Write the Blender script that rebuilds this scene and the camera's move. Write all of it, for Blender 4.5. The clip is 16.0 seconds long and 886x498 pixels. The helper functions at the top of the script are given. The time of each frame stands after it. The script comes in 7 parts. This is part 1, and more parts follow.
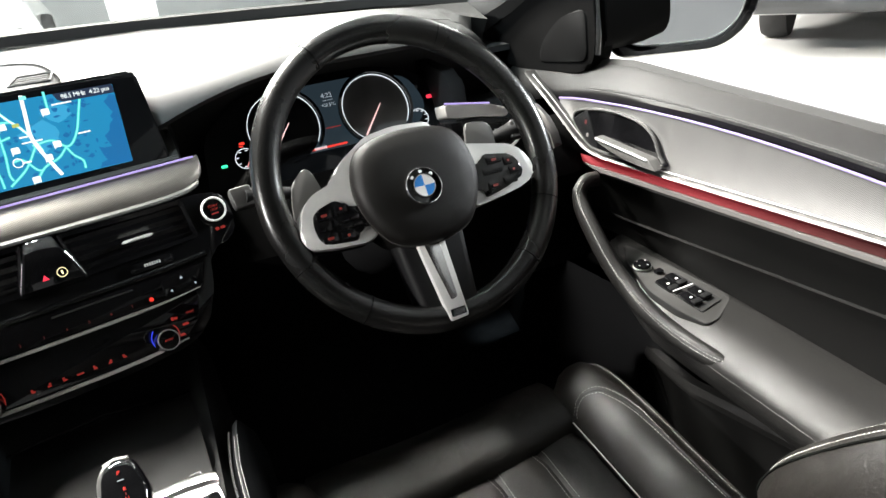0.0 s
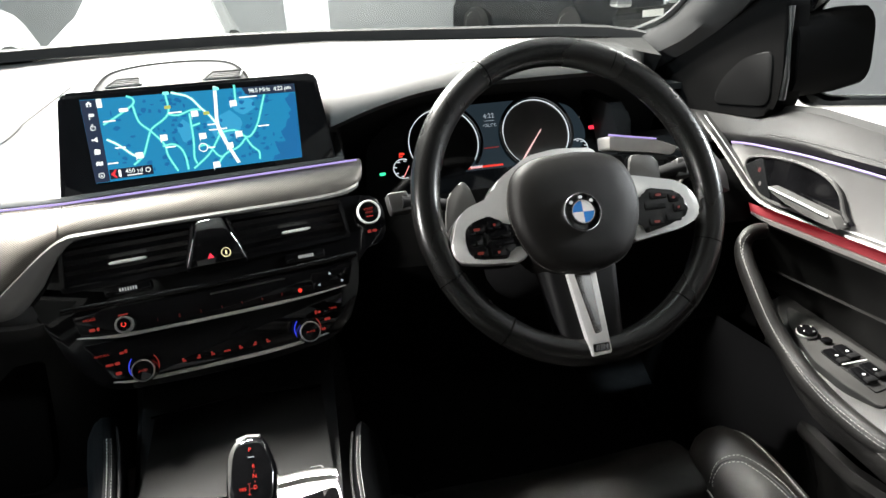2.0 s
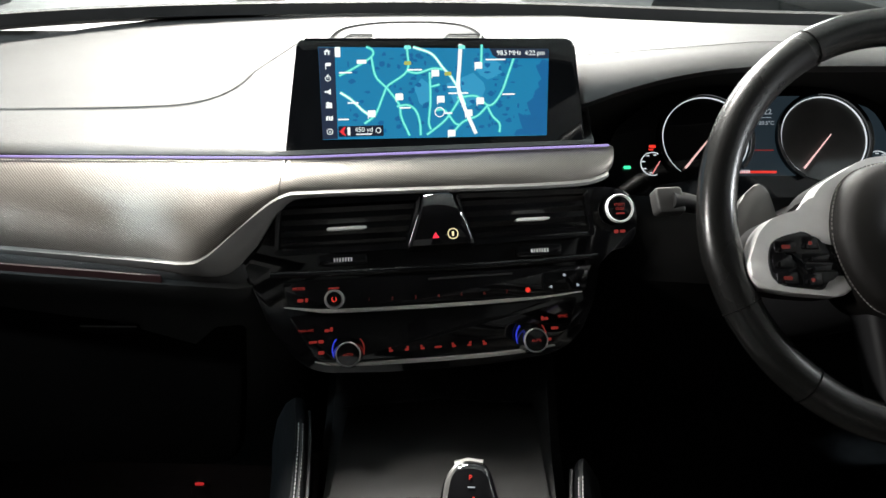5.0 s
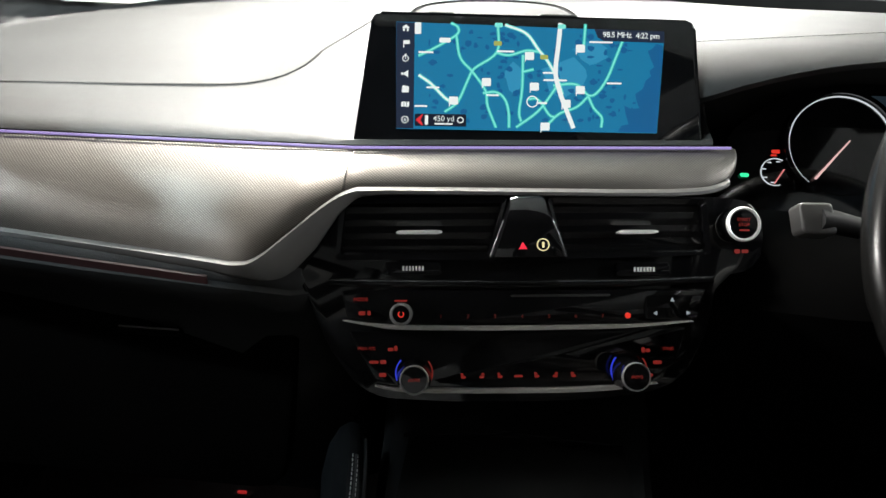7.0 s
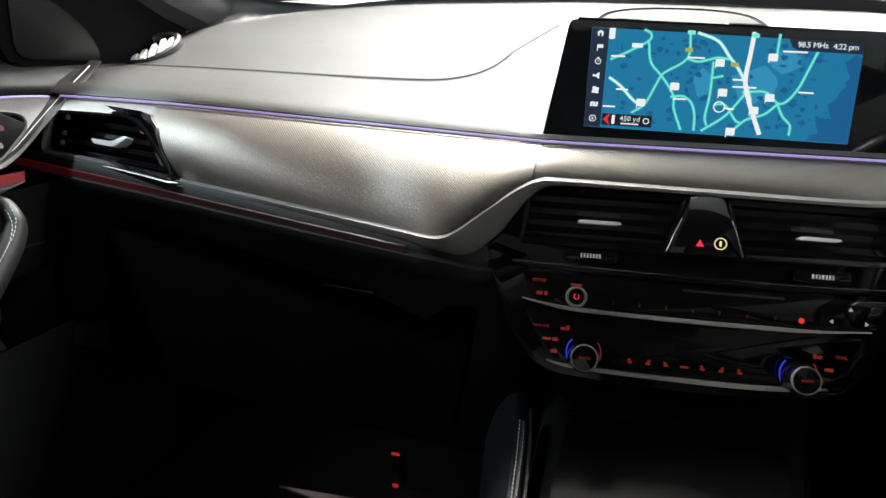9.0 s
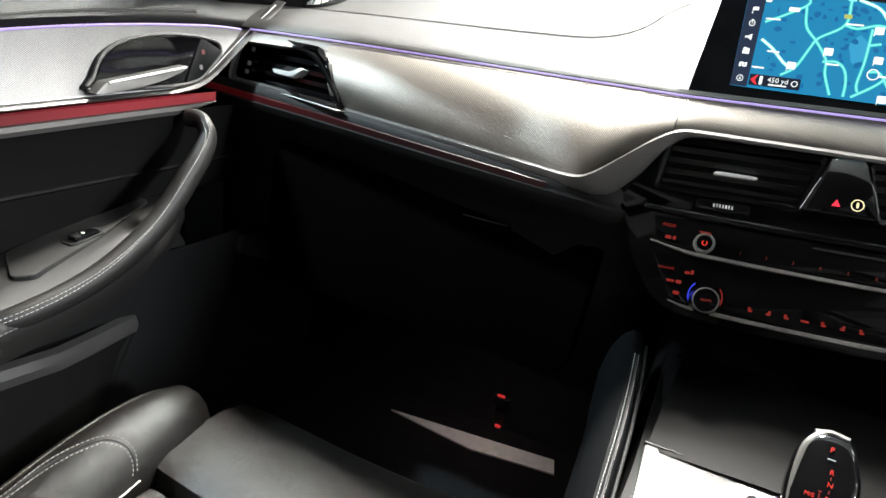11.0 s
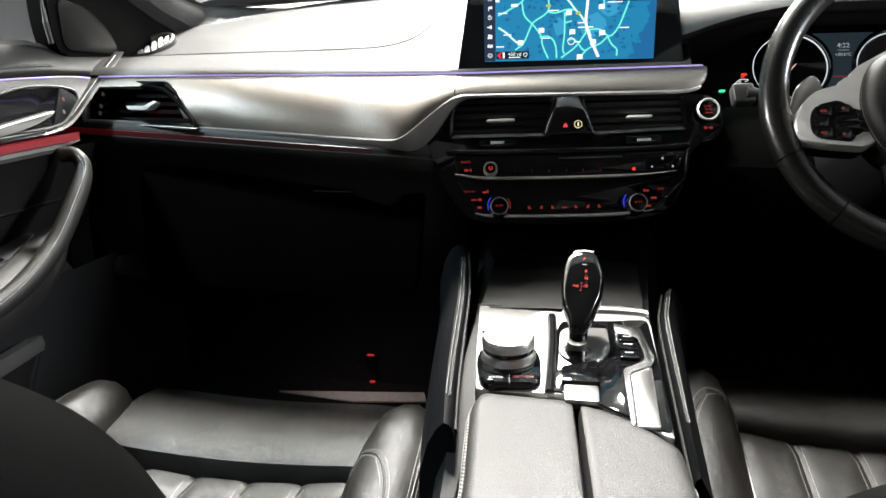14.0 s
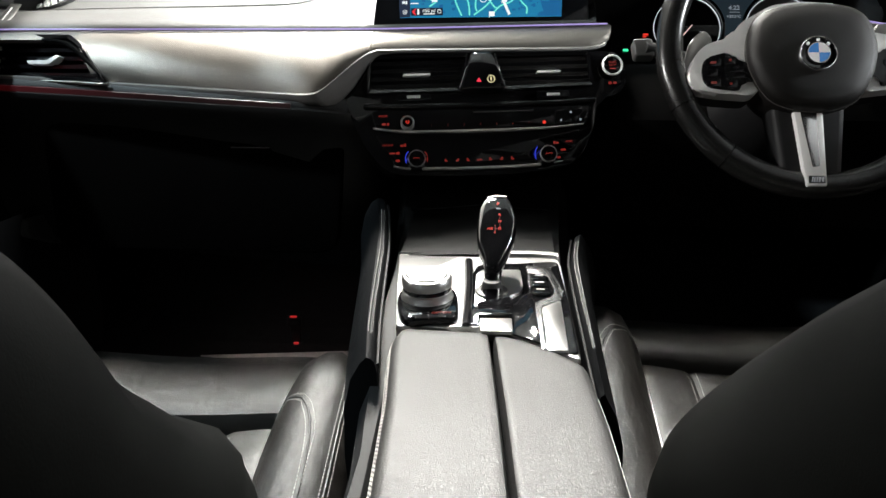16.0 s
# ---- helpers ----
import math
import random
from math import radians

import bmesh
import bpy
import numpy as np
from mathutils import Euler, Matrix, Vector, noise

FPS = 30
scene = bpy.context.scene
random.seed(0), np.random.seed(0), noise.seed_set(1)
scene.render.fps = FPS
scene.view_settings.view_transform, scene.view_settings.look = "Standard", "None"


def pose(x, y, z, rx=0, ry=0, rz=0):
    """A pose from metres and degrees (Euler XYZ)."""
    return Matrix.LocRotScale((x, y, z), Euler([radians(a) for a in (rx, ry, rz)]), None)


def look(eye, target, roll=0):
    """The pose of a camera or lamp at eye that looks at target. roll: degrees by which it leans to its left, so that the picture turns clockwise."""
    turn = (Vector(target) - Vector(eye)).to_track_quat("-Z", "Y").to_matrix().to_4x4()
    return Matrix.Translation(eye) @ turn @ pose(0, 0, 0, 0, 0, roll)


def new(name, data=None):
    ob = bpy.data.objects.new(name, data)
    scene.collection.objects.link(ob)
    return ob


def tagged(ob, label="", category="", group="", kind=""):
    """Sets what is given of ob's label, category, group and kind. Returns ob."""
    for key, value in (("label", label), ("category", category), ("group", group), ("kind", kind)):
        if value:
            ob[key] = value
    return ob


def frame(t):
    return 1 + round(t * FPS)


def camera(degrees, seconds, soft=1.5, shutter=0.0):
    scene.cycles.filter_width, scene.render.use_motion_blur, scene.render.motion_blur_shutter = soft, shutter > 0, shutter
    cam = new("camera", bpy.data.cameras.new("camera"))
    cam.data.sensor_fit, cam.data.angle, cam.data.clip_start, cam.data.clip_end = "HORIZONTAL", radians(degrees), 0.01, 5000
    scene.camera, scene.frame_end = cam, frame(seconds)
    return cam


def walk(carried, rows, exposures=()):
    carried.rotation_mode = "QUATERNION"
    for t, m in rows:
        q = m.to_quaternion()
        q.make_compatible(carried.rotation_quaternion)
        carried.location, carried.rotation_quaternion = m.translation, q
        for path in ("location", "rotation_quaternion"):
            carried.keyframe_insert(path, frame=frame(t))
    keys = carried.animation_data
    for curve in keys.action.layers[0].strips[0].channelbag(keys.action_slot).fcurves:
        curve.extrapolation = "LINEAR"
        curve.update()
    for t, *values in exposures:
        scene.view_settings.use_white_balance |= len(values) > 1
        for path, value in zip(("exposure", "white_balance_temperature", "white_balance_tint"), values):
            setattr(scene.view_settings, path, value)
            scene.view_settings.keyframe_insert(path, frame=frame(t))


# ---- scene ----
cam = camera(65.6, 16.0)
PATH = [
    (0, (0.114, -0.794, 1.118), (0.85, 0.905, 0.361), -8.0),
    (0.5, (0.11, -0.797, 1.113), (0.758, 0.949, 0.384), -7.1),
    (1, (0.112, -0.794, 1.113), (0.703, 0.979, 0.402), -6.8),
    (1.5, (0.103, -0.785, 1.103), (0.601, 1.034, 0.437), -4.8),
    (2, (0.093, -0.776, 1.099), (0.507, 1.079, 0.475), -4.0),
    (2.5, (0.091, -0.769, 1.09), (0.465, 1.094, 0.464), -1.6),
    (3, (0.063, -0.751, 1.078), (0.299, 1.133, 0.448), 1.2),
    (3.5, (0.047, -0.732, 1.069), (0.13, 1.167, 0.449), 0.8),
    (4, (0.039, -0.711, 1.065), (0.05, 1.19, 0.446), 0.1),
    (4.2, (0.033, -0.701, 1.062), (0.011, 1.202, 0.449), -0.2),
    (6.3, (-0.01, -0.54, 1.048), (-0.02, 1.37, 0.454), -0.1),
    (6.5, (-0.01, -0.537, 1.046), (-0.056, 1.372, 0.45), 0.8),
    (7, (-0.021, -0.538, 1.037), (-0.195, 1.357, 0.422), 1.4),
    (7.5, (-0.036, -0.558, 1.036), (-0.341, 1.319, 0.418), 2.1),
    (8, (-0.039, -0.577, 1.041), (-0.449, 1.28, 0.424), 2.0),
    (8.5, (-0.046, -0.594, 1.042), (-0.521, 1.247, 0.423), 2.0),
    (9, (-0.051, -0.605, 1.035), (-0.608, 1.214, 0.417), 2.8),
    (9.5, (-0.06, -0.613, 1.03), (-0.704, 1.161, 0.366), 3.4),
    (10, (-0.064, -0.628, 1.021), (-0.787, 1.105, 0.333), 3.5),
    (10.2, (-0.064, -0.637, 1.008), (-0.831, 1.081, 0.33), 4.2),
    (12.3, (-0.013, -0.806, 0.992), (-0.865, 0.87, 0.309), 6.8),
    (12.5, (-0.012, -0.826, 0.986), (-0.831, 0.872, 0.318), 7.4),
    (13, (0.007, -0.872, 0.97), (-0.647, 0.91, 0.34), 6.1),
    (13.5, (0.012, -0.919, 0.968), (-0.497, 0.928, 0.394), 3.0),
    (14, (0.015, -0.948, 0.958), (-0.363, 0.938, 0.413), -1.2),
    (14.5, (0.014, -0.97, 0.946), (-0.21, 0.939, 0.392), -2.5),
    (15, (0.02, -0.98, 0.934), (-0.087, 0.925, 0.333), -2.5),
    (15.5, (0.025, -0.985, 0.933), (-0.106, 0.915, 0.32), -1.0),
    (16, (0.024, -0.983, 0.931), (-0.13, 0.915, 0.319), -0.5),
]
walk(cam, [(t, look(eye, target, roll)) for t, eye, target, roll in PATH], exposures=[(0, 0.46), (2.0, 0.36), (4.2, 0.26), (6.3, -0.20), (9.0, -0.22), (10.2, 0.02), (12.3, 0.62), (13.2, 0.62), (14.2, 0.14), (16, -0.04)])

# ---- light and world ----
world = bpy.data.worlds.new("showroom_air")
world.use_nodes = True
scene.world = world
world.node_tree.nodes["Background"].inputs[0].default_value = (0.9, 0.95, 1.0, 1)
world.node_tree.nodes["Background"].inputs[1].default_value = 0.36


def area_lamp(name, eye, target, size, watts, colour, size_y=None):
    data = bpy.data.lights.new(name, "AREA")
    data.energy, data.color, data.size = watts, colour, size
    if size_y:
        data.shape, data.size_y = "RECTANGLE", size_y
    ob = new(name, data)
    ob.matrix_world = look(eye, target)
    return ob


# ceiling lamps of the showroom: two warm ones before the car, a cool one past the passenger side, one wall lamp on that
# side; a small lamp under the dash
area_lamp("ceiling_lamp_front", (-0.40, 1.90, 3.7), (0, -0.1, 0.7), 0.40, 500, (0.97, 0.95, 0.885))
area_lamp("ceiling_lamp_front_left", (-1.0, 1.40, 3.8), (-0.2, -0.2, 0.6), 0.40, 265, (0.97, 0.95, 0.885))
area_lamp("footwell_light", (-0.40, 0.24, 0.52), (-0.40, 0.22, 0.30), 0.03, 0.10, (1.0, 0.80, 0.76))
area_lamp("ceiling_lamp_left", (-1.9, -1.0, 3.35), (-0.5, 0.03, 0.89), 0.20, 135, (0.74, 0.92, 1.0))
# unseen fill light added from the driver's side to brighten the passenger door
area_lamp("wall_lamp_right", (4.6, -0.3, 2.25), (-0.5, -0.1, 0.8), 0.6, 220, (0.92, 0.97, 1.0))
area_lamp("wall_lamp_side", (-4.6, -0.9, 2.3), (0.5, -0.1, 0.9), 0.6, 240, (0.97, 0.95, 0.92))
area_lamp("ceiling_panel_ahead", (0.0, 6.5, 4.1), (0.0, 6.5, 0.0), 5.0, 1700, (1.0, 0.98, 0.95), 3.0)
area_lamp("ceiling_panel_side", (5.2, 2.4, 4.1), (5.2, 2.4, 0.0), 2.5, 500, (1.0, 0.98, 0.95), 3.0)

# ---- frames of reference ----


def facing(o, yaw, lean, roll=0.0):
    """Local x to the right, y up along a face, z out of it towards the seats."""
    ya, le, ro = radians(yaw), radians(lean), radians(roll)
    x = Vector((math.cos(ya) * math.cos(ro), math.sin(ya) * math.cos(ro), math.sin(ro)))
    f = Vector((-math.sin(ya), math.cos(ya), 0))
    u = Vector((0, 0, 1)) * math.cos(le) + f * math.sin(le)
    u = (u - x * u.dot(x)).normalized()
    n = x.cross(u)
    m = Matrix((x, u, n)).transposed().to_4x4()
    m.translation = Vector(o)
    return m


STACK = facing((0, 0, 0.75), 8, 21.5, 1.0)
SCREEN = facing((-0.004, 0.111, 0.9465), 7, 19.5, 0.3)
WHEEL = facing((0.404, -0.0723, 0.9053), 0, 27)
CLUSTER = facing((0.234, 0.204, 0.896), 0, 25)
DECK = facing((0, -0.09, 0.650), 0, 87)
WORLD = Matrix.Identity(4)

# ---- materials ----


def material(name, colour=(0.5, 0.5, 0.5), rough=0.5, metal=0.0, grain=0, depth=0.0, mottle=0.0, mottle_scale=8, kind="noise", glow=None, glow_power=1.0, coat=0.0, spec=0.5, rough_var=0.0, creases=0.0):
    mat = bpy.data.materials.new(name)
    mat.use_nodes = True
    nt = mat.node_tree
    b = nt.nodes["Principled BSDF"]
    b.inputs["Base Color"].default_value = (*colour, 1)
    b.inputs["Roughness"].default_value = rough
    b.inputs["Metallic"].default_value = metal
    b.inputs["Coat Weight"].default_value = coat
    b.inputs["Coat Roughness"].default_value = 0.05
    b.inputs["Specular IOR Level"].default_value = spec
    co = nt.nodes.new("ShaderNodeTexCoord")
    if mottle:
        n = nt.nodes.new("ShaderNodeTexNoise")
        n.inputs["Scale"].default_value, n.inputs["Detail"].default_value = mottle_scale, 6
        nt.links.new(co.outputs["Object"], n.inputs["Vector"])
        ramp = nt.nodes.new("ShaderNodeMapRange")
        ramp.inputs[1].default_value, ramp.inputs[2].default_value = 0.3, 0.7
        ramp.inputs[3].default_value, ramp.inputs[4].default_value = 1 - mottle, 1 + mottle
        nt.links.new(n.outputs[0], ramp.inputs[0])
        mul = nt.nodes.new("ShaderNodeVectorMath")
        mul.operation = "SCALE"
        mul.inputs[0].default_value = colour
        nt.links.new(ramp.outputs[0], mul.inputs["Scale"])
        nt.links.new(mul.outputs[0], b.inputs["Base Color"])
        if rough_var:
            r2 = nt.nodes.new("ShaderNodeMapRange")
            r2.inputs[1].default_value, r2.inputs[2].default_value = 0.3, 0.7
            r2.inputs[3].default_value, r2.inputs[4].default_value = rough - rough_var, rough + rough_var
            nt.links.new(n.outputs[0], r2.inputs[0])
            nt.links.new(r2.outputs[0], b.inputs["Roughness"])
    if grain:
        bump = nt.nodes.new("ShaderNodeBump")
        bump.inputs["Strength"].default_value = 1.0
        bump.inputs["Distance"].default_value = depth
        if kind == "leather":
            v = nt.nodes.new("ShaderNodeTexVoronoi")
            v.feature = "DISTANCE_TO_EDGE"
            v.inputs["Scale"].default_value = grain
            warp = nt.nodes.new("ShaderNodeTexNoise")
            warp.inputs["Scale"].default_value = grain * 0.6
            add = nt.nodes.new("ShaderNodeMixRGB")
            add.blend_type = "LINEAR_LIGHT"
            add.inputs[0].default_value = 0.004
            nt.links.new(co.outputs["Object"], warp.inputs["Vector"])
            nt.links.new(co.outputs["Object"], add.inputs[1])
            nt.links.new(warp.outputs[1], add.inputs[2])
            nt.links.new(add.outputs[0], v.inputs["Vector"])
            m = nt.nodes.new("ShaderNodeMapRange")
            m.inputs[2].default_value = 0.36
            nt.links.new(v.outputs["Distance"], m.inputs[0])
            nt.links.new(m.outputs[0], bump.inputs["Height"])
        elif kind in ("mesh", "mesh_y"):
            # a woven relief of small lozenges, two crossed waves
            mp = nt.nodes.new("ShaderNodeSeparateXYZ")
            nt.links.new(co.outputs["Object"], mp.inputs[0])
            prod = []
            for sx, sy, sz in (((1, 0, 1.6), (1, 0, -1.6)) if kind == "mesh" else ((0, 1, 1.6), (0, 1, -1.6))):
                dot = nt.nodes.new("ShaderNodeVectorMath")
                dot.operation = "DOT_PRODUCT"
                dot.inputs[1].default_value = (sx * grain, sy * grain, sz * grain)
                nt.links.new(co.outputs["Object"], dot.inputs[0])
                s = nt.nodes.new("ShaderNodeMath")
                s.operation = "SINE"
                nt.links.new(dot.outputs["Value"], s.inputs[0])
                prod.append(s)
            mu = nt.nodes.new("ShaderNodeMath")
            mu.operation = "ADD"
            nt.links.new(prod[0].outputs[0], mu.inputs[0])
            nt.links.new(prod[1].outputs[0], mu.inputs[1])
            nt.links.new(mu.outputs[0], bump.inputs["Height"])
            # base colour follows the relief: shade in the hollows painted in
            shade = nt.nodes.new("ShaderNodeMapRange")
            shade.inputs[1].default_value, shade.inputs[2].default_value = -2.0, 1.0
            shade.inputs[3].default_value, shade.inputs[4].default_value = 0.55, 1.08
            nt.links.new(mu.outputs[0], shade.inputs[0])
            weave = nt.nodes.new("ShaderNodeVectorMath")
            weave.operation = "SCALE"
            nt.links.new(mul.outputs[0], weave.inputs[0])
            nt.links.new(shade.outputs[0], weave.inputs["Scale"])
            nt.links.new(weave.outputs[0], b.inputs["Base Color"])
        else:
            n = nt.nodes.new("ShaderNodeTexNoise")
            n.inputs["Scale"].default_value, n.inputs["Detail"].default_value = grain, 4
            nt.links.new(co.outputs["Object"], n.inputs["Vector"])
            nt.links.new(n.outputs[0], bump.inputs["Height"])
        if creases:
            # soft unevenness of stretched hide under the grain
            soft_n = nt.nodes.new("ShaderNodeTexNoise")
            soft_n.inputs["Scale"].default_value, soft_n.inputs["Detail"].default_value = 26, 3
            soft_n.inputs["Distortion"].default_value = 0.8
            nt.links.new(co.outputs["Object"], soft_n.inputs["Vector"])
            soft_b = nt.nodes.new("ShaderNodeBump")
            soft_b.inputs["Distance"].default_value = creases
            nt.links.new(soft_n.outputs[0], soft_b.inputs["Height"])
            nt.links.new(soft_b.outputs[0], bump.inputs["Normal"])
        nt.links.new(bump.outputs[0], b.inputs["Normal"])
    if glow:
        b.inputs["Emission Color"].default_value = (*glow, 1)
        b.inputs["Emission Strength"].default_value = glow_power
    return mat


LEATHER = material("black_leather", (0.0076, 0.0066, 0.0057), 0.33, grain=620, depth=0.00014, kind="leather", mottle=0.15, mottle_scale=7, rough_var=0.05, spec=0.45, creases=0.0022)
LEATHER_ARM = material("grained_armrest_leather", (0.023, 0.0227, 0.0222), 0.48, grain=420, depth=0.00016, kind="leather", mottle=0.1, mottle_scale=6, rough_var=0.05, spec=0.5)
DASH_SKIN = material("dash_leatherette", (0.0225, 0.0222, 0.0215), 0.5, grain=900, depth=0.00005, kind="leather", mottle=0.08, mottle_scale=6, rough_var=0.04, spec=0.47)
DOOR_SKIN = material("door_leatherette", (0.0065, 0.0064, 0.0062), 0.55, grain=900, depth=0.00005, kind="leather", mottle=0.1, mottle_scale=6, rough_var=0.04, spec=0.14)
DOOR_PAD = material("door_pad_leatherette", (0.0055, 0.0055, 0.0055), 0.42, grain=900, depth=0.00005, kind="leather", mottle=0.1, mottle_scale=6, rough_var=0.04, spec=0.18)
DOOR_ARM = material("door_armrest_leather", (0.0135, 0.013, 0.0125), 0.45, grain=650, depth=0.00008, kind="leather", mottle=0.1, mottle_scale=6, rough_var=0.05, spec=0.42)
WHEEL_SKIN = material("wheel_leather", (0.007, 0.0069, 0.0067), 0.27, grain=1700, depth=0.000004, kind="leather", mottle=0.12, mottle_scale=9, rough_var=0.03, spec=0.45)
PLASTIC = material("black_soft_plastic", (0.0075, 0.0075, 0.008), 0.6, grain=1400, depth=0.00004, mottle=0.12, mottle_scale=9, spec=0.2)
SATIN_BLACK = material("satin_black_lid", (0.0035, 0.0034, 0.0034), 0.55, grain=1400, depth=0.00001, mottle=0.2, mottle_scale=9, spec=0.12)
LOWER_SKIN = material("lower_dash_skin", (0.008, 0.0077, 0.0077), 0.55, grain=900, depth=0.00005, kind="leather", mottle=0.1, mottle_scale=6, spec=0.3)
# matt black parts, and footwell surfaces whose shade is put into the colour
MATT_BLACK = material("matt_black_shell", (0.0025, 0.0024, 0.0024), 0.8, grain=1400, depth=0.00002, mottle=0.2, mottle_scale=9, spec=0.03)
RAIL_SKIN = material("console_rail_skin", (0.0036, 0.0040, 0.0046), 0.5, grain=800, depth=0.00006, kind="leather", mottle=0.12, mottle_scale=9, spec=0.09)
HUB_SKIN = material("airbag_cover", (0.0050, 0.0044, 0.0040), 0.5, grain=1500, depth=0.00003, kind="leather", mottle=0.1, mottle_scale=9, spec=0.25)
GLOSS = material("piano_black", (0.004, 0.004, 0.0045), 0.05, spec=0.5, mottle=0.3, mottle_scale=30)
GREY_SLAT = material("vent_slat_grey", (0.006, 0.006, 0.0068), 0.18, mottle=0.1, mottle_scale=40)
CHROME = material("satin_chrome", (0.75, 0.75, 0.76), 0.2, 1.0, mottle=0.05, mottle_scale=40)
SILVER = material("satin_silver", (0.78, 0.775, 0.76), 0.36, 0.22, mottle=0.05, mottle_scale=60)
STRIP_SILVER = material("warm_silver_strip", (0.38, 0.365, 0.345), 0.36, 0.4, mottle=0.05, mottle_scale=60)
KNOB_RING = material("satin_knob_ring", (0.24, 0.235, 0.23), 0.33, 0.5, mottle=0.05, mottle_scale=60)
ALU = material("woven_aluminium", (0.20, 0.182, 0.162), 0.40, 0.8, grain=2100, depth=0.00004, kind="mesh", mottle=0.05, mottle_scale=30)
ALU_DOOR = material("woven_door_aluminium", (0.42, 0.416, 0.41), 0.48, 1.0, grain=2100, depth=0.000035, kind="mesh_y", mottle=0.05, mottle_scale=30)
DARK_CHROME = material("dark_satin_chrome", (0.09, 0.088, 0.086), 0.5, 1.0, mottle=0.05, mottle_scale=40)
PADDLE_GREY = material("grey_paddle_metal", (0.115, 0.113, 0.11), 0.4, 0.5, mottle=0.05, mottle_scale=40)
SPEAKER_SKIN = material("speaker_cover_plastic", (0.016, 0.016, 0.016), 0.6, grain=1200, depth=0.00003, mottle=0.1, mottle_scale=9, spec=0.15)
ALU_EDGE = material("satin_aluminium_edge", (0.14, 0.135, 0.13), 0.5, 0.45, mottle=0.04, mottle_scale=40)
CARPET = material("black_carpet", (0.010, 0.010, 0.011), 0.95, grain=1600, depth=0.002, mottle=0.3, mottle_scale=60, spec=0.2)
CLOTH = material("headlining", (0.014, 0.014, 0.015), 0.9, grain=900, depth=0.0004, mottle=0.1, mottle_scale=20)
PILLAR = material("pillar_cloth", (0.018, 0.0178, 0.0176), 0.85, grain=1100, depth=0.0004, mottle=0.1, mottle_scale=20)
# seat leather again, darker and without sheen: shade put into the colour
LEATHER_SHADED = material("shaded_seat_leather", (0.0026, 0.0029, 0.0026), 0.7, grain=900, depth=0.00010, mottle=0.3, mottle_scale=9, spec=0.03)
PLATE = material("satin_grey_plastic", (0.044, 0.043, 0.042), 0.45, grain=1200, depth=0.00003, mottle=0.1, mottle_scale=12)
THREAD = material("grey_thread", (0.42, 0.41, 0.39), 0.7, mottle=0.2, mottle_scale=400)
THREAD_BLACK = material("black_thread", (0.022, 0.021, 0.02), 0.6, mottle=0.2, mottle_scale=400)
THREAD_DARK = material("dark_thread", (0.12, 0.115, 0.11), 0.7, mottle=0.2, mottle_scale=400)
PIPING = material("pale_piping", (0.7, 0.69, 0.66), 0.5, mottle=0.1, mottle_scale=80)
RUBBER = material("black_rubber", (0.01, 0.01, 0.01), 0.7, mottle=0.2, mottle_scale=40)
PAINT_WHITE = material("pearl_white_paint", (0.75, 0.75, 0.75), 0.3, coat=1.0, mottle=0.03, mottle_scale=3)
PAINT_BLACK = material("black_car_paint", (0.006, 0.007, 0.008), 0.12, coat=0.2, spec=0.35, mottle=0.2, mottle_scale=4)
FLOORING = material("showroom_floor", (0.62, 0.61, 0.58), 0.35, mottle=0.08, mottle_scale=1.5, rough_var=0.08, grain=30, depth=0.0005)
WALL = material("showroom_wall", (0.3, 0.31, 0.32), 0.8, mottle=0.05, mottle_scale=1.2)
TYRE = material("tyre_rubber", (0.012, 0.012, 0.012), 0.75, mottle=0.2, mottle_scale=30)
MIRROR = material("mirror_glass", (0.85, 0.87, 0.88), 0.02, 1.0)
RED_GLOW = material("red_backlight", (0.05, 0, 0), 0.4, glow=(1.0, 0.05, 0.03), glow_power=0.75)
RED_DIM = material("dim_red_backlight", (0.05, 0, 0), 0.4, glow=(1.0, 0.08, 0.06), glow_power=0.17)
RED_FAINT = material("faint_red_backlight", (0.05, 0.01, 0.01), 0.4, glow=(1.0, 0.10, 0.07), glow_power=0.07)
RED_LENS = material("red_lens", (0.08, 0, 0), 0.3, glow=(1.0, 0.05, 0.05), glow_power=0.38)
# lid plastic darkened to near black: the dash overhang's shade put into the colour
GLOVE_SHADED = material("shaded_glovebox_skin", (0.0017, 0.0014, 0.0013), 0.7, grain=1400, depth=0.00002, mottle=0.2, mottle_scale=9, spec=0.01)
PINK_GLOW = material("hazard_red", (0.1, 0, 0), 0.4, glow=(1.0, 0.04, 0.08), glow_power=1.0)
YELLOW_GLOW = material("yellow_lamp", (0.1, 0.08, 0), 0.4, glow=(1.0, 0.86, 0.5), glow_power=0.9)
BLUE_GLOW = material("blue_lamp", (0, 0, 0.1), 0.4, glow=(0.05, 0.08, 1.0), glow_power=0.6)
GREEN_GLOW = material("green_lamp", (0, 0.1, 0.03), 0.4, glow=(0.05, 0.9, 0.4), glow_power=1.2)
WHITE_GLOW = material("white_lamp", (0.1, 0.1, 0.1), 0.4, glow=(0.9, 0.95, 1.0), glow_power=0.75)
DIM_WHITE = material("dim_white_lamp", (0.1, 0.1, 0.1), 0.4, glow=(0.8, 0.9, 1.0), glow_power=0.35)
VIOLET_GLOW = material("violet_light_guide", (0.1, 0.08, 0.15), 0.4, glow=(0.58, 0.44, 1.0), glow_power=0.6)
LIP_GREY = material("grey_strip_lip", (0.12, 0.115, 0.112), 0.4, 0.3, mottle=0.1, mottle_scale=10)


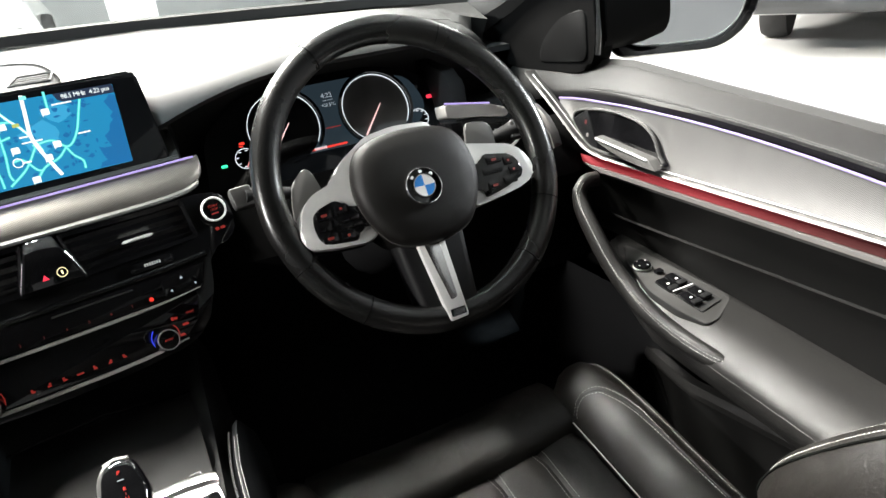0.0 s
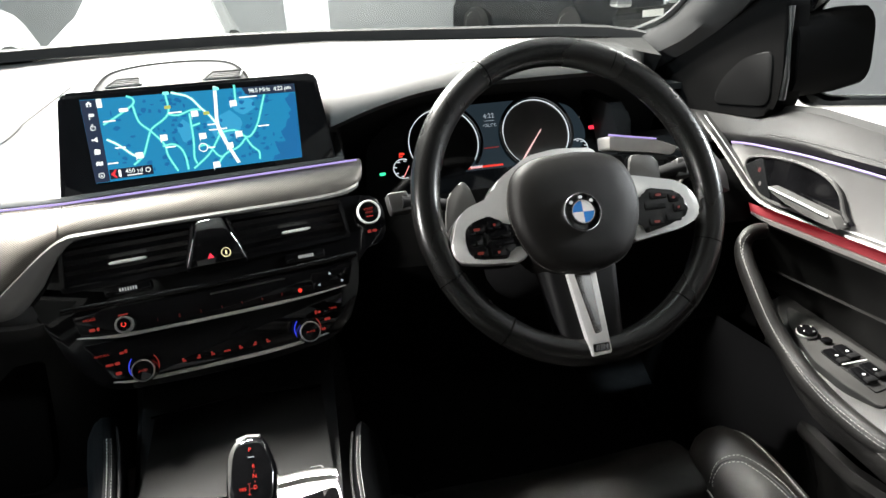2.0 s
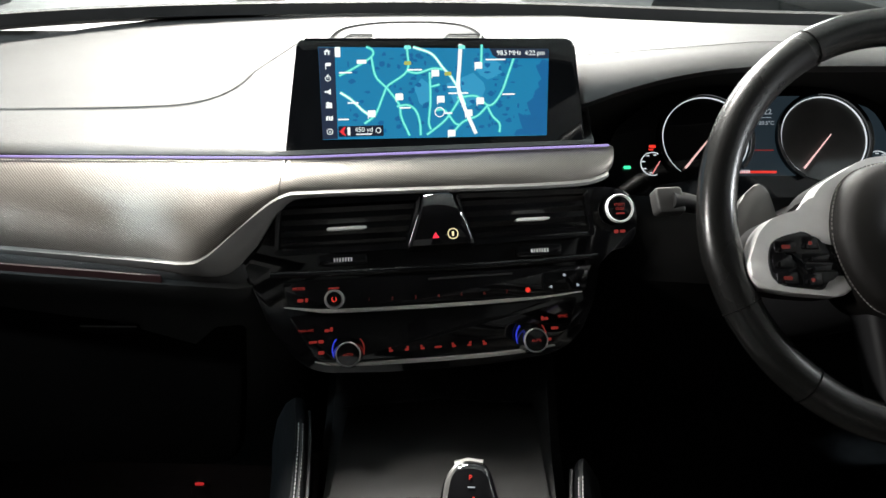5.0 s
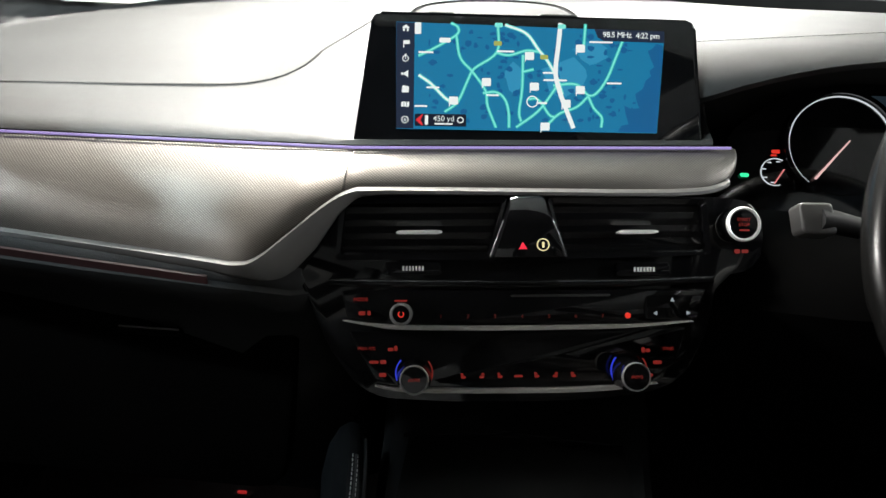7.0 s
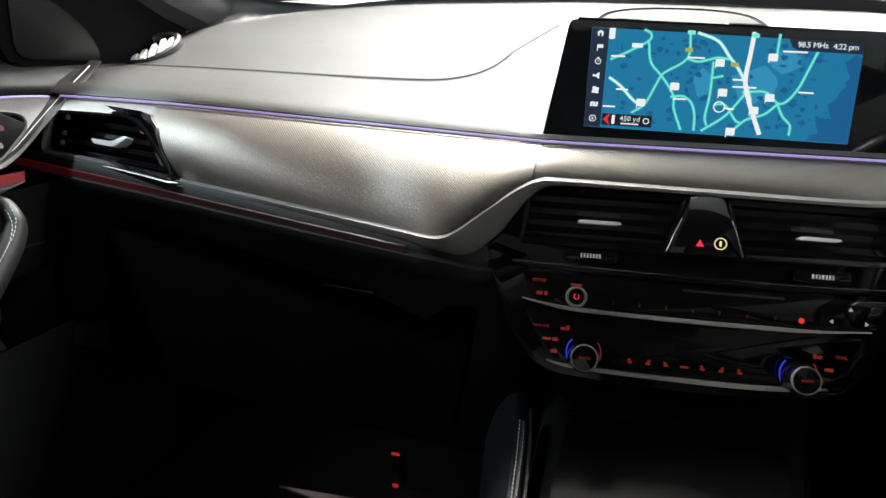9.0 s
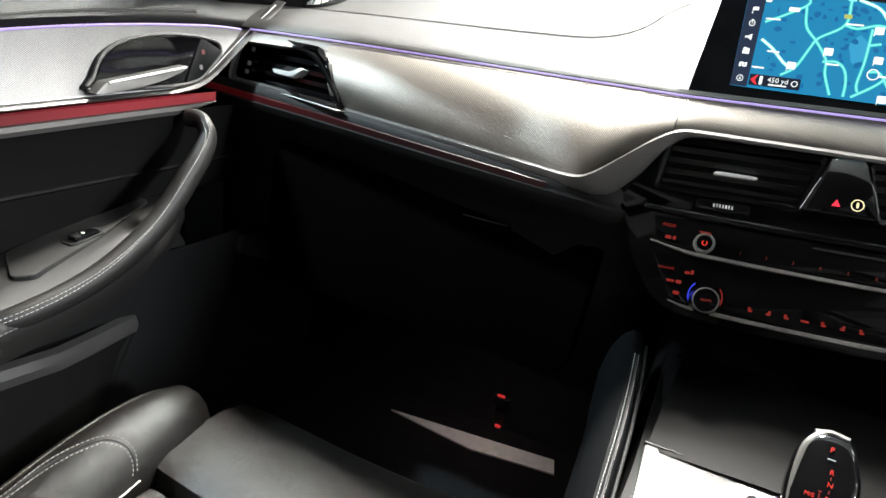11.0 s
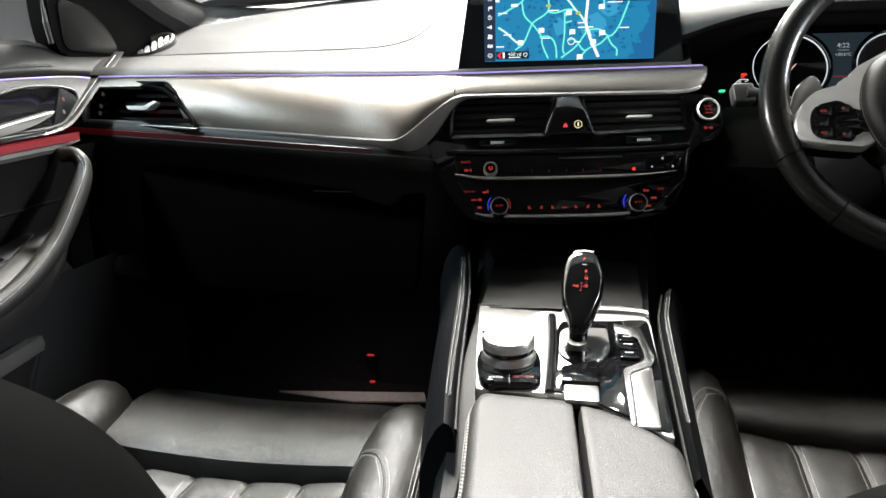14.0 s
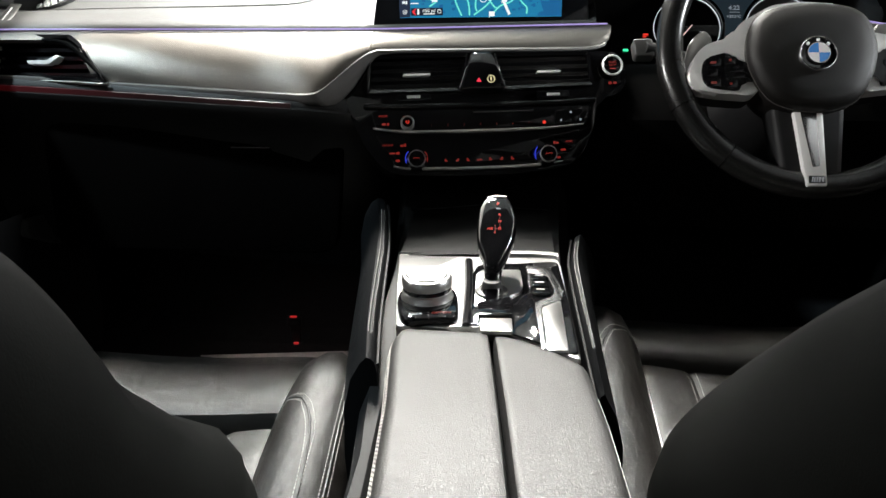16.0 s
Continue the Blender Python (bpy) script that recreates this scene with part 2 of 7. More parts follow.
def fading_guide(name, near, far, axis, a, b, glow_near, glow_far):
    """A side-lit red light guide: bright by its lamp, fading along an axis from a to b."""
    mat = material(name, near, 0.35, spec=0.3)
    nt = mat.node_tree
    bsdf = nt.nodes["Principled BSDF"]
    co, sep = nt.nodes.new("ShaderNodeTexCoord"), nt.nodes.new("ShaderNodeSeparateXYZ")
    nt.links.new(co.outputs["Object"], sep.inputs[0])
    fade = nt.nodes.new("ShaderNodeMapRange")
    fade.interpolation_type = "SMOOTHSTEP"
    fade.inputs[1].default_value, fade.inputs[2].default_value = a, b
    nt.links.new(sep.outputs[axis], fade.inputs[0])
    tint = nt.nodes.new("ShaderNodeMixRGB")
    tint.inputs[1].default_value, tint.inputs[2].default_value = (*near, 1), (*far, 1)
    nt.links.new(fade.outputs[0], tint.inputs[0])
    nt.links.new(tint.outputs[0], bsdf.inputs["Base Color"])
    power = nt.nodes.new("ShaderNodeMapRange")
    power.inputs[3].default_value, power.inputs[4].default_value = glow_near, glow_far
    nt.links.new(fade.outputs[0], power.inputs[0])
    bsdf.inputs["Emission Color"].default_value = (0.8, 0.03, 0.05, 1)
    nt.links.new(power.outputs[0], bsdf.inputs["Emission Strength"])
    return mat


RED_STRIP = fading_guide("red_lit_strip", (0.16, 0.03, 0.035), (0.06, 0.022, 0.022), "Y", -0.14, -0.42, 0.13, 0.02)
RED_UNDER = fading_guide("red_lit_under_strip", (0.06, 0.012, 0.014), (0.022, 0.010, 0.010), "X", -0.74, -0.45, 0.022, 0.002)


def glass_material(name, tint, gloss):
    mat = bpy.data.materials.new(name)
    mat.use_nodes = True
    nt = mat.node_tree
    nt.nodes.clear()
    out = nt.nodes.new("ShaderNodeOutputMaterial")
    mix = nt.nodes.new("ShaderNodeMixShader")
    tr, gl = nt.nodes.new("ShaderNodeBsdfTransparent"), nt.nodes.new("ShaderNodeBsdfGlossy")
    tr.inputs[0].default_value = (*tint, 1)
    gl.inputs["Roughness"].default_value = 0.01
    mix.inputs[0].default_value = gloss
    nt.links.new(tr.outputs[0], mix.inputs[1])
    nt.links.new(gl.outputs[0], mix.inputs[2])
    nt.links.new(mix.outputs[0], out.inputs[0])
    return mat


GLASS = glass_material("window_glass", (0.93, 0.96, 0.95), 0.05)

# ---- mesh helpers ----
from mathutils.bvhtree import BVHTree



def thing(name, at=(0, 0, 0), label="", category="", group="", kind=""):
    ob = new(name)
    ob.empty_display_size = 0.05
    ob.matrix_world = Matrix.Translation(Vector(at))
    return tagged(ob, label, category, group, kind)


def part(name, bm, mat, parent=None, label="", flat=False, angle=40):
    bmesh.ops.recalc_face_normals(bm, faces=bm.faces)
    me = bpy.data.meshes.new(name)
    for f in bm.faces:
        f.smooth = not flat
    if not flat:
        for e in bm.edges:
            if len(e.link_faces) == 2 and e.calc_face_angle(0) > radians(angle):
                e.smooth = False
    bm.to_mesh(me)
    bm.free()
    for m in mat if isinstance(mat, (list, tuple)) else (mat,):
        me.materials.append(m)
    ob = new(name, me)
    if parent:
        ob.parent = parent
        base = Matrix.Identity(4)
        p = parent
        while p:
            base = p.matrix_basis @ base if p.parent is None else p.matrix_parent_inverse @ p.matrix_basis @ base
            p = p.parent
        ob.matrix_parent_inverse = base.inverted()
    if label:
        ob["label"] = label
    return ob


def curve_through(pts, n=8, closed=False):
    """Catmull-Rom curve through points."""
    p = [Vector(q) for q in pts]
    out, k = [], len(p)
    for i in range(k if closed else k - 1):
        a = p[(i - 1) % k] if closed or i else p[0] * 2 - p[1]
        b, c = p[i], p[(i + 1) % k]
        d = p[(i + 2) % k] if closed or i + 2 < k else p[-1] * 2 - p[-2]
        for j in range(n):
            t = j / n
            out.append(0.5 * (2 * b + (c - a) * t + (2 * a - 5 * b + 4 * c - d) * t * t + (3 * b - a - 3 * c + d) * t ** 3))
    if not closed:
        out.append(p[-1].copy())
    return out


def add_loft(bm, rows, close_u=False, close_v=False, caps=False):
    grid = [[bm.verts.new(Vector(q)) for q in r] for r in rows]
    nu, nv = len(grid), len(grid[0])
    for i in range(nu if close_u else nu - 1):
        for j in range(nv if close_v else nv - 1):
            quad = [grid[i][j], grid[(i + 1) % nu][j], grid[(i + 1) % nu][(j + 1) % nv], grid[i][(j + 1) % nv]]
            bm.faces.new(quad)
    if caps:
        for r in (grid[0], grid[-1]):
            bm.faces.new(r)
    return grid


def loft(rows, close_u=False, close_v=False, caps=False):
    bm = bmesh.new()
    add_loft(bm, rows, close_u, close_v, caps)
    return bm


def sheet(rows, thick, down=(0, 0, -1)):
    """A loft with thickness along a direction."""
    d = Vector(down) * thick
    ring = [[*[Vector(q) for q in r], *[Vector(q) + d for q in reversed(r)]] for r in rows]
    return loft(ring, close_v=True, caps=True)


def add_tube(bm, pts, r, n=8, closed=False, caps=True, squash=1.0, up=(0, 0, 1)):
    pts = [Vector(p) for p in pts]
    rows, k = [], len(pts)
    for i, p in enumerate(pts):
        a, b = (pts[i - 1], pts[(i + 1) % k]) if closed else (pts[max(i - 1, 0)], pts[min(i + 1, k - 1)])
        t = (b - a).normalized()
        s = t.cross(Vector(up))
        s = s.normalized() if s.length > 1e-6 else t.orthogonal().normalized()
        w = s.cross(t).normalized()
        rr = r[i] if isinstance(r, (list, tuple)) else r
        rows.append([p + (s * math.cos(q) + w * math.sin(q) * squash) * rr for q in (2 * math.pi * j / n for j in range(n))])
    return add_loft(bm, rows, closed, True, caps and not closed)


def tube(pts, r, n=8, closed=False, caps=True, squash=1.0, up=(0, 0, 1)):
    bm = bmesh.new()
    add_tube(bm, pts, r, n, closed, caps, squash, up)
    return bm


def add_prism(bm, poly, h0, h1, m=WORLD, bevel=0.0, seg=2):
    lo = [bm.verts.new(m @ Vector((u, v, h0))) for u, v in poly]
    hi = [bm.verts.new(m @ Vector((u, v, h1))) for u, v in poly]
    k = len(poly)
    bm.faces.new(lo)
    top = bm.faces.new(hi)
    for i in range(k):
        bm.faces.new((lo[i], lo[(i + 1) % k], hi[(i + 1) % k], hi[i]))
    if bevel:
        bmesh.ops.bevel(bm, geom=list(top.edges), offset=bevel, segments=seg, profile=0.5, affect="EDGES", clamp_overlap=True)


def prism(poly, h0, h1, m=WORLD, bevel=0.0, seg=2):
    bm = bmesh.new()
    add_prism(bm, poly, h0, h1, m, bevel, seg)
    return bm


def rrect(w, h, r, n=4, cx=0.0, cy=0.0):
    out = []
    for qx, qy, a0 in ((1, 1, 0), (-1, 1, 90), (-1, -1, 180), (1, -1, 270)):
        for j in range(n + 1):
            a = radians(a0 + 90 * j / n)
            out.append((cx + qx * (w / 2 - r) + r * math.cos(a), cy + qy * (h / 2 - r) + r * math.sin(a)))
    return out


def rounded(poly, r, n=3):
    """Rounds the corners of a polygon."""
    out, k = [], len(poly)
    for i in range(k):
        p, a, b = Vector(poly[i]), Vector(poly[i - 1]), Vector(poly[(i + 1) % k])
        ra, rb = min(r, (a - p).length * 0.45), min(r, (b - p).length * 0.45)
        s, e = p + (a - p).normalized() * ra, p + (b - p).normalized() * rb
        for j in range(n + 1):
            t = j / n
            q = s * (1 - t) ** 2 + p * 2 * t * (1 - t) + e * t * t
            out.append((q.x, q.y))
    return out


def ring_poly(r, n=40, cx=0.0, cy=0.0, a0=0, a1=360):
    full = a1 - a0 == 360
    return [(cx + r * math.cos(radians(a0 + (a1 - a0) * i / (n if full else n - 1))), cy + r * math.sin(radians(a0 + (a1 - a0) * i / (n if full else n - 1)))) for i in range(n)]


def lathe(profile, m=WORLD, n=32, cx=0.0, cy=0.0):
    """Turns (radius, height) pairs about the local z axis."""
    rows = [[m @ Vector((cx + r * math.cos(a), cy + r * math.sin(a), h)) for a in (2 * math.pi * j / n for j in range(n))] for r, h in profile]
    return loft(rows, close_v=True, caps=True)


def arc_band(r0, r1, a0, a1, h0, h1, m, cx=0.0, cy=0.0, n=16):
    inner, outer = ring_poly(r0, n, cx, cy, a0, a1), ring_poly(r1, n, cx, cy, a0, a1)
    rows = [[m @ Vector((*p, h0)), m @ Vector((*q, h0)), m @ Vector((*q, h1)), m @ Vector((*p, h1))] for p, q in zip(inner, outer)]
    return loft(rows, close_v=True, caps=True)


def writing(text, size, m, u, v, h, mat, parent, name="lettering", label="", spread=1.0):
    cu = bpy.data.curves.new(name, "FONT")
    cu.body, cu.size, cu.align_x, cu.align_y, cu.extrude = text, size, "CENTER", "CENTER", 0.0002
    cu.space_character = spread
    cu.resolution_u = 3
    ob = new(name, cu)
    dg = bpy.context.evaluated_depsgraph_get()
    me = bpy.data.meshes.new_from_object(ob.evaluated_get(dg))
    bpy.data.objects.remove(ob)
    bpy.data.curves.remove(cu)
    me.transform(m @ Matrix.Translation((u, v, h)))
    bm = bmesh.new()
    bm.from_mesh(me)
    bpy.data.meshes.remove(me)
    return part(name, bm, mat, parent, label, flat=True)


def laid_on(path, ob, lift, out_of=(0, -0.2, 1)):
    """The path moved onto the nearest skin of a mesh."""
    tree = BVHTree.FromPolygons([v.co for v in ob.data.vertices], [p.vertices[:] for p in ob.data.polygons])
    out, n = [], len(path)
    fine = [path[i].lerp(path[i + 1], k / 4) for i in range(n - 1) for k in range(4)] + [path[-1]]
    for p in fine:
        q, nn, _, _ = tree.find_nearest(p)
        if nn.dot(Vector(out_of)) < 0:
            nn = -nn
        out.append(q + nn * lift)
    return out


def bars(spots, m, h, mat, parent, name="marking", label=""):
    """Small raised bars: (u, v, width, height) each, one mesh each."""
    for u, v, w, t in spots:
        part(name, prism(rrect(w, t, min(w, t) * 0.3, 2, u, v), h, h + 0.0004, m), mat, parent, label, flat=True)


def stitches(path, mat, parent, length=0.0035, gap=0.0022, r=0.00045, lift=(0, 0, 0), name="stitching", on=None, out_of=(0, -0.2, 1)):
    """A row of short thread stitches along a path, in one mesh; on: the mesh on whose skin they lie."""
    bm = bmesh.new()
    path = [Vector(p) + Vector(lift) for p in path]
    if on:
        path = laid_on(path, on, r * 0.6, out_of)
    seg, s, i = [0.0], 0.0, 0
    for a, b in zip(path, path[1:]):
        seg.append(seg[-1] + (b - a).length)

    def at(d):
        for k in range(len(seg) - 1):
            if seg[k + 1] >= d:
                w = (d - seg[k]) / max(seg[k + 1] - seg[k], 1e-9)
                return path[k].lerp(path[k + 1], w)
        return path[-1]
    while s + length < seg[-1]:
        a, b = at(s), at(s + length)
        add_tube(bm, [a, b], r, 4)
        s += length + gap
    return part(name, bm, mat, parent, "pale contrast stitching", flat=True)

# ---- the showroom outside ----
SLOPE = Matrix.Rotation(radians(3.0), 4, "X")
ground = part("ground", prism(rrect(60, 60, 0.1, 2), -0.12, 0.0, SLOPE), FLOORING, None, flat=True)
tagged(ground, "pale polished concrete showroom floor", "floor", kind="structure")
for i, (x0, y0, x1, y1) in enumerate(((-12, 14, 12, 14.3), (-12.3, -9, -12, 14.3), (12, -9, 12.3, 14.3), (-12, -9.3, 12, -9))):
    w = part("wall_" + ("front", "left", "right", "back")[i], prism([(x0, y0), (x1, y0), (x1, y1), (x0, y1)], 0, 4.2, SLOPE), WALL, None, flat=True)
    tagged(w, "plain pale grey showroom wall", "wall", kind="structure")
hall_ceiling = part("ceiling_showroom", prism(rrect(25, 24, 0.1, 2, 0, 2.5), 4.2, 4.4, SLOPE), WALL, None, flat=True)
tagged(hall_ceiling, "plain pale showroom ceiling", "ceiling", kind="structure")


def parked_car(at, turn, paint, label):
    m = SLOPE @ Matrix.Translation(Vector(at)) @ Matrix.Rotation(radians(turn), 4, "Z")
    car = thing("parked_car", SLOPE @ Vector(at), label, "car")
    prof = [(2.3, 0.35), (2.32, 0.6), (2.15, 0.78), (1.2, 0.95), (0.95, 1.0), (0.2, 1.42), (-0.6, 1.46), (-1.5, 1.2), (-2.1, 1.05), (-2.3, 0.9), (-2.32, 0.5), (-2.25, 0.3)]
    rows = []
    for w, k in ((-0.92, 0.0), (-0.9, 0.5), (-0.75, 1.0), (0, 1.03), (0.75, 1.0), (0.9, 0.5), (0.92, 0.0)):
        rows.append([m @ Vector((w * (1 - 0.22 * max(0, z - 0.95) / 0.5), y, 0.28 + (z - 0.28) * (k if z > 0.3 else 1) if k < 1 else z * (k if z > 0.9 else 1))) for y, z in prof])
    part("body", loft(rows), paint, car)
    for sx in (-1, 1):
        for y in (1.35, -1.4):
            mm = m @ Matrix.Translation((sx * 0.8, y, 0.33)) @ Matrix.Rotation(radians(90) * sx, 4, "Y")
            wheel = part("wheel", lathe([(0.2, -0.1), (0.32, -0.1), (0.335, -0.05), (0.335, 0.06), (0.31, 0.11), (0.24, 0.115)], mm, 36), TYRE, car)
            part("rim", lathe([(0.02, 0.05), (0.1, 0.07), (0.2, 0.08), (0.235, 0.118), (0.24, 0.1)], mm, 30), CHROME, wheel, "silver alloy rim")
    for sx in (-0.62, 0.62):
        part("headlamp", prism(rrect(0.36, 0.13, 0.05, 3, sx, 0.68), 2.18, 2.33, m @ Matrix(((1, 0, 0, 0), (0, 0, 1, 0), (0, 1, 0, 0), (0, 0, 0, 1))), 0.03), CHROME, car, "clear headlamp")
    part("bumper", prism(rrect(1.75, 0.2, 0.06, 3, 0, 0.42), 2.2, 2.38, m @ Matrix(((1, 0, 0, 0), (0, 0, 1, 0), (0, 1, 0, 0), (0, 0, 0, 1))), 0.04), paint, car)
    part("number_plate", prism(rrect(0.5, 0.11, 0.01, 2, 0, 0.5), 2.38, 2.392, m @ Matrix(((1, 0, 0, 0), (0, 0, 1, 0), (0, 1, 0, 0), (0, 0, 0, 1)))), PIPING, car, "white number plate", flat=True)
    return car


# ---- the car's shell ----
bonnet_rows = []
for k in range(13):
    x = -0.8 + 1.6 * k / 12
    e = 1 - (x / 0.8) ** 2
    bonnet_rows.append([(x, 0.72 + 0.12 * e + s * 1.15, 1.035 + 0.055 * e - 0.05 * s - 0.11 * s * s + 0.012 * math.exp(-((abs(x) - 0.55) / 0.06) ** 2)) for s in (i / 10 for i in range(11))])
front_body = thing("car_front", (0, 1.5, 0.0), "pale car bonnet and nose beyond the windscreen", "car body")
part("bonnet", sheet(bonnet_rows, 0.02), PAINT_WHITE, front_body, "pale painted bonnet")
nose = [r[-1] for r in bonnet_rows]
part("nose", loft([[(x, y - 0.02, z - 0.02), (x, y + 0.25, z - 0.12), (x, y + 0.34, 0.5), (x, y + 0.3, 0.2), (x, y + 0.2, 0.0)] for x, y, z in nose]), PAINT_WHITE, front_body, "painted nose panel")
WS_BASE = [(-0.80, 0.30, 1.02), (-0.72, 0.44, 1.065), (-0.5, 0.55, 1.085), (-0.2, 0.60, 1.092), (0.1, 0.60, 1.090), (0.45, 0.55, 1.075), (0.70, 0.44, 1.06), (0.80, 0.30, 1.02)]
WS_TOP = [(-0.60, -0.20, 1.36), (-0.56, -0.18, 1.375), (-0.4, -0.15, 1.395), (-0.15, -0.13, 1.41), (0.1, -0.13, 1.41), (0.38, -0.15, 1.395), (0.55, -0.18, 1.375), (0.60, -0.20, 1.36)]
base_c, top_c = curve_through(WS_BASE, 4), curve_through(WS_TOP, 4)
screen_rows = [[a.lerp(b, s) + Vector((0, 0.06, 0.05)) * math.sin(math.pi * s) for s in (i / 8 for i in range(9))] for a, b in zip(base_c, top_c)]
windscreen = thing("windscreen", (0, 0.6, 1.08), "clear windscreen with a black painted border", "windscreen")
pane = part("pane", sheet(screen_rows, 0.005, (0, -0.5, -0.8)), GLASS, windscreen)
pane.visible_shadow = False
band = [[a + Vector((0, -0.02, -0.006)), a.lerp(b, 0.035) + Vector((0, 0.0, 0.0)), a.lerp(b, 0.035) + Vector((0, 0.006, 0.004)), a + Vector((0, 0.01, -0.01))] for a, b in zip(base_c, top_c)]
part("border", loft(band, close_v=True, caps=True), RUBBER, windscreen, "black border along the bottom edge")

# added sheet closing the gap so windscreen light stays out of the footwell
cowl = part("cowl", sheet([[(x, 0.30, 0.975), (x, 0.5, 0.985), (x, 0.67, 1.0)] for x in (-0.86, -0.4, 0, 0.4, 0.86)], 0.01), RUBBER, windscreen, "black sheet added under the glass to block light behind the dash")
roof_rows = []
for k in range(11):
    y = -0.17 - 2.1 * k / 10
    w = 0.60 - 0.02 * (k / 10)
    roof_rows.append([(w * c, y + (0.04 * (1 - c * c) if k == 0 else 0), 1.36 + 0.06 * (1 - c * c) + 0.03 * math.sin(math.pi * k / 10)) for c in (-1, -0.75, -0.5, -0.25, 0, 0.25, 0.5, 0.75, 1)])
tagged(part("ceiling", sheet(roof_rows, 0.03, (0, 0, 1)), CLOTH), "dark grey cloth headlining", "headlining", kind="structure")
back_wall = part("wall_rear", prism([(-0.8, 0.2), (0.8, 0.2), (0.8, 0.95), (-0.8, 0.95)], 1.95, 2.0, Matrix(((1, 0, 0, 0), (0, 0, -1, 0), (0, 1, 0, 0), (0, 0, 0, 1)))), PLASTIC, None, flat=True)
tagged(back_wall, "plain dark rear bulkhead of the cabin", "bulkhead", kind="structure")

for side, s in (("left", -1), ("right", 1)):
    pil = thing("front_pillar", (s * 0.8, 0.35, 1.0), "dark cloth-covered windscreen pillar", "pillar", "windscreen pillars")
    inner = curve_through([(s * 0.70, 0.47, 1.04), (s * 0.716, 0.44, 1.05), (s * 0.745, 0.38, 1.066), (s * 0.751, 0.30, 1.088), (s * 0.738, 0.18, 1.15), (s * 0.69, 0.0, 1.25), (s * 0.61, -0.18, 1.36)], 5)
    lower = curve_through([(s * 0.775, 0.46, 0.965), (s * 0.765, 0.42, 0.98), (s * 0.767, 0.33, 1.012), (s * 0.772, 0.25, 1.041), (s * 0.762, 0.12, 1.10), (s * 0.725, -0.03, 1.20), (s * 0.66, -0.19, 1.335)], 5)
    rows = [[a, a.lerp(b, 0.3) + Vector((-s * 0.012, -0.012, 0)), a.lerp(b, 0.7) + Vector((-s * 0.014, -0.014, 0)), b, b + Vector((s * 0.06, 0.02, 0.0)), a + Vector((s * 0.05, 0.045, 0.01))] for a, b in zip(inner, lower)]
    part("cover", loft(rows, close_v=True, caps=True), PILLAR, pil)
    part("edge_seal", tube([p + Vector((0, 0.004, 0.003)) for p in inner], 0.006, 6), RUBBER, pil, "black edge seal")
    bpil = thing("centre_pillar", (s * 0.72, -0.85, 0.9), "dark centre pillar between the doors", "pillar", "centre pillars")
    part("cover", loft([[Vector((s * (0.76 - 0.16 * k), -0.80 - 0.1 * k + dy, 0.86 + 0.52 * k)) + Vector((s * dx, 0, 0)) for dx, dy in ((0, 0), (0.04, 0), (0.04, -0.14), (0, -0.14))] for k in (0, 0.5, 1)], close_v=True, caps=True), PILLAR, bpil)
    rear = part("quarter_panel", prism([(-0.9, 0.2), (-2.0, 0.2), (-2.0, 0.9), (-0.9, 0.9)], s * 0.74, s * 0.78, Matrix(((0, 0, 1, 0), (1, 0, 0, 0), (0, 1, 0, 0), (0, 0, 0, 1)))), PLASTIC, None, flat=True)
    tagged(rear, "plain dark lining of the rear cabin side", "side lining", kind="structure")

floor_rows = [[(x, 0.75, 0.62), (x, 0.55, 0.45), (x, 0.36, 0.315), (x, 0.25, 0.295), (x, -0.2, 0.285), (x, -0.9, 0.285), (x, -1.6, 0.30), (x, -2.0, 0.31)] for x in (-0.8, -0.4, 0, 0.4, 0.8)]
floor = tagged(part("floor", sheet(floor_rows, 0.03), CARPET), "black cabin carpet", "carpet", kind="structure")
firewall = part("wall_firewall", prism([(-0.84, 0.28), (0.84, 0.28), (0.84, 1.02), (-0.84, 1.02)], -0.66, -0.63, Matrix(((1, 0, 0, 0), (0, 0, -1, 0), (0, 1, 0, 0), (0, 0, 0, 1)))), CARPET, None, flat=True)
tagged(firewall, "black carpeted bulkhead behind the footwells", "bulkhead", kind="structure")
for side, s in (("left", -1), ("right", 1)):
    # near-black instead of carpet: footwell shade as colour, hiding the left lamp's patch
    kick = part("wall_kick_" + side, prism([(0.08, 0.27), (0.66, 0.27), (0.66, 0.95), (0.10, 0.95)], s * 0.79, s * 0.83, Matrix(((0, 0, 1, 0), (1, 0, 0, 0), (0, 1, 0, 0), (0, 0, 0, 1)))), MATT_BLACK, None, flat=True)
    tagged(kick, "side of the footwell, its shade put into a near-black colour", "kick panel", kind="structure")
    sill = part("sill_" + side, prism([(-2.0, 0.24), (0.66, 0.24), (0.66, 0.34), (-2.0, 0.34)], s * 0.74, s * 0.86, Matrix(((0, 0, 1, 0), (1, 0, 0, 0), (0, 1, 0, 0), (0, 0, 0, 1)))), PLASTIC, None, flat=True)
    tagged(sill, "black plastic door sill", "sill", kind="structure")
paper = part("paper_mat", prism([(-0.565, 0.225), (-0.272, 0.262), (-0.260, 0.228), (-0.40, 0.206)], 0.306, 0.309), PIPING, None, flat=True)
tagged(paper, "pale paper sheet lying on the passenger floor mat", "paper mat")
mat_bm = prism(rounded([(-0.62, 0.02), (-0.20, 0.02), (-0.20, 0.33), (-0.60, 0.34)], 0.04), 0.296, 0.304, WORLD, 0.003)
tagged(part("floor_mat", mat_bm, CARPET), "black carpet mat in the passenger footwell", "floor mat")

# ---- dashboard ----
dash = thing("dashboard", (0, 0.3, 0.9), "black stitched dashboard with a woven aluminium trim band", "dashboard")
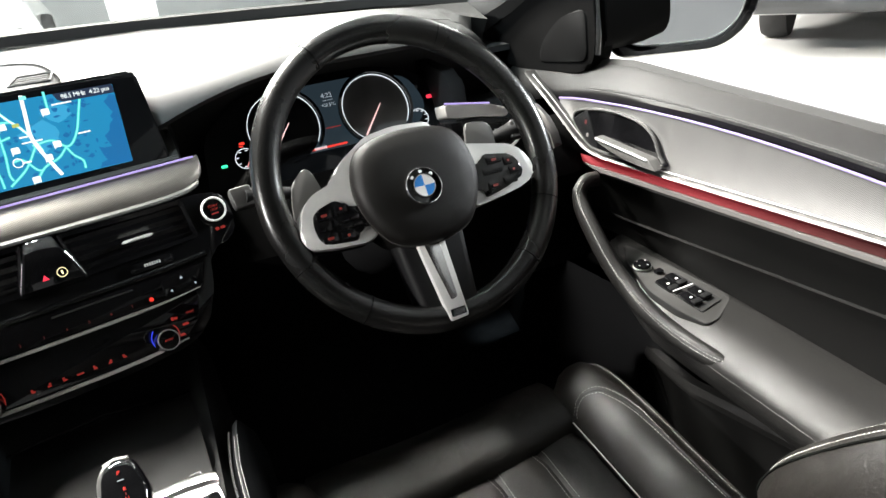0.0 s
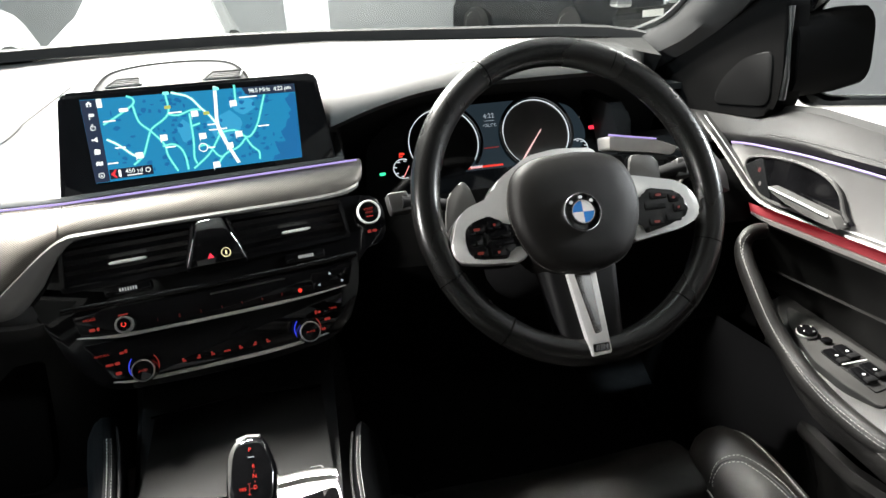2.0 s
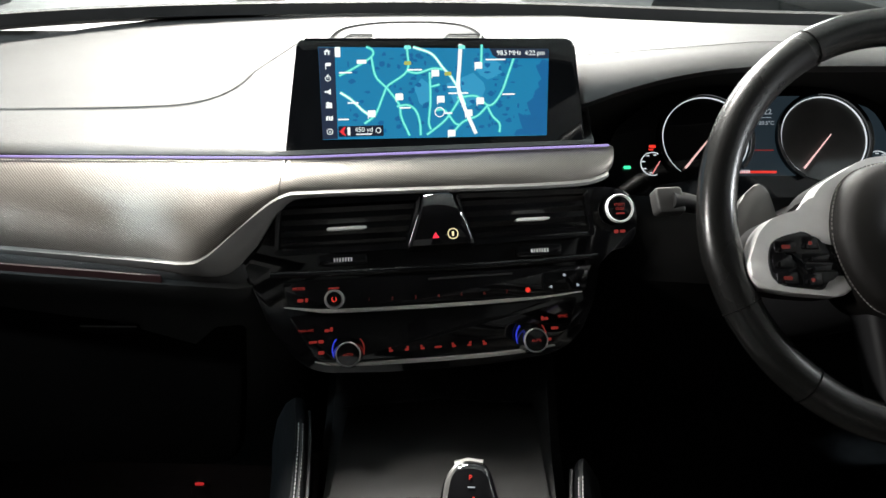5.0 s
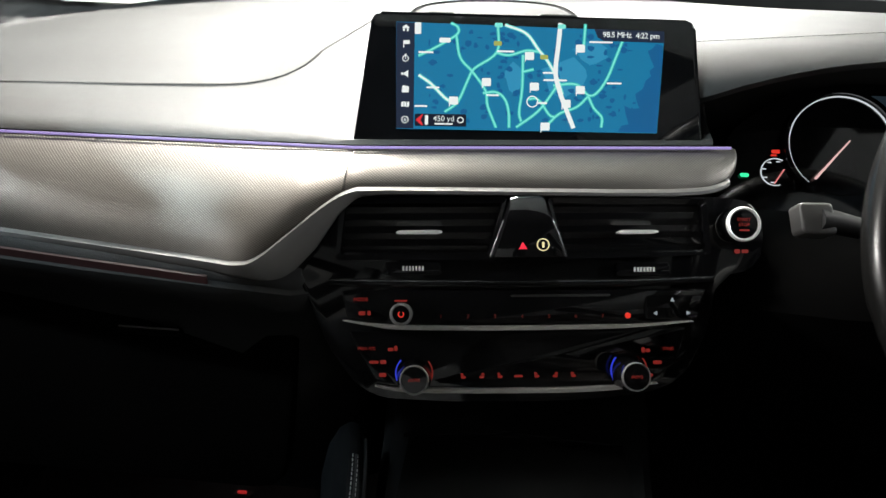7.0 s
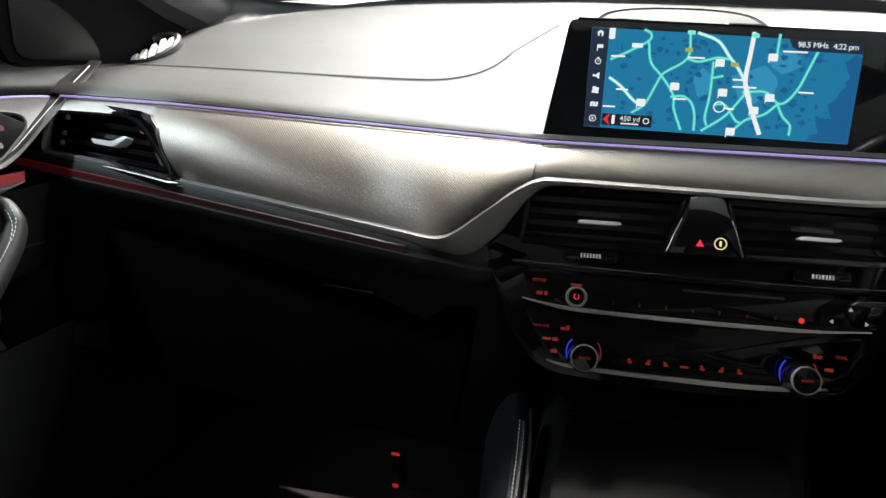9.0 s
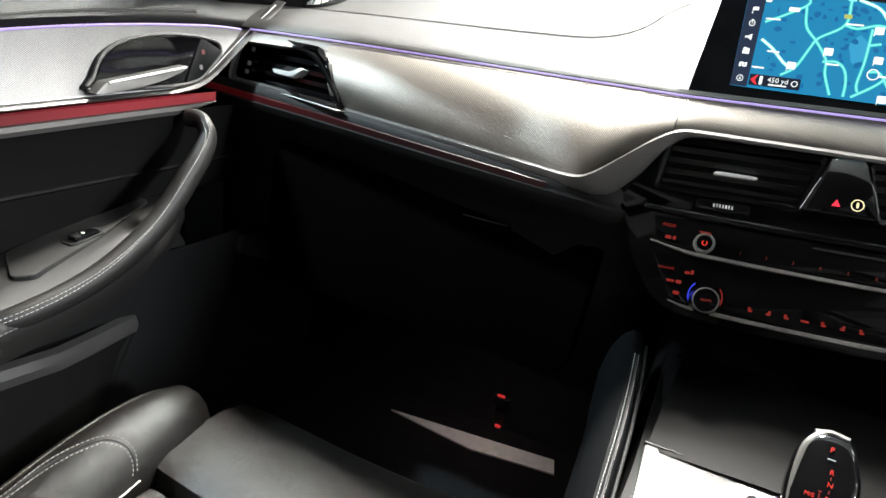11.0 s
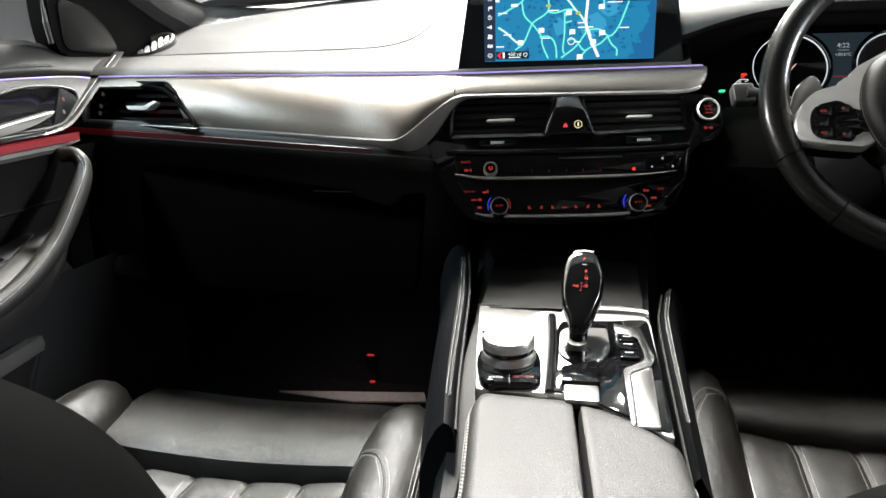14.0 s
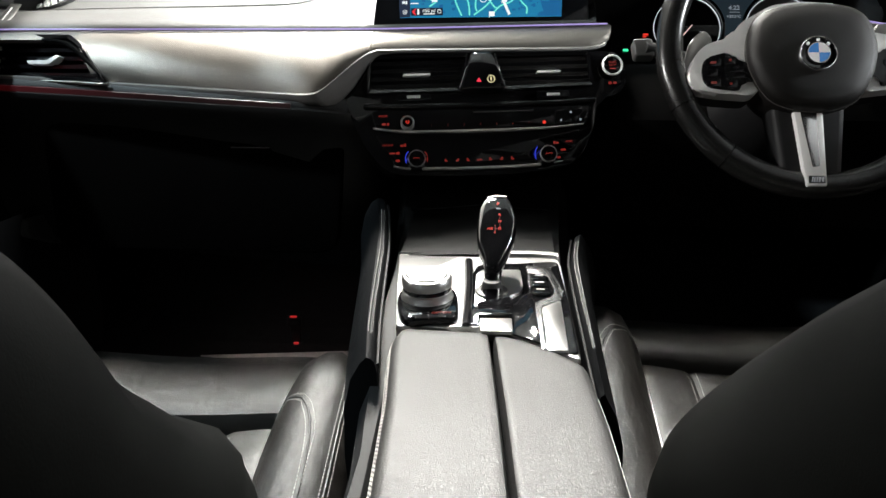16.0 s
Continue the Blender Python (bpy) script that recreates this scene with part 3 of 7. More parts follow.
XS = [-0.86 + 1.03 * i / 80 for i in range(81)]


def strip_y(x):
    return 0.078 - 0.03 * max(0, (-x - 0.55) / 0.2) ** 2


def strip_z(x):
    return 0.9285 + 0.004 * max(0, -x - 0.15) / 0.55


def upper_at(x):
    z = strip_z(x) + (0.0045 * (x + 0.165) / 0.33 if x > -0.165 else 0)
    return Vector((x, strip_y(x) + (0.055 * (x + 0.165) / 0.37 if x > -0.165 else 0), z))


rows = []
for x in XS:
    drop = 0.10 * max(0, (-x - 0.74) / 0.12) ** 2
    y0, z0 = upper_at(x).y, upper_at(x).z + 0.005
    back = 0.58 - 0.35 * max(0, (abs(x) - 0.35) / 0.5) ** 2
    r = [(x, y0 + 0.03, z0 - 0.02), (x, y0, z0 - 0.001), (x, y0 + 0.003, z0 + 0.003), (x, y0 + 0.02, z0 + 0.010), (x, y0 + 0.06, z0 + 0.022), (x, 0.19, 0.9655 - drop), (x, 0.196, 0.9665 - drop), (x, 0.202, 0.9675 - drop), (x, 0.26, 0.99 - drop)]
    if -0.168 < x < 0.16:
        r[3], r[4] = (x, y0 + 0.02, z0 + 0.0015), (x, y0 + 0.06, z0 + 0.005)
    swell = min(1, max(0, (x + 0.335) / 0.17))
    swell = 0.028 * swell * swell * (3 - 2 * swell)
    r = [(x, yy, zz + swell * min(1, max(0, (yy - 0.17) / 0.08))) for x, yy, zz in r]
    rise = min(1, max(0, (x - 0.03) / 0.11))
    rise = rise * rise * (3 - 2 * rise)
    r[-1] = (x, r[-1][1], r[-1][2] + 0.02 * rise)
    for f in (0.25, 0.5, 0.75, 1.0):
        yy = 0.26 + (back - 0.26) * f
        r.append((x, yy, 0.99 + (1.083 - 0.99) * (yy - 0.26) / 0.32 - drop + swell * (1 - f) * (1 - 0.6 * rise) + rise * {0.25: 0.031, 0.5: 0.024, 0.75: 0.012, 1.0: 0.0}[f]))
    r.append((x, back + 0.03, 1.06 - drop))
    r.append((x, back + 0.05, 0.60))
    rows.append(r)
part("top_pad", loft(rows), DASH_SKIN, dash, "black grained upper dash pad")
stitch_path = [(-0.80, 0.172, 0.957), (-0.735, 0.183, 0.962), (-0.65, 0.193, 0.966), (-0.566, 0.197, 0.968), (-0.448, 0.200, 0.969), (-0.38, 0.203, 0.970), (-0.32, 0.208, 0.972), (-0.284, 0.217, 0.976), (-0.26, 0.230, 0.985), (-0.242, 0.252, 0.998), (-0.228, 0.295, 1.012), (-0.215, 0.345, 1.024), (-0.204, 0.395, 1.036)]
pad = bpy.data.objects["top_pad"]
for off in (0.0, 0.006):
    stitches([p + Vector((0, off, off * 0.3)) for p in curve_through(stitch_path, 8)], THREAD_DARK, dash, 0.004, 0.0015, 0.0006, on=pad)
part("seam", tube(laid_on([p + Vector((0, 0.003, 0.0)) for p in curve_through(stitch_path, 8)], pad, 0.0), 0.0015, 6), RUBBER, dash)

# slim demister vent in the corner of the pad
CV = facing((-0.756, 0.234, 0.984), 27, 65, 18)
cv_out = [(-0.048, -0.004), (-0.018, 0.021), (0.010, 0.036), (0.032, 0.026), (0.040, 0.009), (0.031, -0.017), (0.0015, -0.034), (-0.022, -0.027)]
leaf = curve_through([(*p, 0) for p in cv_out], 4, True)
rows = [[CV @ Vector((p.x * k, p.y * k, h)) for p in leaf] for k, h in ((1.12, -0.012), (1.10, 0.001), (1.02, 0.0035), (0.93, 0.002), (0.90, -0.012))]
cvent = part("corner_vent", loft(rows, close_v=True, caps=True), DASH_SKIN, dash, "leaf-shaped demister vent in the dash corner")
part("vent_well", prism([(p.x * 0.9, p.y * 0.9) for p in leaf], -0.014, -0.008, CV), RUBBER, cvent, flat=True)
for k, (u0, lo, hi) in enumerate(((-0.027, -0.020, -0.008), (-0.015, -0.026, 0.0), (-0.002, -0.029, 0.010), (0.011, -0.026, 0.018), (0.023, -0.019, 0.014))):
    rows = [[CV @ Vector((u0 + du + (0.002 if v == hi else -0.001), v, h)) for du, h in ((0, -0.006), (0.002, 0.0015), (0.009, 0.0022), (0.0095, -0.004))] for v in (lo, 0.5 * (lo + hi), hi)]
    part("vane", loft(rows, close_v=True, caps=True), SILVER, cvent, "bright vane", flat=True)

# speaker dome behind the screen
SPK = facing((0, 0.27, 1.0405), 0, 71)
dome = curve_through([(*p, 0) for p in ((-0.150, 0.0), (-0.148, 0.04), (-0.135, 0.083), (-0.095, 0.104), (-0.045, 0.109), (0.0, 0.105), (0.035, 0.087), (0.055, 0.04), (0.058, 0.0))], 5)
rows = [[SPK @ Vector((-0.045 + (p.x + 0.045) * k, p.y * k, h)) for p in dome] for k, h in ((1.03, -0.04), (1.02, -0.012), (1.0, -0.007), (0.985, -0.0085), (0.96, -0.0070), (0.9, -0.0060), (0.7, -0.0052), (0.02, -0.0048))]
spk = part("speaker_dome", loft(rows, close_v=True, caps=True), SPEAKER_SKIN, dash, "low speaker cover behind the screen")
part("dome_seam", tube([SPK @ Vector((-0.045 + (p.x + 0.045) * 1.012, p.y * 1.012, -0.0078)) for p in dome], 0.0016, 6), MATT_BLACK, spk)
for c, w in ((-0.112, 0.048), (0.022, 0.052)):
    sk = -0.004 if c < 0 else 0.004
    # not recessed: the near-black face stands in for shade in deep slots
    well = part("grille", prism(rounded([(c - w / 2, 0.024), (c + w / 2, 0.024), (c + w / 2 + sk, 0.050), (c - w / 2 + 0.012, 0.050)], 0.003), -0.012, -0.0046, SPK), MATT_BLACK, spk, "slotted black speaker grille", flat=True)
    part("grille_rim", tube([SPK @ Vector((u, v, -0.0045)) for u, v in rounded([(c - w / 2, 0.024), (c + w / 2, 0.024), (c + w / 2 + sk, 0.050), (c - w / 2 + 0.012, 0.050)], 0.003)], 0.0015, 6, closed=True), DASH_SKIN, spk)
    for k in range(3):
        part("grille_slat", prism(rrect(w - 0.008 - 0.003 * k, 0.0022, 0.0008, 2, c + 0.003 + 0.001 * k, 0.031 + k * 0.0065), -0.0048, -0.0041, SPK), RUBBER, spk, flat=True)

# hood over the instruments
hood_rows = []
for k in range(25):
    x = 0.145 + 0.59 * k / 24
    e = min(1, max(0, (x - 0.145) / 0.12)) * min(1, max(0, (0.72 - x) / 0.14))
    e = e * e * (3 - 2 * e)
    f = min(1, max(0, (x - 0.15) / 0.22))
    g = min(1, max(0, (0.74 - x) / 0.14))
    lip_z, lip_y = 0.974 + 0.044 * f * (2 - f) - 0.05 * (1 - g), 0.148 + 0.012 * f
    st = 1.026 + 0.016 * f - 0.05 * (1 - g)
    back = 0.58 - 0.35 * max(0, (x - 0.35) / 0.5) ** 2
    zb = 1.083 - 0.03 * max(0, (x - 0.2) / 0.5)
    end = min(1, max(0, (x - 0.60) / 0.12)) ** 2
    lip_y, lip_z, st = lip_y + 0.12 * end, lip_z - 0.03 * end, st - 0.02 * end
    hood_rows.append([(x, back + 0.05, 0.60), (x, back + 0.03, zb - 0.02), (x, back, zb), (x, 0.5 * back + 0.12, 0.5 * zb + 0.5 * st + 0.01), (x, 0.24 + 0.1 * end, st + 0.008), (x, 0.205 + 0.12 * end, st + 0.001), (x, 0.198 + 0.12 * end, st - 0.001), *[(x, 0.195 + 0.12 * end + (lip_y - 0.195 - 0.12 * end) * q, st - 0.002 + (lip_z + 0.001 - st) * w) for q, w in ((0.16, 0.06), (0.40, 0.20), (0.64, 0.40), (0.82, 0.62), (0.94, 0.82))], (x, lip_y, lip_z), (x, lip_y + 0.008, lip_z - 0.006), (x, 0.26 + 0.06 * end, lip_z - 0.012), (x, 0.30 + 0.06 * end, lip_z - 0.10)])
part("instrument_hood", loft(hood_rows), DASH_SKIN, dash, "black hood over the instruments")
stitches([Vector((r[5][0], r[5][1], r[5][2] + 0.0012)) for r in hood_rows[:21]], THREAD_DARK, dash, 0.004, 0.0015, 0.0006)
# side walls of the instrument binnacle
part("binnacle_wall", prism(rounded([(0.165, 0.86), (0.165, 0.93), (0.185, 0.966), (0.30, 0.985), (0.33, 0.86)], 0.01), 0.163, 0.175, Matrix(((0, 0, 1, 0), (1, 0, 0, 0), (0, 1, 0, 0), (0, 0, 0, 1))), 0.004), PLASTIC, dash)
part("binnacle_wall", prism(rounded([(0.15, 0.86), (0.15, 0.93), (0.175, 0.968), (0.30, 0.985), (0.33, 0.86)], 0.015), 0.575, 0.60, Matrix(((0, 0, 1, 0), (1, 0, 0, 0), (0, 1, 0, 0), (0, 0, 0, 1))), 0.006), PLASTIC, dash)

# trim band: the upper edge runs under the light guide, the lower edge dips to a point beside the centre stack
LOWER = [(-0.80, 0.045, 0.868), (-0.68, 0.036, 0.864), (-0.575, 0.028, 0.8575), (-0.39, 0.010, 0.848), (-0.29, -0.001, 0.843), (-0.245, -0.009, 0.842), (-0.225, -0.007, 0.848), (-0.20, 0.006, 0.868), (-0.175, 0.022, 0.888), (-0.155, 0.034, 0.8985), (-0.13, 0.041, 0.9), (-0.014, 0.060, 0.9), (0.10, 0.078, 0.900), (0.150, 0.0925, 0.9003), (0.173, 0.102, 0.9035), (0.186, 0.111, 0.910), (0.1915, 0.119, 0.920), (0.192, 0.128, 0.9315)]
low = curve_through(LOWER, 6)


left_rows, right_rows = [], []
CREASE = -0.160
for p in low:
    if p.x < -0.585:
        continue
    u = upper_at(p.x - 0.045 * max(0, (-0.40 - p.x) / 0.185))
    bul = min(1.0, (u.z - p.z) / 0.06)
    right_half = p.x > CREASE
    set_back = Vector((0, 0.003, 0)) if right_half else Vector((0, 0, 0))
    row = [p.lerp(u, s) + Vector((0, -0.016, 0.004)) * bul * math.sin(math.pi * s) ** 0.8 + set_back for s in (0, 0.1, 0.25, 0.4, 0.55, 0.7, 0.85, 0.95, 1.0)] + [u + Vector((0, 0.02, -0.002)), p + Vector((0, 0.03, 0.0))]
    (right_rows if right_half else left_rows).append(row)
right_rows.insert(0, [q + Vector((0.0005, 0.003, 0)) for q in left_rows[-1]])
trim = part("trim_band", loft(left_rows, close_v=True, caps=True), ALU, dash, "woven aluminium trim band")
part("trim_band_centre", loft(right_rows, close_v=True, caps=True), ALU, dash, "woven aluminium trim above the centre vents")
EDGE_OFF = [(-0.80, (0, 0, -0.0045)), (-0.45, (0, 0, -0.0045)), (-0.30, (0.001, 0.002, -0.0095)), (-0.245, (0.008, 0.006, -0.014)), (-0.225, (0.018, 0.012, -0.021)), (-0.20, (0.017, 0.009, -0.017)), (-0.175, (0.010, 0.005, -0.009)), (-0.155, (0.005, 0.002, -0.006)), (-0.13, (0, 0, -0.0036)), (0.25, (0, 0, -0.0034))]


def edge_off(x):
    for (a, va), (b, vb) in zip(EDGE_OFF, EDGE_OFF[1:]):
        if x <= b:
            return Vector(va).lerp(Vector(vb), (x - a) / (b - a))
    return Vector(EDGE_OFF[-1][1])


edge_rows = []
for p in low:
    if -0.772 < p.x < 0.184:
        off = edge_off(p.x)
        edge_rows.append([p + Vector((0, 0, 0.003)), p + Vector((0, -0.0055, 0.001)), p + off * 0.5 + Vector((0, -0.006, 0)), p + off * 0.9 + Vector((0, -0.0045, 0)), p + off + Vector((0, 0.0, 0)), p + off + Vector((0, 0.012, 0)), p + Vector((0, 0.012, 0))])
part("trim_edge", loft(edge_rows, close_v=True, caps=True), ALU_EDGE, trim, "satin aluminium lower edge of the trim")
guide = [upper_at(-0.735 + (0.186 + 0.735) * i / 40) + Vector((0, -0.0035, 0.002)) for i in range(41)]
part("light_guide", tube(guide, 0.0014, 6), VIOLET_GLOW, dash, "thin violet ambient light line")

part("trim_top", loft([[upper_at(x), upper_at(x) + Vector((0, -0.006, -0.004)), upper_at(x) + Vector((0, -0.016, -0.013)), upper_at(x) + Vector((0, -0.008, -0.018))] for x in (-0.755 + 0.15 * k / 10 for k in range(11))]), ALU, dash, "aluminium trim above the side vent")

# lower dash and glovebox
low_rows = []
for x, yo, zo in ((-0.80, 0.02, 0), (-0.6, 0.005, 0), (-0.39, -0.012, 0), (-0.26, -0.02, 0), (-0.20, -0.012, -0.012), (-0.165, 0.02, -0.03), (-0.155, 0.06, -0.05)):
    z = {-0.80: 0.858, -0.6: 0.849, -0.39: 0.838, -0.26: 0.832, -0.20: 0.825, -0.165: 0.82, -0.155: 0.8}[x]
    low_rows.append([(x, yo + 0.02, z + 0.01), (x, yo + 0.012, z), (x, yo + 0.012, z - 0.007), (x, yo + 0.004, z - 0.009), (x, yo + 0.006, z - 0.020), (x, yo + 0.022, z - 0.034), (x, yo + 0.045, z - 0.07), (x, yo + 0.05, z - 0.12), (x, yo + 0.055, z - 0.2), (x, yo + 0.09, z - 0.27), (x, yo + 0.2, z - 0.30), (x, yo + 0.5, z - 0.30)])
part("lower_panel", loft(low_rows), LOWER_SKIN, dash, "black lower dash")
red_rows = [[(x, y, z), (x, y - 0.002, z - 0.001), (x, y - 0.001, z - 0.010), (x, y + 0.002, z - 0.011)] for x, y, z in ((-0.80, 0.030, 0.859), (-0.6, 0.0145, 0.8495), (-0.39, -0.0025, 0.838), (-0.27, -0.012, 0.832))]
part("red_line", loft(red_rows, close_v=True, caps=True), RED_UNDER, dash, "dim red strip under the trim, brightest by the door")
glove = thing("glovebox", (-0.45, 0.05, 0.75), "black closed glovebox with a slim handle", "glovebox")
GLV = facing((-0.353, 0.027, 0.757), -1, 4)
# the lid's colour carries the shade under the dash
part("lid", prism(rounded([(-0.33, -0.16), (0.13, -0.16), (0.15, 0.03), (-0.33, 0.04)], 0.03), -0.02, -0.003, GLV, 0.005), GLOVE_SHADED, glove)
part("handle", prism(rrect(0.062, 0.008, 0.003, 3, 0.005, 0.0005), -0.004, 0.0035, GLV, 0.002), MATT_BLACK, glove, "black pull handle")
part("handle_edge", prism(rrect(0.060, 0.0015, 0.0006, 2, 0.005, 0.0048), 0.003, 0.0045, GLV), LIP_GREY, glove, "thin grey edge", flat=True)

# driver's side lower dash with its own trim
drv_rows = [[(x, 0.13, 0.875), (x, 0.105, 0.87), (x, 0.075, 0.85), (x, 0.05, 0.80), (x, 0.09, 0.72), (x, 0.12, 0.62), (x, 0.3, 0.55)] for x in (0.28, 0.4, 0.5, 0.6, 0.70, 0.80)]
drv_rows = [[(x, y + dy, z) for _, y, z in drv_rows[0]] for x, dy in ((0.150, 0.075), (0.165, 0.055), (0.19, 0.03), (0.225, 0.01))] + drv_rows
# darker than the passenger's lower dash: footwell shade put into the colour
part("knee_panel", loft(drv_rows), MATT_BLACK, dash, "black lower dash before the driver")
DT = facing((0.575, 0.09, 0.917), 0, 12)
part("trim_end", prism(rounded([(-0.046, 0.019), (0.026, 0.0065), (0.058, -0.006), (0.048, -0.0165), (0.01, -0.0085), (-0.03, -0.003), (-0.046, 0.0)], 0.004), -0.03, 0.006, DT, 0.005, 4), STRIP_SILVER, dash, "short satin silver trim piece beside the wheel")
part("light_guide", tube([DT @ Vector((-0.045, 0.0205, 0.004)), DT @ Vector((0.026, 0.0082, 0.004))], 0.0014, 6), VIOLET_GLOW, dash, "thin violet ambient light line")
part("light_switch_panel", prism(rounded([(-0.05, -0.065), (0.056, -0.066), (0.064, -0.040), (0.060, -0.018), (0.046, -0.0185), (0.01, -0.0105), (-0.05, -0.005)], 0.006), -0.03, 0.001, DT, 0.003), GLOSS, dash, "black light switch panel")
part("panel_frame", tube(curve_through([DT @ Vector(q) for q in ((0.058, -0.007, 0.003), (0.0655, -0.016, 0.004), (0.0678, -0.036, 0.004), (0.058, -0.056, 0.003), (0.030, -0.064, 0.002))], 6), 0.0022, 8), SILVER, dash, "curved silver frame round the light switches")
for sw_poly, marks in (([(0.019, -0.0215), (0.0355, -0.024), (0.0365, -0.051), (0.0205, -0.0485)], ((0.0275, -0.031, 0.0065, 0.0013), (0.0275, -0.034, 0.0075, 0.0013), (0.028, -0.037, 0.0065, 0.0013), (0.028, -0.043, 0.007, 0.002))), ([(0.037, -0.0242), (0.0538, -0.0266), (0.0573, -0.0404), (0.0416, -0.0520)], ((0.046, -0.0335, 0.006, 0.0013), (0.0475, -0.0365, 0.0035, 0.004)))):
    sw = part("light_switch", prism(rounded(sw_poly, 0.002), 0.001, 0.005, DT, 0.0015), SATIN_BLACK, dash)
    bars(list(marks), DT, 0.0051, PIPING, sw, "switch_mark")
part("side_vent_frame", loft([[Vector((0.69, y, z)) + Vector(q) for q in ((0.012, 0, 0), (0.0, -0.003, 0.006), (-0.006, -0.006, 0.0), (0.0, 0.006, -0.006))] for y, z in ((0.112, 0.90), (0.085, 0.885), (0.066, 0.866), (0.058, 0.846))], close_v=True, caps=True), LIP_GREY, dash, "grey frame end of the side vent")
part("dash_end", loft([[(x, 0.24, 0.91), (x, 0.20, 0.90), (x, 0.18, 0.88), (x, 0.16, 0.84), (x, 0.16, 0.74)] for x in (0.60, 0.66, 0.70, 0.745)]), PLASTIC, dash, "black dash end beside the door")

# vents: slatted openings, with a frame, horizontal slats and a bright tab


def air_vent(m, poly, slats, tab_u, tab_v, tab_w, label, thumb=None, chrome=False):
    vent = thing("air_vent", m.translation, label, "air vent", "dash air vents")
    part("well", prism(poly, -0.055, -0.035, m), RUBBER, vent, flat=True)
    us, vs = [p[0] for p in poly], [p[1] for p in poly]
    inner = rounded([(u * 0.985 + 0.015 * sum(us) / len(us), v * 0.94 + 0.06 * sum(vs) / len(vs)) for u, v in poly], 0.004)
    outer = rounded([(u + 0.003 * (1 if u > sum(us) / len(us) else -1), v + 0.0035 * (1 if v > sum(vs) / len(vs) else -1)) for u, v in poly], 0.005)
    rows = [[m @ Vector((*a, -0.05)), m @ Vector((*a, 0.001)), m @ Vector((*b, 0.003)), m @ Vector((*b, -0.05))] for a, b in zip(inner, outer)]
    part("frame", loft(rows, close_u=True, close_v=True), ALU_EDGE if chrome else GLOSS, vent, "bright frame" if chrome else "glossy black frame")

    def span(v):
        xs = []
        k = len(poly)
        for i in range(k):
            (u0, v0), (u1, v1) = poly[i], poly[(i + 1) % k]
            if (v0 - v) * (v1 - v) < 0:
                xs.append(u0 + (u1 - u0) * (v - v0) / (v1 - v0))
        return min(xs), max(xs)
    lo, hi = min(vs), max(vs)
    for i in range(slats):
        v = lo + (hi - lo) * (i + 0.6) / (slats + 0.2)
        a, b = span(v)
        prof = [(-0.0028, -0.004), (0.0022, -0.0015), (0.0032, -0.004), (0.0005, -0.026), (-0.0018, -0.026)]
        rows = [[m @ Vector((u, v + dv, h)) for dv, h in prof] for u in (a + 0.002, b - 0.002)]
        part("slat", loft(rows, close_v=True, caps=True), GREY_SLAT, vent)
    if tab_v < -0.05:
        return vent
    tab = [(tab_u - tab_w / 2, tab_v - 0.001), (tab_u - tab_w / 2 + 0.003, tab_v + 0.0015), (tab_u + tab_w / 2 - 0.004, tab_v + 0.0015), (tab_u + tab_w / 2, tab_v), (tab_u + tab_w / 2 - 0.005, tab_v - 0.0018), (tab_u - tab_w / 2 + 0.004, tab_v - 0.0018)]
    part("tab", prism(rounded(tab, 0.002), -0.006, 0.006, m, 0.0015), SILVER, vent, "satin silver sliding tab")
    return vent


# ---- centre stack ----
stack = thing("centre_control_panel", (0, 0.0, 0.75), "gloss black centre control panel with red backlit buttons", "control panel")
OUT = [(-0.150, 0.1555), (-0.169, 0.135), (-0.190, 0.107), (-0.194, 0.092), (-0.184, 0.070), (-0.168, 0.03), (-0.142, -0.006), (-0.12, -0.017), (-0.06, -0.021), (0.0, -0.022), (0.06, -0.021), (0.115, -0.016), (0.146, -0.003), (0.168, 0.04), (0.178, 0.085), (0.215, 0.092), (0.222, 0.12), (0.218, 0.15), (0.19, 0.1565)]
part("bezel", prism(rounded(OUT, 0.012), -0.06, -0.004, STACK, 0.003), GLOSS, stack, "piano black bezel")
air_vent(STACK, [(-0.152, 0.1525), (-0.0125, 0.153), (-0.027, 0.105), (-0.157, 0.1055)], 4, -0.087, 0.126, 0.042, "black slatted centre air vent beside the screen controls")
air_vent(STACK, [(0.0285, 0.1525), (0.164, 0.1505), (0.168, 0.108), (0.041, 0.105)], 4, 0.105, 0.125, 0.038, "black slatted centre air vent next to the start button")
pod_rows = []
for v, hw, h in ((0.161, 0.012, -0.006), (0.159, 0.0150, 0.002), (0.153, 0.0170, 0.0075), (0.142, 0.0195, 0.0125), (0.131, 0.0235, 0.0150), (0.126, 0.0255, 0.0152), (0.110, 0.0315, 0.0142), (0.1035, 0.0340, 0.0130), (0.100, 0.0348, 0.0085), (0.0985, 0.0345, -0.004)):
    pod_rows.append([STACK @ Vector((0.0075 + hw * q, v, h - d)) for q, d in ((-1.0, 0.014), (-0.97, 0.005), (-0.88, 0.0012), (-0.6, 0.0), (0, -0.0004), (0.6, 0.0), (0.88, 0.0012), (0.97, 0.005), (1.0, 0.014))])
part("pod", loft(pod_rows), GLOSS, stack, "gloss black pod between the vents")
for sd in (-1, 1):
    part("pod_edge", tube([STACK @ Vector((0.0075 + sd * hw * 0.985, v, h - 0.006)) for v, hw, h in ((0.135, 0.0215, 0.0142), (0.126, 0.0255, 0.0152), (0.110, 0.0315, 0.0142), (0.104, 0.0338, 0.0130))], 0.0008, 6), CHROME, stack, "thin chrome edge")
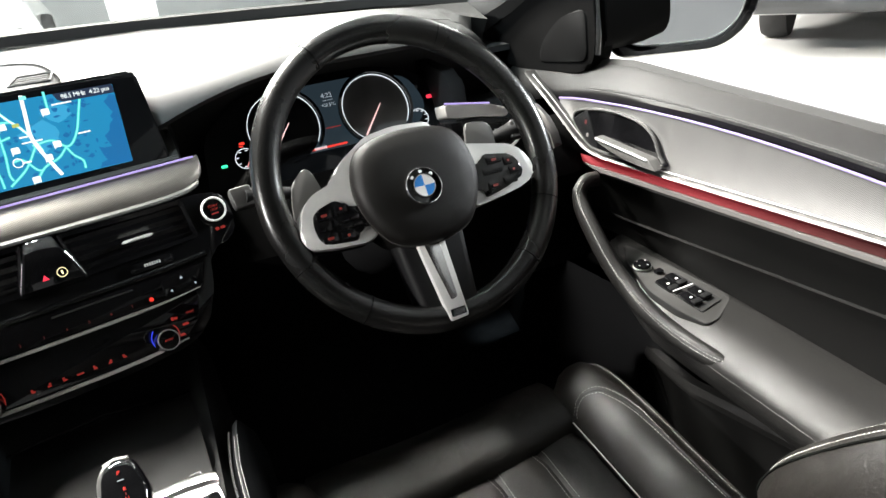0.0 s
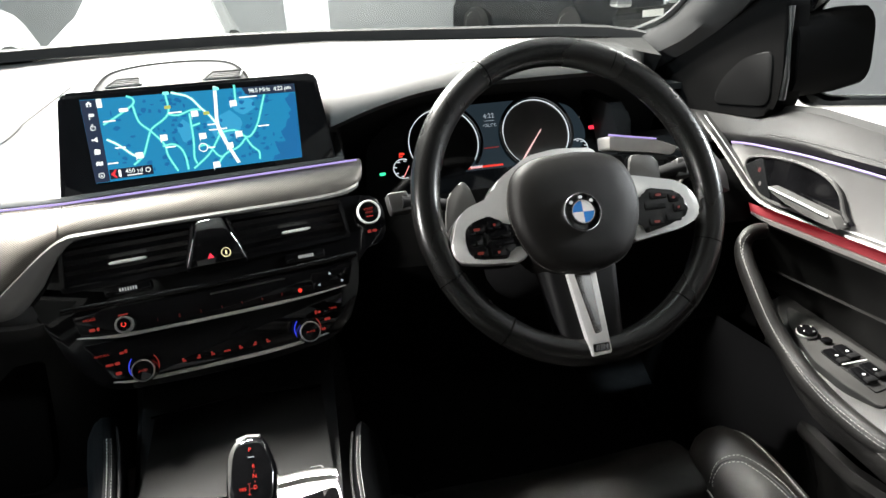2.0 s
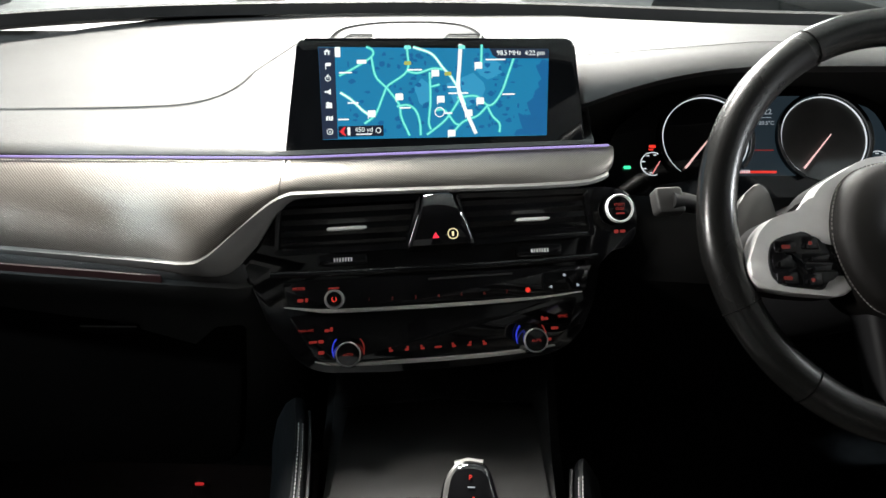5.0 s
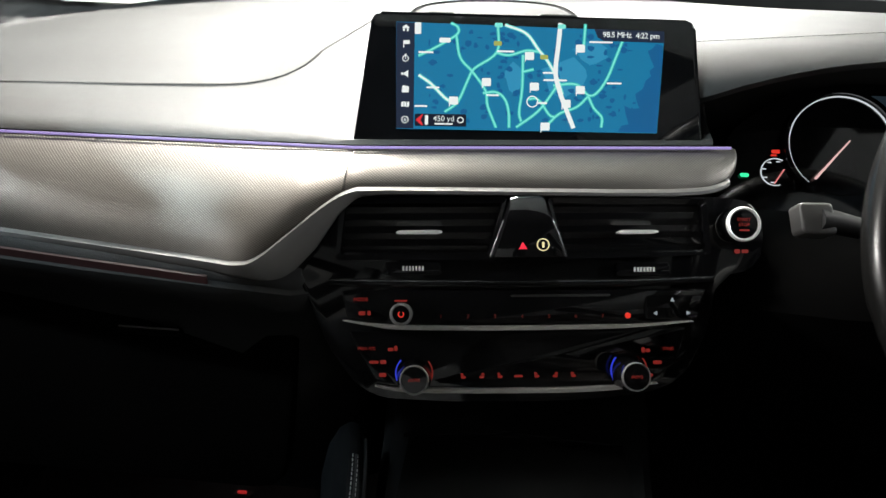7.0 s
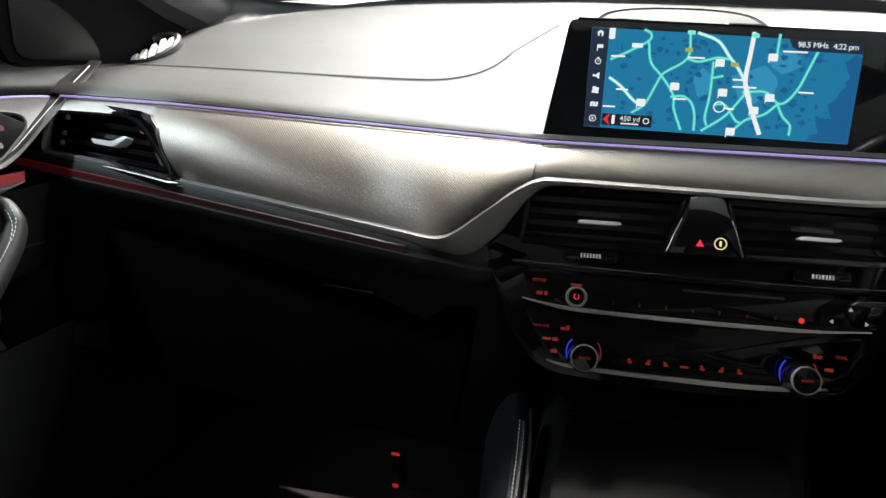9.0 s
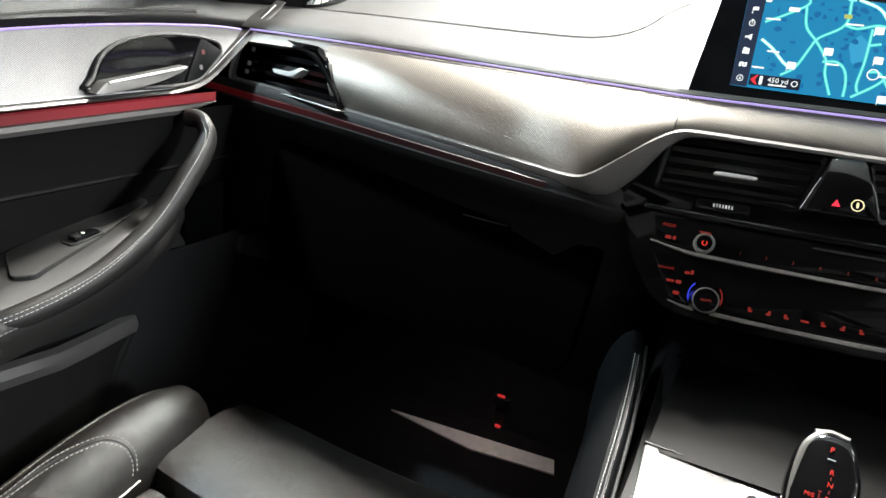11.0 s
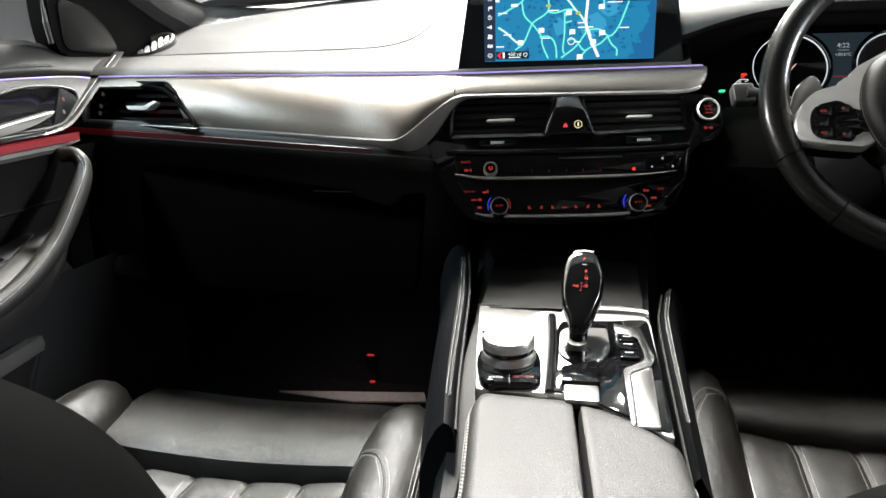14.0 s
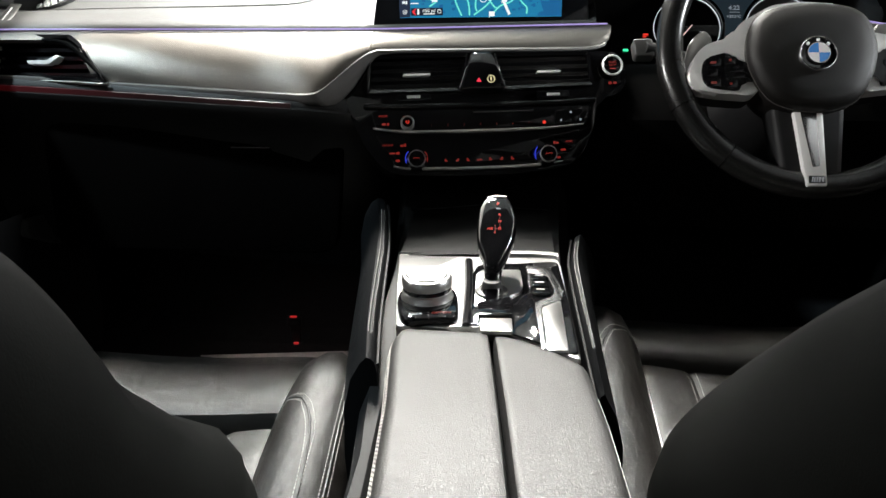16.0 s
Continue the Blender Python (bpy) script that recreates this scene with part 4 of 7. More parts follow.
tri = [(0.0015 + 0.0042 * math.cos(radians(90 + 120 * k)), 0.112 + 0.0042 * math.sin(radians(90 + 120 * k))) for k in range(3)]
part("hazard_button", prism(tri, 0.0142, 0.0150, STACK), PINK_GLOW, stack, "lit red warning triangle", flat=True)
part("assist_button", arc_band(0.0046, 0.0055, 0, 359.9, 0.0142, 0.0152, STACK, 0.019, 0.1135, 28), YELLOW_GLOW, stack, "yellow lit ring", flat=True)
bars([(0.019, 0.1135, 0.002, 0.005)], STACK, 0.0148, YELLOW_GLOW, stack)
for u, v in ((-0.093, 0.0945), (0.110, 0.092)):
    wheel_t = part("thumbwheel", prism(rrect(0.05, 0.012, 0.004, 3, u, v), -0.004, 0.0015, STACK, 0.002), GLOSS, stack)
    for k in range(7):
        part("rib", prism(rrect(0.0016, 0.0042, 0.0006, 2, u - 0.008 + k * 0.0028, v), 0.001, 0.0028, STACK), SILVER, wheel_t, flat=True)
for pts, h in (([(-0.165, 0.083), (-0.10, 0.0815), (0.0, 0.0805), (0.1, 0.0805), (0.172, 0.083)], 0.0),):
    part("ledge", tube([STACK @ Vector((*p, h)) for p in curve_through([(*p, 0) for p in pts], 6) for p in [(p.x, p.y)]], 0.0036, 10), GLOSS, stack)
# radio row
part("radio_panel", prism(rounded([(-0.155, 0.076), (0.167, 0.0745), (0.156, 0.047), (0.107, 0.0455), (0.0, 0.045), (-0.104, 0.0465), (-0.150, 0.052)], 0.004), -0.006, 0.0, STACK, 0.0015), GLOSS, stack)


def bright_line(pts, thick, name="silver_strip"):
    rows = []
    c = curve_through([(u, v, 0) for u, v in pts], 10)
    k = len(c)
    for i, p in enumerate(c):
        t = thick * min(1, 0.25 + 3 * min(i, k - 1 - i) / k)
        rows.append([STACK @ Vector((p.x, p.y + dv, h)) for dv, h in ((t, -0.002), (t * 0.7, 0.006), (-t * 0.7, 0.0065), (-t, 0.0), (0, -0.004))])
    part(name, loft(rows, close_v=True, caps=True), STRIP_SILVER, stack, "satin silver strip")


bright_line([(-0.153, 0.0503), (-0.128, 0.0462), (-0.1046, 0.0437), (-0.05, 0.0425), (0.003, 0.042), (0.06, 0.0422), (0.1076, 0.0432), (0.151, 0.0465)], 0.0022)
bright_line([(-0.1257, -0.0055), (-0.1024, -0.0095), (-0.05, -0.0112), (0, -0.0118), (0.046, -0.0117), (0.09, -0.0098), (0.118, -0.0065)], 0.0022)
part("climate_panel", prism(rounded([(-0.15, 0.041), (-0.104, 0.039), (0.0, 0.0375), (0.107, 0.039), (0.148, 0.0415), (0.138, 0.012), (0.118, -0.004), (0.046, -0.0085), (0.0, -0.009), (-0.1, -0.0065), (-0.125, -0.003)], 0.004), -0.006, -0.001, STACK, 0.0015), GLOSS, stack)
part("disc_slot", prism(rrect(0.088, 0.0022, 0.001, 2, 0.036, 0.0698), -0.001, 0.0008, STACK), RUBBER, stack, flat=True)
knob = part("volume_knob", lathe([(0.0098, -0.004), (0.0098, 0.012), (0.0092, 0.0145), (0.0078, 0.0148), (0.0074, 0.0135), (0.0, 0.0135)], STACK, 28, -0.1031, 0.0553), KNOB_RING, stack, "silver ringed volume knob")
part("cap", lathe([(0.0072, 0.0136), (0.0068, 0.0142), (0.0, 0.0144)], STACK, 24, -0.1031, 0.0553), GLOSS, knob)
part("power_mark", arc_band(0.0018, 0.0027, -240, 60, 0.0145, 0.0148, STACK, -0.1031, 0.0553, 14), RED_GLOW, knob, flat=True)
writing("MODE", 0.0045, STACK, -0.138, 0.0679, 0.0005, RED_DIM, stack, "mode_lettering", "red backlit letters")
bars([(-0.137, 0.0562, 0.006, 0.0035), (-0.131, 0.0562, 0.003, 0.004), (-0.1035, 0.0665, 0.011, 0.0016)], STACK, 0.0003, RED_DIM, stack, "backlit_icon")
for k in range(7):
    u = -0.0688 + 0.1417 * k / 6
    writing(str(k + 1), 0.0050, STACK, u, 0.0525 - 0.0002 * k, 0.0005, RED_FAINT, stack, "preset_digit", "red backlit digit")
part("backlit_dot", lathe([(0.0026, 0), (0.0026, 0.0006), (0, 0.0006)], STACK, 16, 0.0952, 0.0518), RED_GLOW, stack)
part("button_block", prism(rounded([(0.112, 0.069), (0.162, 0.0695), (0.1565, 0.0478), (0.1105, 0.0485)], 0.003), -0.002, 0.0022, STACK, 0.001), GLOSS, stack)
for (u, v), a in (((0.1345, 0.0648), 90), ((0.1195, 0.0535), 180), ((0.148, 0.0535), 0)):
    part("arrow_mark", prism([(u + 0.0022 * math.cos(radians(a + 120 * k)), v + 0.0022 * math.sin(radians(a + 120 * k))) for k in range(3)], 0.0022, 0.0026, STACK), DIM_WHITE, stack, flat=True)
# climate knobs
for u, flip in ((-0.0923, 1), (0.0945, -1)):
    kn = part("temperature_knob", lathe([(0.0155, -0.004), (0.015, 0.004), (0.0132, 0.010), (0.0122, 0.016), (0.0124, 0.0205)], STACK, 32, u, 0.001), GLOSS, stack, "rotary temperature knob")
    part("knob_ring", lathe([(0.0123, 0.0205), (0.0121, 0.0232), (0.0117, 0.0242), (0.0111, 0.0240), (0.0109, 0.0225), (0.0123, 0.0205)], STACK, 32, u, 0.001), KNOB_RING, kn, "satin silver ring")
    part("knob_cap", lathe([(0.0110, 0.022), (0.0106, 0.0237), (0.0, 0.024)], STACK, 28, u, 0.001), GLOSS, kn)
    writing("AUTO", 0.0036, STACK, u, 0.001, 0.0242, RED_DIM, kn, "auto_lettering")
    part("blue_arc", arc_band(0.0152, 0.0164, 135, 210, 0.002, 0.003, STACK, u, 0.0045, 14), BLUE_GLOW, stack, "blue lit arc", flat=True)
    part("red_arc", arc_band(0.0152, 0.0162, -28, 40, 0.002, 0.003, STACK, u, 0.0045, 14), RED_DIM, stack, "red lit arc", flat=True)
for k in range(7):
    u = -0.0499 + 0.0962 * k / 6
    bars([(u, 0.0, 0.0042, 0.0022), (u + (0.001 if k % 2 else -0.001), 0.0024, 0.0026, 0.002)] if k != 3 else [(u, 0.0003, 0.0075, 0.002)], STACK, -0.001, RED_DIM, stack, "backlit_icon")
writing("MAX A/C", 0.0038, STACK, -0.133, 0.0257, 0.0, RED_DIM, stack, "max_lettering")
bars([(-0.1125, 0.0246, 0.005, 0.003), (-0.108, 0.0256, 0.003, 0.0045), (-0.127, 0.014, 0.008, 0.0025), (-0.119, 0.014, 0.0055, 0.0035), (-0.1194, 0.003, 0.0062, 0.0035), (0.1085, 0.0215, 0.003, 0.0045), (0.1125, 0.021, 0.004, 0.003), (0.1207, 0.0106, 0.0075, 0.003), (0.1137, -0.0004, 0.0055, 0.003)], STACK, -0.001, RED_DIM, stack, "backlit_icon")
writing("SYNC", 0.004, STACK, 0.1304, 0.0223, 0.0, RED_DIM, stack, "sync_lettering")

start = thing("start_button", STACK @ Vector((0.1985, 0.131, 0)), "round chrome-ringed engine start stop button", "button")
part("collar", lathe([(0.0160, -0.006), (0.0157, 0.0055), (0.0148, 0.0065)], STACK, 36, 0.1985, 0.131), GLOSS, start)
part("ring", lathe([(0.0156, 0.005), (0.0154, 0.0078), (0.0145, 0.0090), (0.0132, 0.0084), (0.0126, 0.006)], STACK, 36, 0.1985, 0.131), SILVER, start, "bright silver ring")
part("cap", lathe([(0.0126, 0.004), (0.0118, 0.0072), (0.0, 0.0078)], STACK, 32, 0.1985, 0.131), GLOSS, start)
writing("START", 0.0042, STACK, 0.1985, 0.1348, 0.008, RED_DIM, start, "start_lettering")
writing("STOP", 0.0042, STACK, 0.1985, 0.1303, 0.008, RED_DIM, start, "stop_lettering")
bars([(0.1985, 0.1255, 0.009, 0.0016)], STACK, 0.0078, RED_DIM, start)
bars([(0.1965, 0.1075, 0.005, 0.004), (0.2035, 0.1075, 0.006, 0.0032)], STACK, -0.003, RED_DIM, stack, "backlit_icon")

LV = facing((-0.665, 0.045, 0.890), -11, 20)
side_vent = air_vent(LV, [(-0.093, 0.036), (0.046, 0.034), (0.066, 0.021), (0.109, -0.029), (-0.02, -0.027), (-0.098, -0.0205), (-0.102, 0.005)], 5, 0.0, -0.1, 0.04, "black slatted side air vent with a bright metal frame")
part("side_frame", loft([[LV @ (p + Vector(q)) for q in ((0.004, 0.001, -0.004), (0.002, 0.0, 0.004), (-0.004, -0.001, 0.005), (-0.009, -0.002, -0.002))] for p in curve_through([(-0.0995, 0.0435, 0), (-0.107, 0.028, 0), (-0.1115, 0.0089, 0), (-0.113, -0.012, 0), (-0.109, -0.026, 0), (-0.096, -0.0305, 0), (-0.06, -0.031, 0), (0.0, -0.0315, 0), (0.06, -0.033, 0), (0.118, -0.035, 0)], 5)], close_v=True, caps=True), SILVER, side_vent, "bright curved side frame")
part("vent_surround", tube([LV @ Vector((*q, 0.001)) for q in ((-0.10, 0.036), (-0.055, 0.0345), (0.0245, 0.0285), (0.043, 0.0245), (0.059, 0.016), (0.086, -0.004), (0.104, -0.019), (0.110, -0.026))], [0.0008, 0.0015, 0.003, 0.004, 0.004, 0.0036, 0.0028, 0.001], 8), MATT_BLACK, side_vent, "black edge round the vent")
part("chevron_tab", prism(rounded([(-0.024, -0.003), (0.0125, -0.0025), (0.032, 0.006), (0.037, 0.004), (0.018, -0.0085), (-0.018, -0.0085)], 0.002), -0.006, 0.007, LV, 0.0015), SILVER, side_vent, "satin silver chevron tab")
for v in (0.018, -0.002, -0.014):
    part("side_rib", prism(rrect(0.0022, 0.006, 0.0008, 2, -0.083, v), -0.002, 0.003, LV), SILVER, side_vent, flat=True)

# ---- infotainment screen ----
disp = thing("infotainment_screen", SCREEN @ Vector((0, -0.02, -0.02)), "wide black infotainment screen showing a blue navigation map", "screen")
HOUS = [(-0.1645, -0.0300), (0.1660, -0.0320), (0.1585, 0.1075), (-0.1455, 0.1105)]
part("housing", prism(rounded(HOUS, 0.0085, 6), -0.022, -0.001, SCREEN, 0.003, 3), GLOSS, disp, "gloss black frameless housing")
part("foot", prism(rounded([(-0.10, -0.05), (0.10, -0.05), (0.12, 0.05), (-0.12, 0.05)], 0.02), -0.05, -0.02, SCREEN), PLASTIC, disp)


def flat_glow(name, rgb, power=1.0):
    return material(name, (0.01, 0.01, 0.01), 0.3, spec=0.1, glow=rgb, glow_power=power * 1.12)


MAP_SEA = flat_glow("map_blue", (0.009, 0.180, 0.355), 1.0)
MAP_PALE = flat_glow("map_pale_blue", (0.03, 0.27, 0.47), 1.0)
MAP_DEEP = flat_glow("map_deep_blue", (0.006, 0.105, 0.275), 1.0)
MAP_BAR = flat_glow("map_side_bar", (0.012, 0.02, 0.045), 1.0)
MAP_GREEN = flat_glow("map_green_road", (0.05, 0.56, 0.48), 1.0)
MAP_CYAN = flat_glow("map_cyan_road", (0.22, 0.80, 0.70), 1.0)
MAP_WHITE = flat_glow("map_white", (0.85, 0.9, 0.88), 1.0)
MAP_YELLOW = flat_glow("map_yellow", (0.38, 0.42, 0.10), 1.0)
MAP_RED = flat_glow("map_red", (0.75, 0.03, 0.04), 1.0)
MAP_DARK = flat_glow("map_black", (0.006, 0.008, 0.02), 1.0)
AW, AH = 0.2445, 0.0985
panel = part("display", prism([(-0.1225, 0.0005), (0.1215, -0.0005), (0.1285, 0.0895), (0.1285, 0.0955), (-0.1235, 0.1005)], -0.002, 0.0002, SCREEN), MAP_SEA, disp, "lit navigation map", flat=True)
random.seed(4)


def blob(cx, cy, rx, ry, n=11):
    return [(cx + rx * math.cos(a) * random.uniform(0.6, 1.2), cy + ry * math.sin(a) * random.uniform(0.6, 1.2)) for a in (2 * math.pi * k / n for k in range(n))]


for poly, mm in (([(0.0846, 0.0005), (0.121, -0.0003), (0.1275, 0.082), (0.121, 0.084), (0.117, 0.079), (0.113, 0.077), (0.1155, 0.070), (0.119, 0.062), (0.1145, 0.058), (0.116, 0.053), (0.111, 0.049), (0.108, 0.041), (0.101, 0.036), (0.1025, 0.029), (0.105, 0.0227), (0.097, 0.022), (0.0907, 0.025), (0.092, 0.017), (0.0948, 0.0074), (0.088, 0.006)], MAP_DEEP), (blob(-0.012, 0.05, 0.012, 0.014), MAP_PALE), (blob(0.035, 0.052, 0.02, 0.02), MAP_PALE), (blob(0.06, 0.075, 0.016, 0.012), MAP_PALE)):
    part("map_area", prism(poly, 0.0002, 0.00035, SCREEN), mm, panel, flat=True)
bm = bmesh.new()
for k in range(120):
    cx, cy = random.uniform(-0.098, 0.10), random.uniform(0.006, 0.092)
    add_prism(bm, blob(cx, cy, random.uniform(0.001, 0.0042), random.uniform(0.0010, 0.0034), 8), 0.00035, 0.0004, SCREEN)
tagged(part("map_woodland", bm, MAP_DEEP, panel, flat=True), kind="stuff")


def to_map(x, y):
    """From a drawing 1164 wide to the display."""
    s = 0.2445 / 750
    return (-0.1225 + (x - 132) * s + 0.00001 * (y - 50), 0.1005 - (y - 48 - (x - 140) * 0.06) * 0.0985 / 275)


def road(pts, width, mat, h, core=None):
    c = curve_through([(*to_map(*p), 0) for p in pts], 5)
    for w, mt, hh in ((width, mat, h),) + (((width * 0.45, core, h + 0.0001),) if core else ()):
        rows = []
        for i, p in enumerate(c):
            t = (c[min(i + 1, len(c) - 1)] - c[max(i - 1, 0)]).normalized()
            nn = Vector((-t.y, t.x, 0)) * w / 2
            rows.append([SCREEN @ (p + nn + Vector((0, 0, hh))), SCREEN @ (p - nn + Vector((0, 0, hh)))])
        part("map_road", sheet(rows, 0.00008, SCREEN.to_3x3() @ Vector((0, 0, -1))), mt, panel, flat=True)


for pts in ([(190, 140), (240, 120), (300, 90), (305, 70), (285, 58)], [(300, 92), (310, 150), (345, 190), (380, 240), (385, 280), (408, 338)], [(420, 70), (415, 140), (350, 180), (330, 210), (300, 265), (262, 290)], [(415, 142), (450, 150), (500, 140), (535, 145)], [(372, 246), (410, 245), (435, 265), (445, 300), (445, 340)], [(490, 150), (485, 240), (475, 300), (480, 325)], [(520, 190), (490, 195)], [(465, 340), (530, 300), (575, 250), (585, 235)], [(575, 235), (640, 235), (675, 265), (700, 260), (730, 225), (755, 175), (782, 118)], [(555, 338), (590, 310), (640, 295), (675, 268)], [(675, 268), (690, 300), (712, 325), (710, 352)], [(500, 268), (530, 270), (560, 310), (575, 318)], [(672, 78), (665, 140)]):
    road(pts, 0.0030, MAP_GREEN, 0.0005, MAP_CYAN)
for pts in ([(190, 190), (225, 215), (260, 250), (280, 265)], [(440, 70), (500, 95), (535, 140), (560, 170), (585, 215), (600, 260)]):
    road(pts, 0.0034, MAP_CYAN, 0.0007, MAP_WHITE)
road([(600, 72), (592, 130), (582, 200), (592, 250), (610, 300), (630, 350)], 0.0042, MAP_WHITE, 0.0009)
flags = [(267, 103), (508, 155), (655, 142), (383, 218), (288, 262), (520, 236), (652, 251), (610, 285), (548, 342)]
for x, y in flags:
    u, v = to_map(x, y)
    if y > 110:
        part("flag_pole", prism([(u - 0.0042, v - 0.0056), (u - 0.0034, v - 0.0056), (u - 0.0034, v), (u - 0.0042, v)], 0.0011, 0.00125, SCREEN), MAP_WHITE, panel, flat=True)
    part("map_flag", prism(rrect(0.0085 if y > 110 else 0.0105, 0.0075 if y > 110 else 0.0045, 0.001, 2, u, v), 0.0011, 0.0013, SCREEN), MAP_WHITE, panel, flat=True)
for x, y in ((418, 118), (550, 160), (422, 70), (603, 82)):
    u, v = to_map(x, y)
    part("map_shield", prism(rrect(0.0075, 0.0042, 0.001, 2, u, v), 0.0011, 0.0013, SCREEN), MAP_YELLOW if y > 100 else MAP_CYAN, panel, flat=True)
for x, y, w in ((715, 128, 0.022), (440, 140, 0.016), (565, 202, 0.013), (580, 222, 0.022), (750, 238, 0.014), (400, 253, 0.012), (540, 280, 0.010), (212, 132, 0.014), (230, 225, 0.012), (195, 272, 0.012)):
    u, v = to_map(x, y)
    part("map_place_name", prism(rrect(w, 0.0017, 0.0005, 1, u, v), 0.0011, 0.0013, SCREEN), MAP_WHITE, panel, flat=True)
u, v = to_map(513, 275)
part("map_compass", arc_band(0.0045, 0.0056, 0, 359.9, 0.0012, 0.0014, SCREEN, u, v, 24), MAP_WHITE, panel, flat=True)
part("side_bar", prism([(-0.1225, 0.0006), (-0.1065, 0.0006), (-0.1062, 0.0995), (-0.1233, 0.1)], 0.0004, 0.0006, SCREEN), MAP_BAR, panel, "dark side bar of icons", flat=True)
IX = -0.1145


def icon(polys, v):
    for pl in polys:
        part("icon", prism([(IX + a, v + b) for a, b in pl], 0.0007, 0.0009, SCREEN), MAP_WHITE, panel, flat=True)


def bar(x, y, w, h):
    return [(x - w / 2, y - h / 2), (x + w / 2, y - h / 2), (x + w / 2, y + h / 2), (x - w / 2, y + h / 2)]


icon([[(-0.0038, 0.0), (0.0, 0.0034), (0.0038, 0.0)], bar(-0.0018, -0.0015, 0.0016, 0.003), bar(0.0018, -0.0015, 0.0016, 0.003)], 0.0945)
icon([bar(0.001, 0.001, 0.0052, 0.0036), bar(-0.0018, -0.001, 0.0009, 0.0065)], 0.0802)
part("icon", arc_band(0.0023, 0.0031, 0, 359.9, 0.0007, 0.0009, SCREEN, IX, 0.0659, 18), MAP_WHITE, panel, flat=True)
icon([bar(0.0, 0.0008, 0.0007, 0.0024), bar(0.0, 0.0038, 0.002, 0.0009)], 0.0659)
icon([[(-0.0028, 0.0), (0.0026, 0.0034), (0.0026, -0.0034)], bar(-0.003, 0.0, 0.0016, 0.0024)], 0.0516)
icon([ring_poly(0.0021, 10, -0.001, 0.0015), ring_poly(0.0018, 10, 0.0018, 0.001), bar(0.0, -0.0018, 0.0066, 0.003)], 0.0373)
icon([[(-0.0036, 0.0018), (-0.0013, 0.0028), (-0.0013, -0.0018), (-0.0036, -0.0028)], [(-0.0009, 0.0028), (0.0012, 0.0018), (0.0012, -0.0028), (-0.0009, -0.0018)], [(0.0016, 0.0018), (0.0038, 0.0028), (0.0038, -0.0018), (0.0016, -0.0028)]], 0.0230)
part("icon", arc_band(0.0026, 0.0034, 0, 359.9, 0.0007, 0.0009, SCREEN, IX, 0.0087, 18), MAP_WHITE, panel, flat=True)
icon([[(-0.0012, -0.0016), (0.0, 0.0018), (0.0012, -0.0016), (0.0, -0.0009)]], 0.0087)
part("icon", prism(rrect(0.006, 0.011, 0.001, 2, -0.1032, 0.0945), 0.0007, 0.0009, SCREEN), MAP_WHITE, panel, flat=True)
part("guide_box", prism(rrect(0.048, 0.0115, 0.001, 2, -0.0815, 0.0085), 0.0011, 0.0013, SCREEN), MAP_DARK, panel, "black turn distance box", flat=True)
writing("450 yd", 0.0072, SCREEN, -0.0785, 0.0098, 0.0014, MAP_WHITE, panel, "distance_lettering")
bars([(-0.0785, 0.0050, 0.017, 0.0014), (-0.0945, 0.0085, 0.003, 0.009)], SCREEN, 0.0014, MAP_WHITE, panel)
part("turn_mark", prism([(-0.1045, 0.0085), (-0.099, 0.0135), (-0.0975, 0.0135), (-0.1, 0.0085), (-0.0975, 0.0035), (-0.099, 0.0035)], 0.0014, 0.0016, SCREEN), MAP_RED, panel, flat=True)
part("voice_mark", arc_band(0.0022, 0.0031, 0, 359.9, 0.0014, 0.0016, SCREEN, -0.063, 0.0088, 16), MAP_WHITE, panel, flat=True)
part("status_box", prism([(0.062, 0.0965), (0.128, 0.0955), (0.1283, 0.0845), (0.071, 0.0855), (0.0655, 0.0885)], 0.0011, 0.0013, SCREEN), MAP_BAR, panel, "dark status corner", flat=True)
writing("98.5 MHz", 0.0075, SCREEN, 0.0835, 0.0912, 0.0014, MAP_WHITE, panel, "radio_lettering", spread=0.92)
writing("4:22 pm", 0.0075, SCREEN, 0.1125, 0.0908, 0.0014, MAP_WHITE, panel, "clock_lettering", spread=0.92)

# ---- instrument cluster ----
clus = thing("instrument_cluster", CLUSTER @ Vector((0.17, -0.03, 0)), "dark digital instrument cluster with two round dials", "instrument cluster")
part("face", prism(rounded([(-0.035, -0.045), (0.36, -0.045), (0.352, 0.04), (0.335, 0.075), (0.30, 0.095), (0.245, 0.108), (0.10, 0.108), (0.04, 0.095), (-0.02, 0.05)], 0.02), -0.03, -0.012, CLUSTER), GLOSS, clus, "black cluster face")
SKY = flat_glow("cluster_haze", (0.02, 0.032, 0.042), 0.6)
part("centre_display", prism(rounded([(0.10, -0.008), (0.30, -0.008), (0.33, 0.03), (0.31, 0.08), (0.24, 0.095), (0.11, 0.095)], 0.02), -0.012, -0.0115, CLUSTER), SKY, clus, "faintly lit centre display", flat=True)
DIAL = material("dial_face", (0.05, 0.048, 0.046), 0.5, mottle=0.3, mottle_scale=20)
for u, v, r, mt in ((0.096, 0.039, 0.0535, GLOSS), (0.2435, 0.0395, 0.0535, DIAL)):
    dial = part("dial", lathe([(r, -0.012), (r, -0.0105), (0, -0.0105)], CLUSTER, 48, u, v), mt, clus, "round dial")
    part("dial_ring", arc_band(r - 0.0007, r + 0.0003, -35, 232, -0.0105, -0.0085, CLUSTER, u, v, 50), WHITE_GLOW, dial, "thin white lit ring", flat=True)
    part("dial_surround", arc_band(r + 0.002, r + 0.0065, -40, 240, -0.012, -0.004, CLUSTER, u, v, 50), GLOSS, dial)
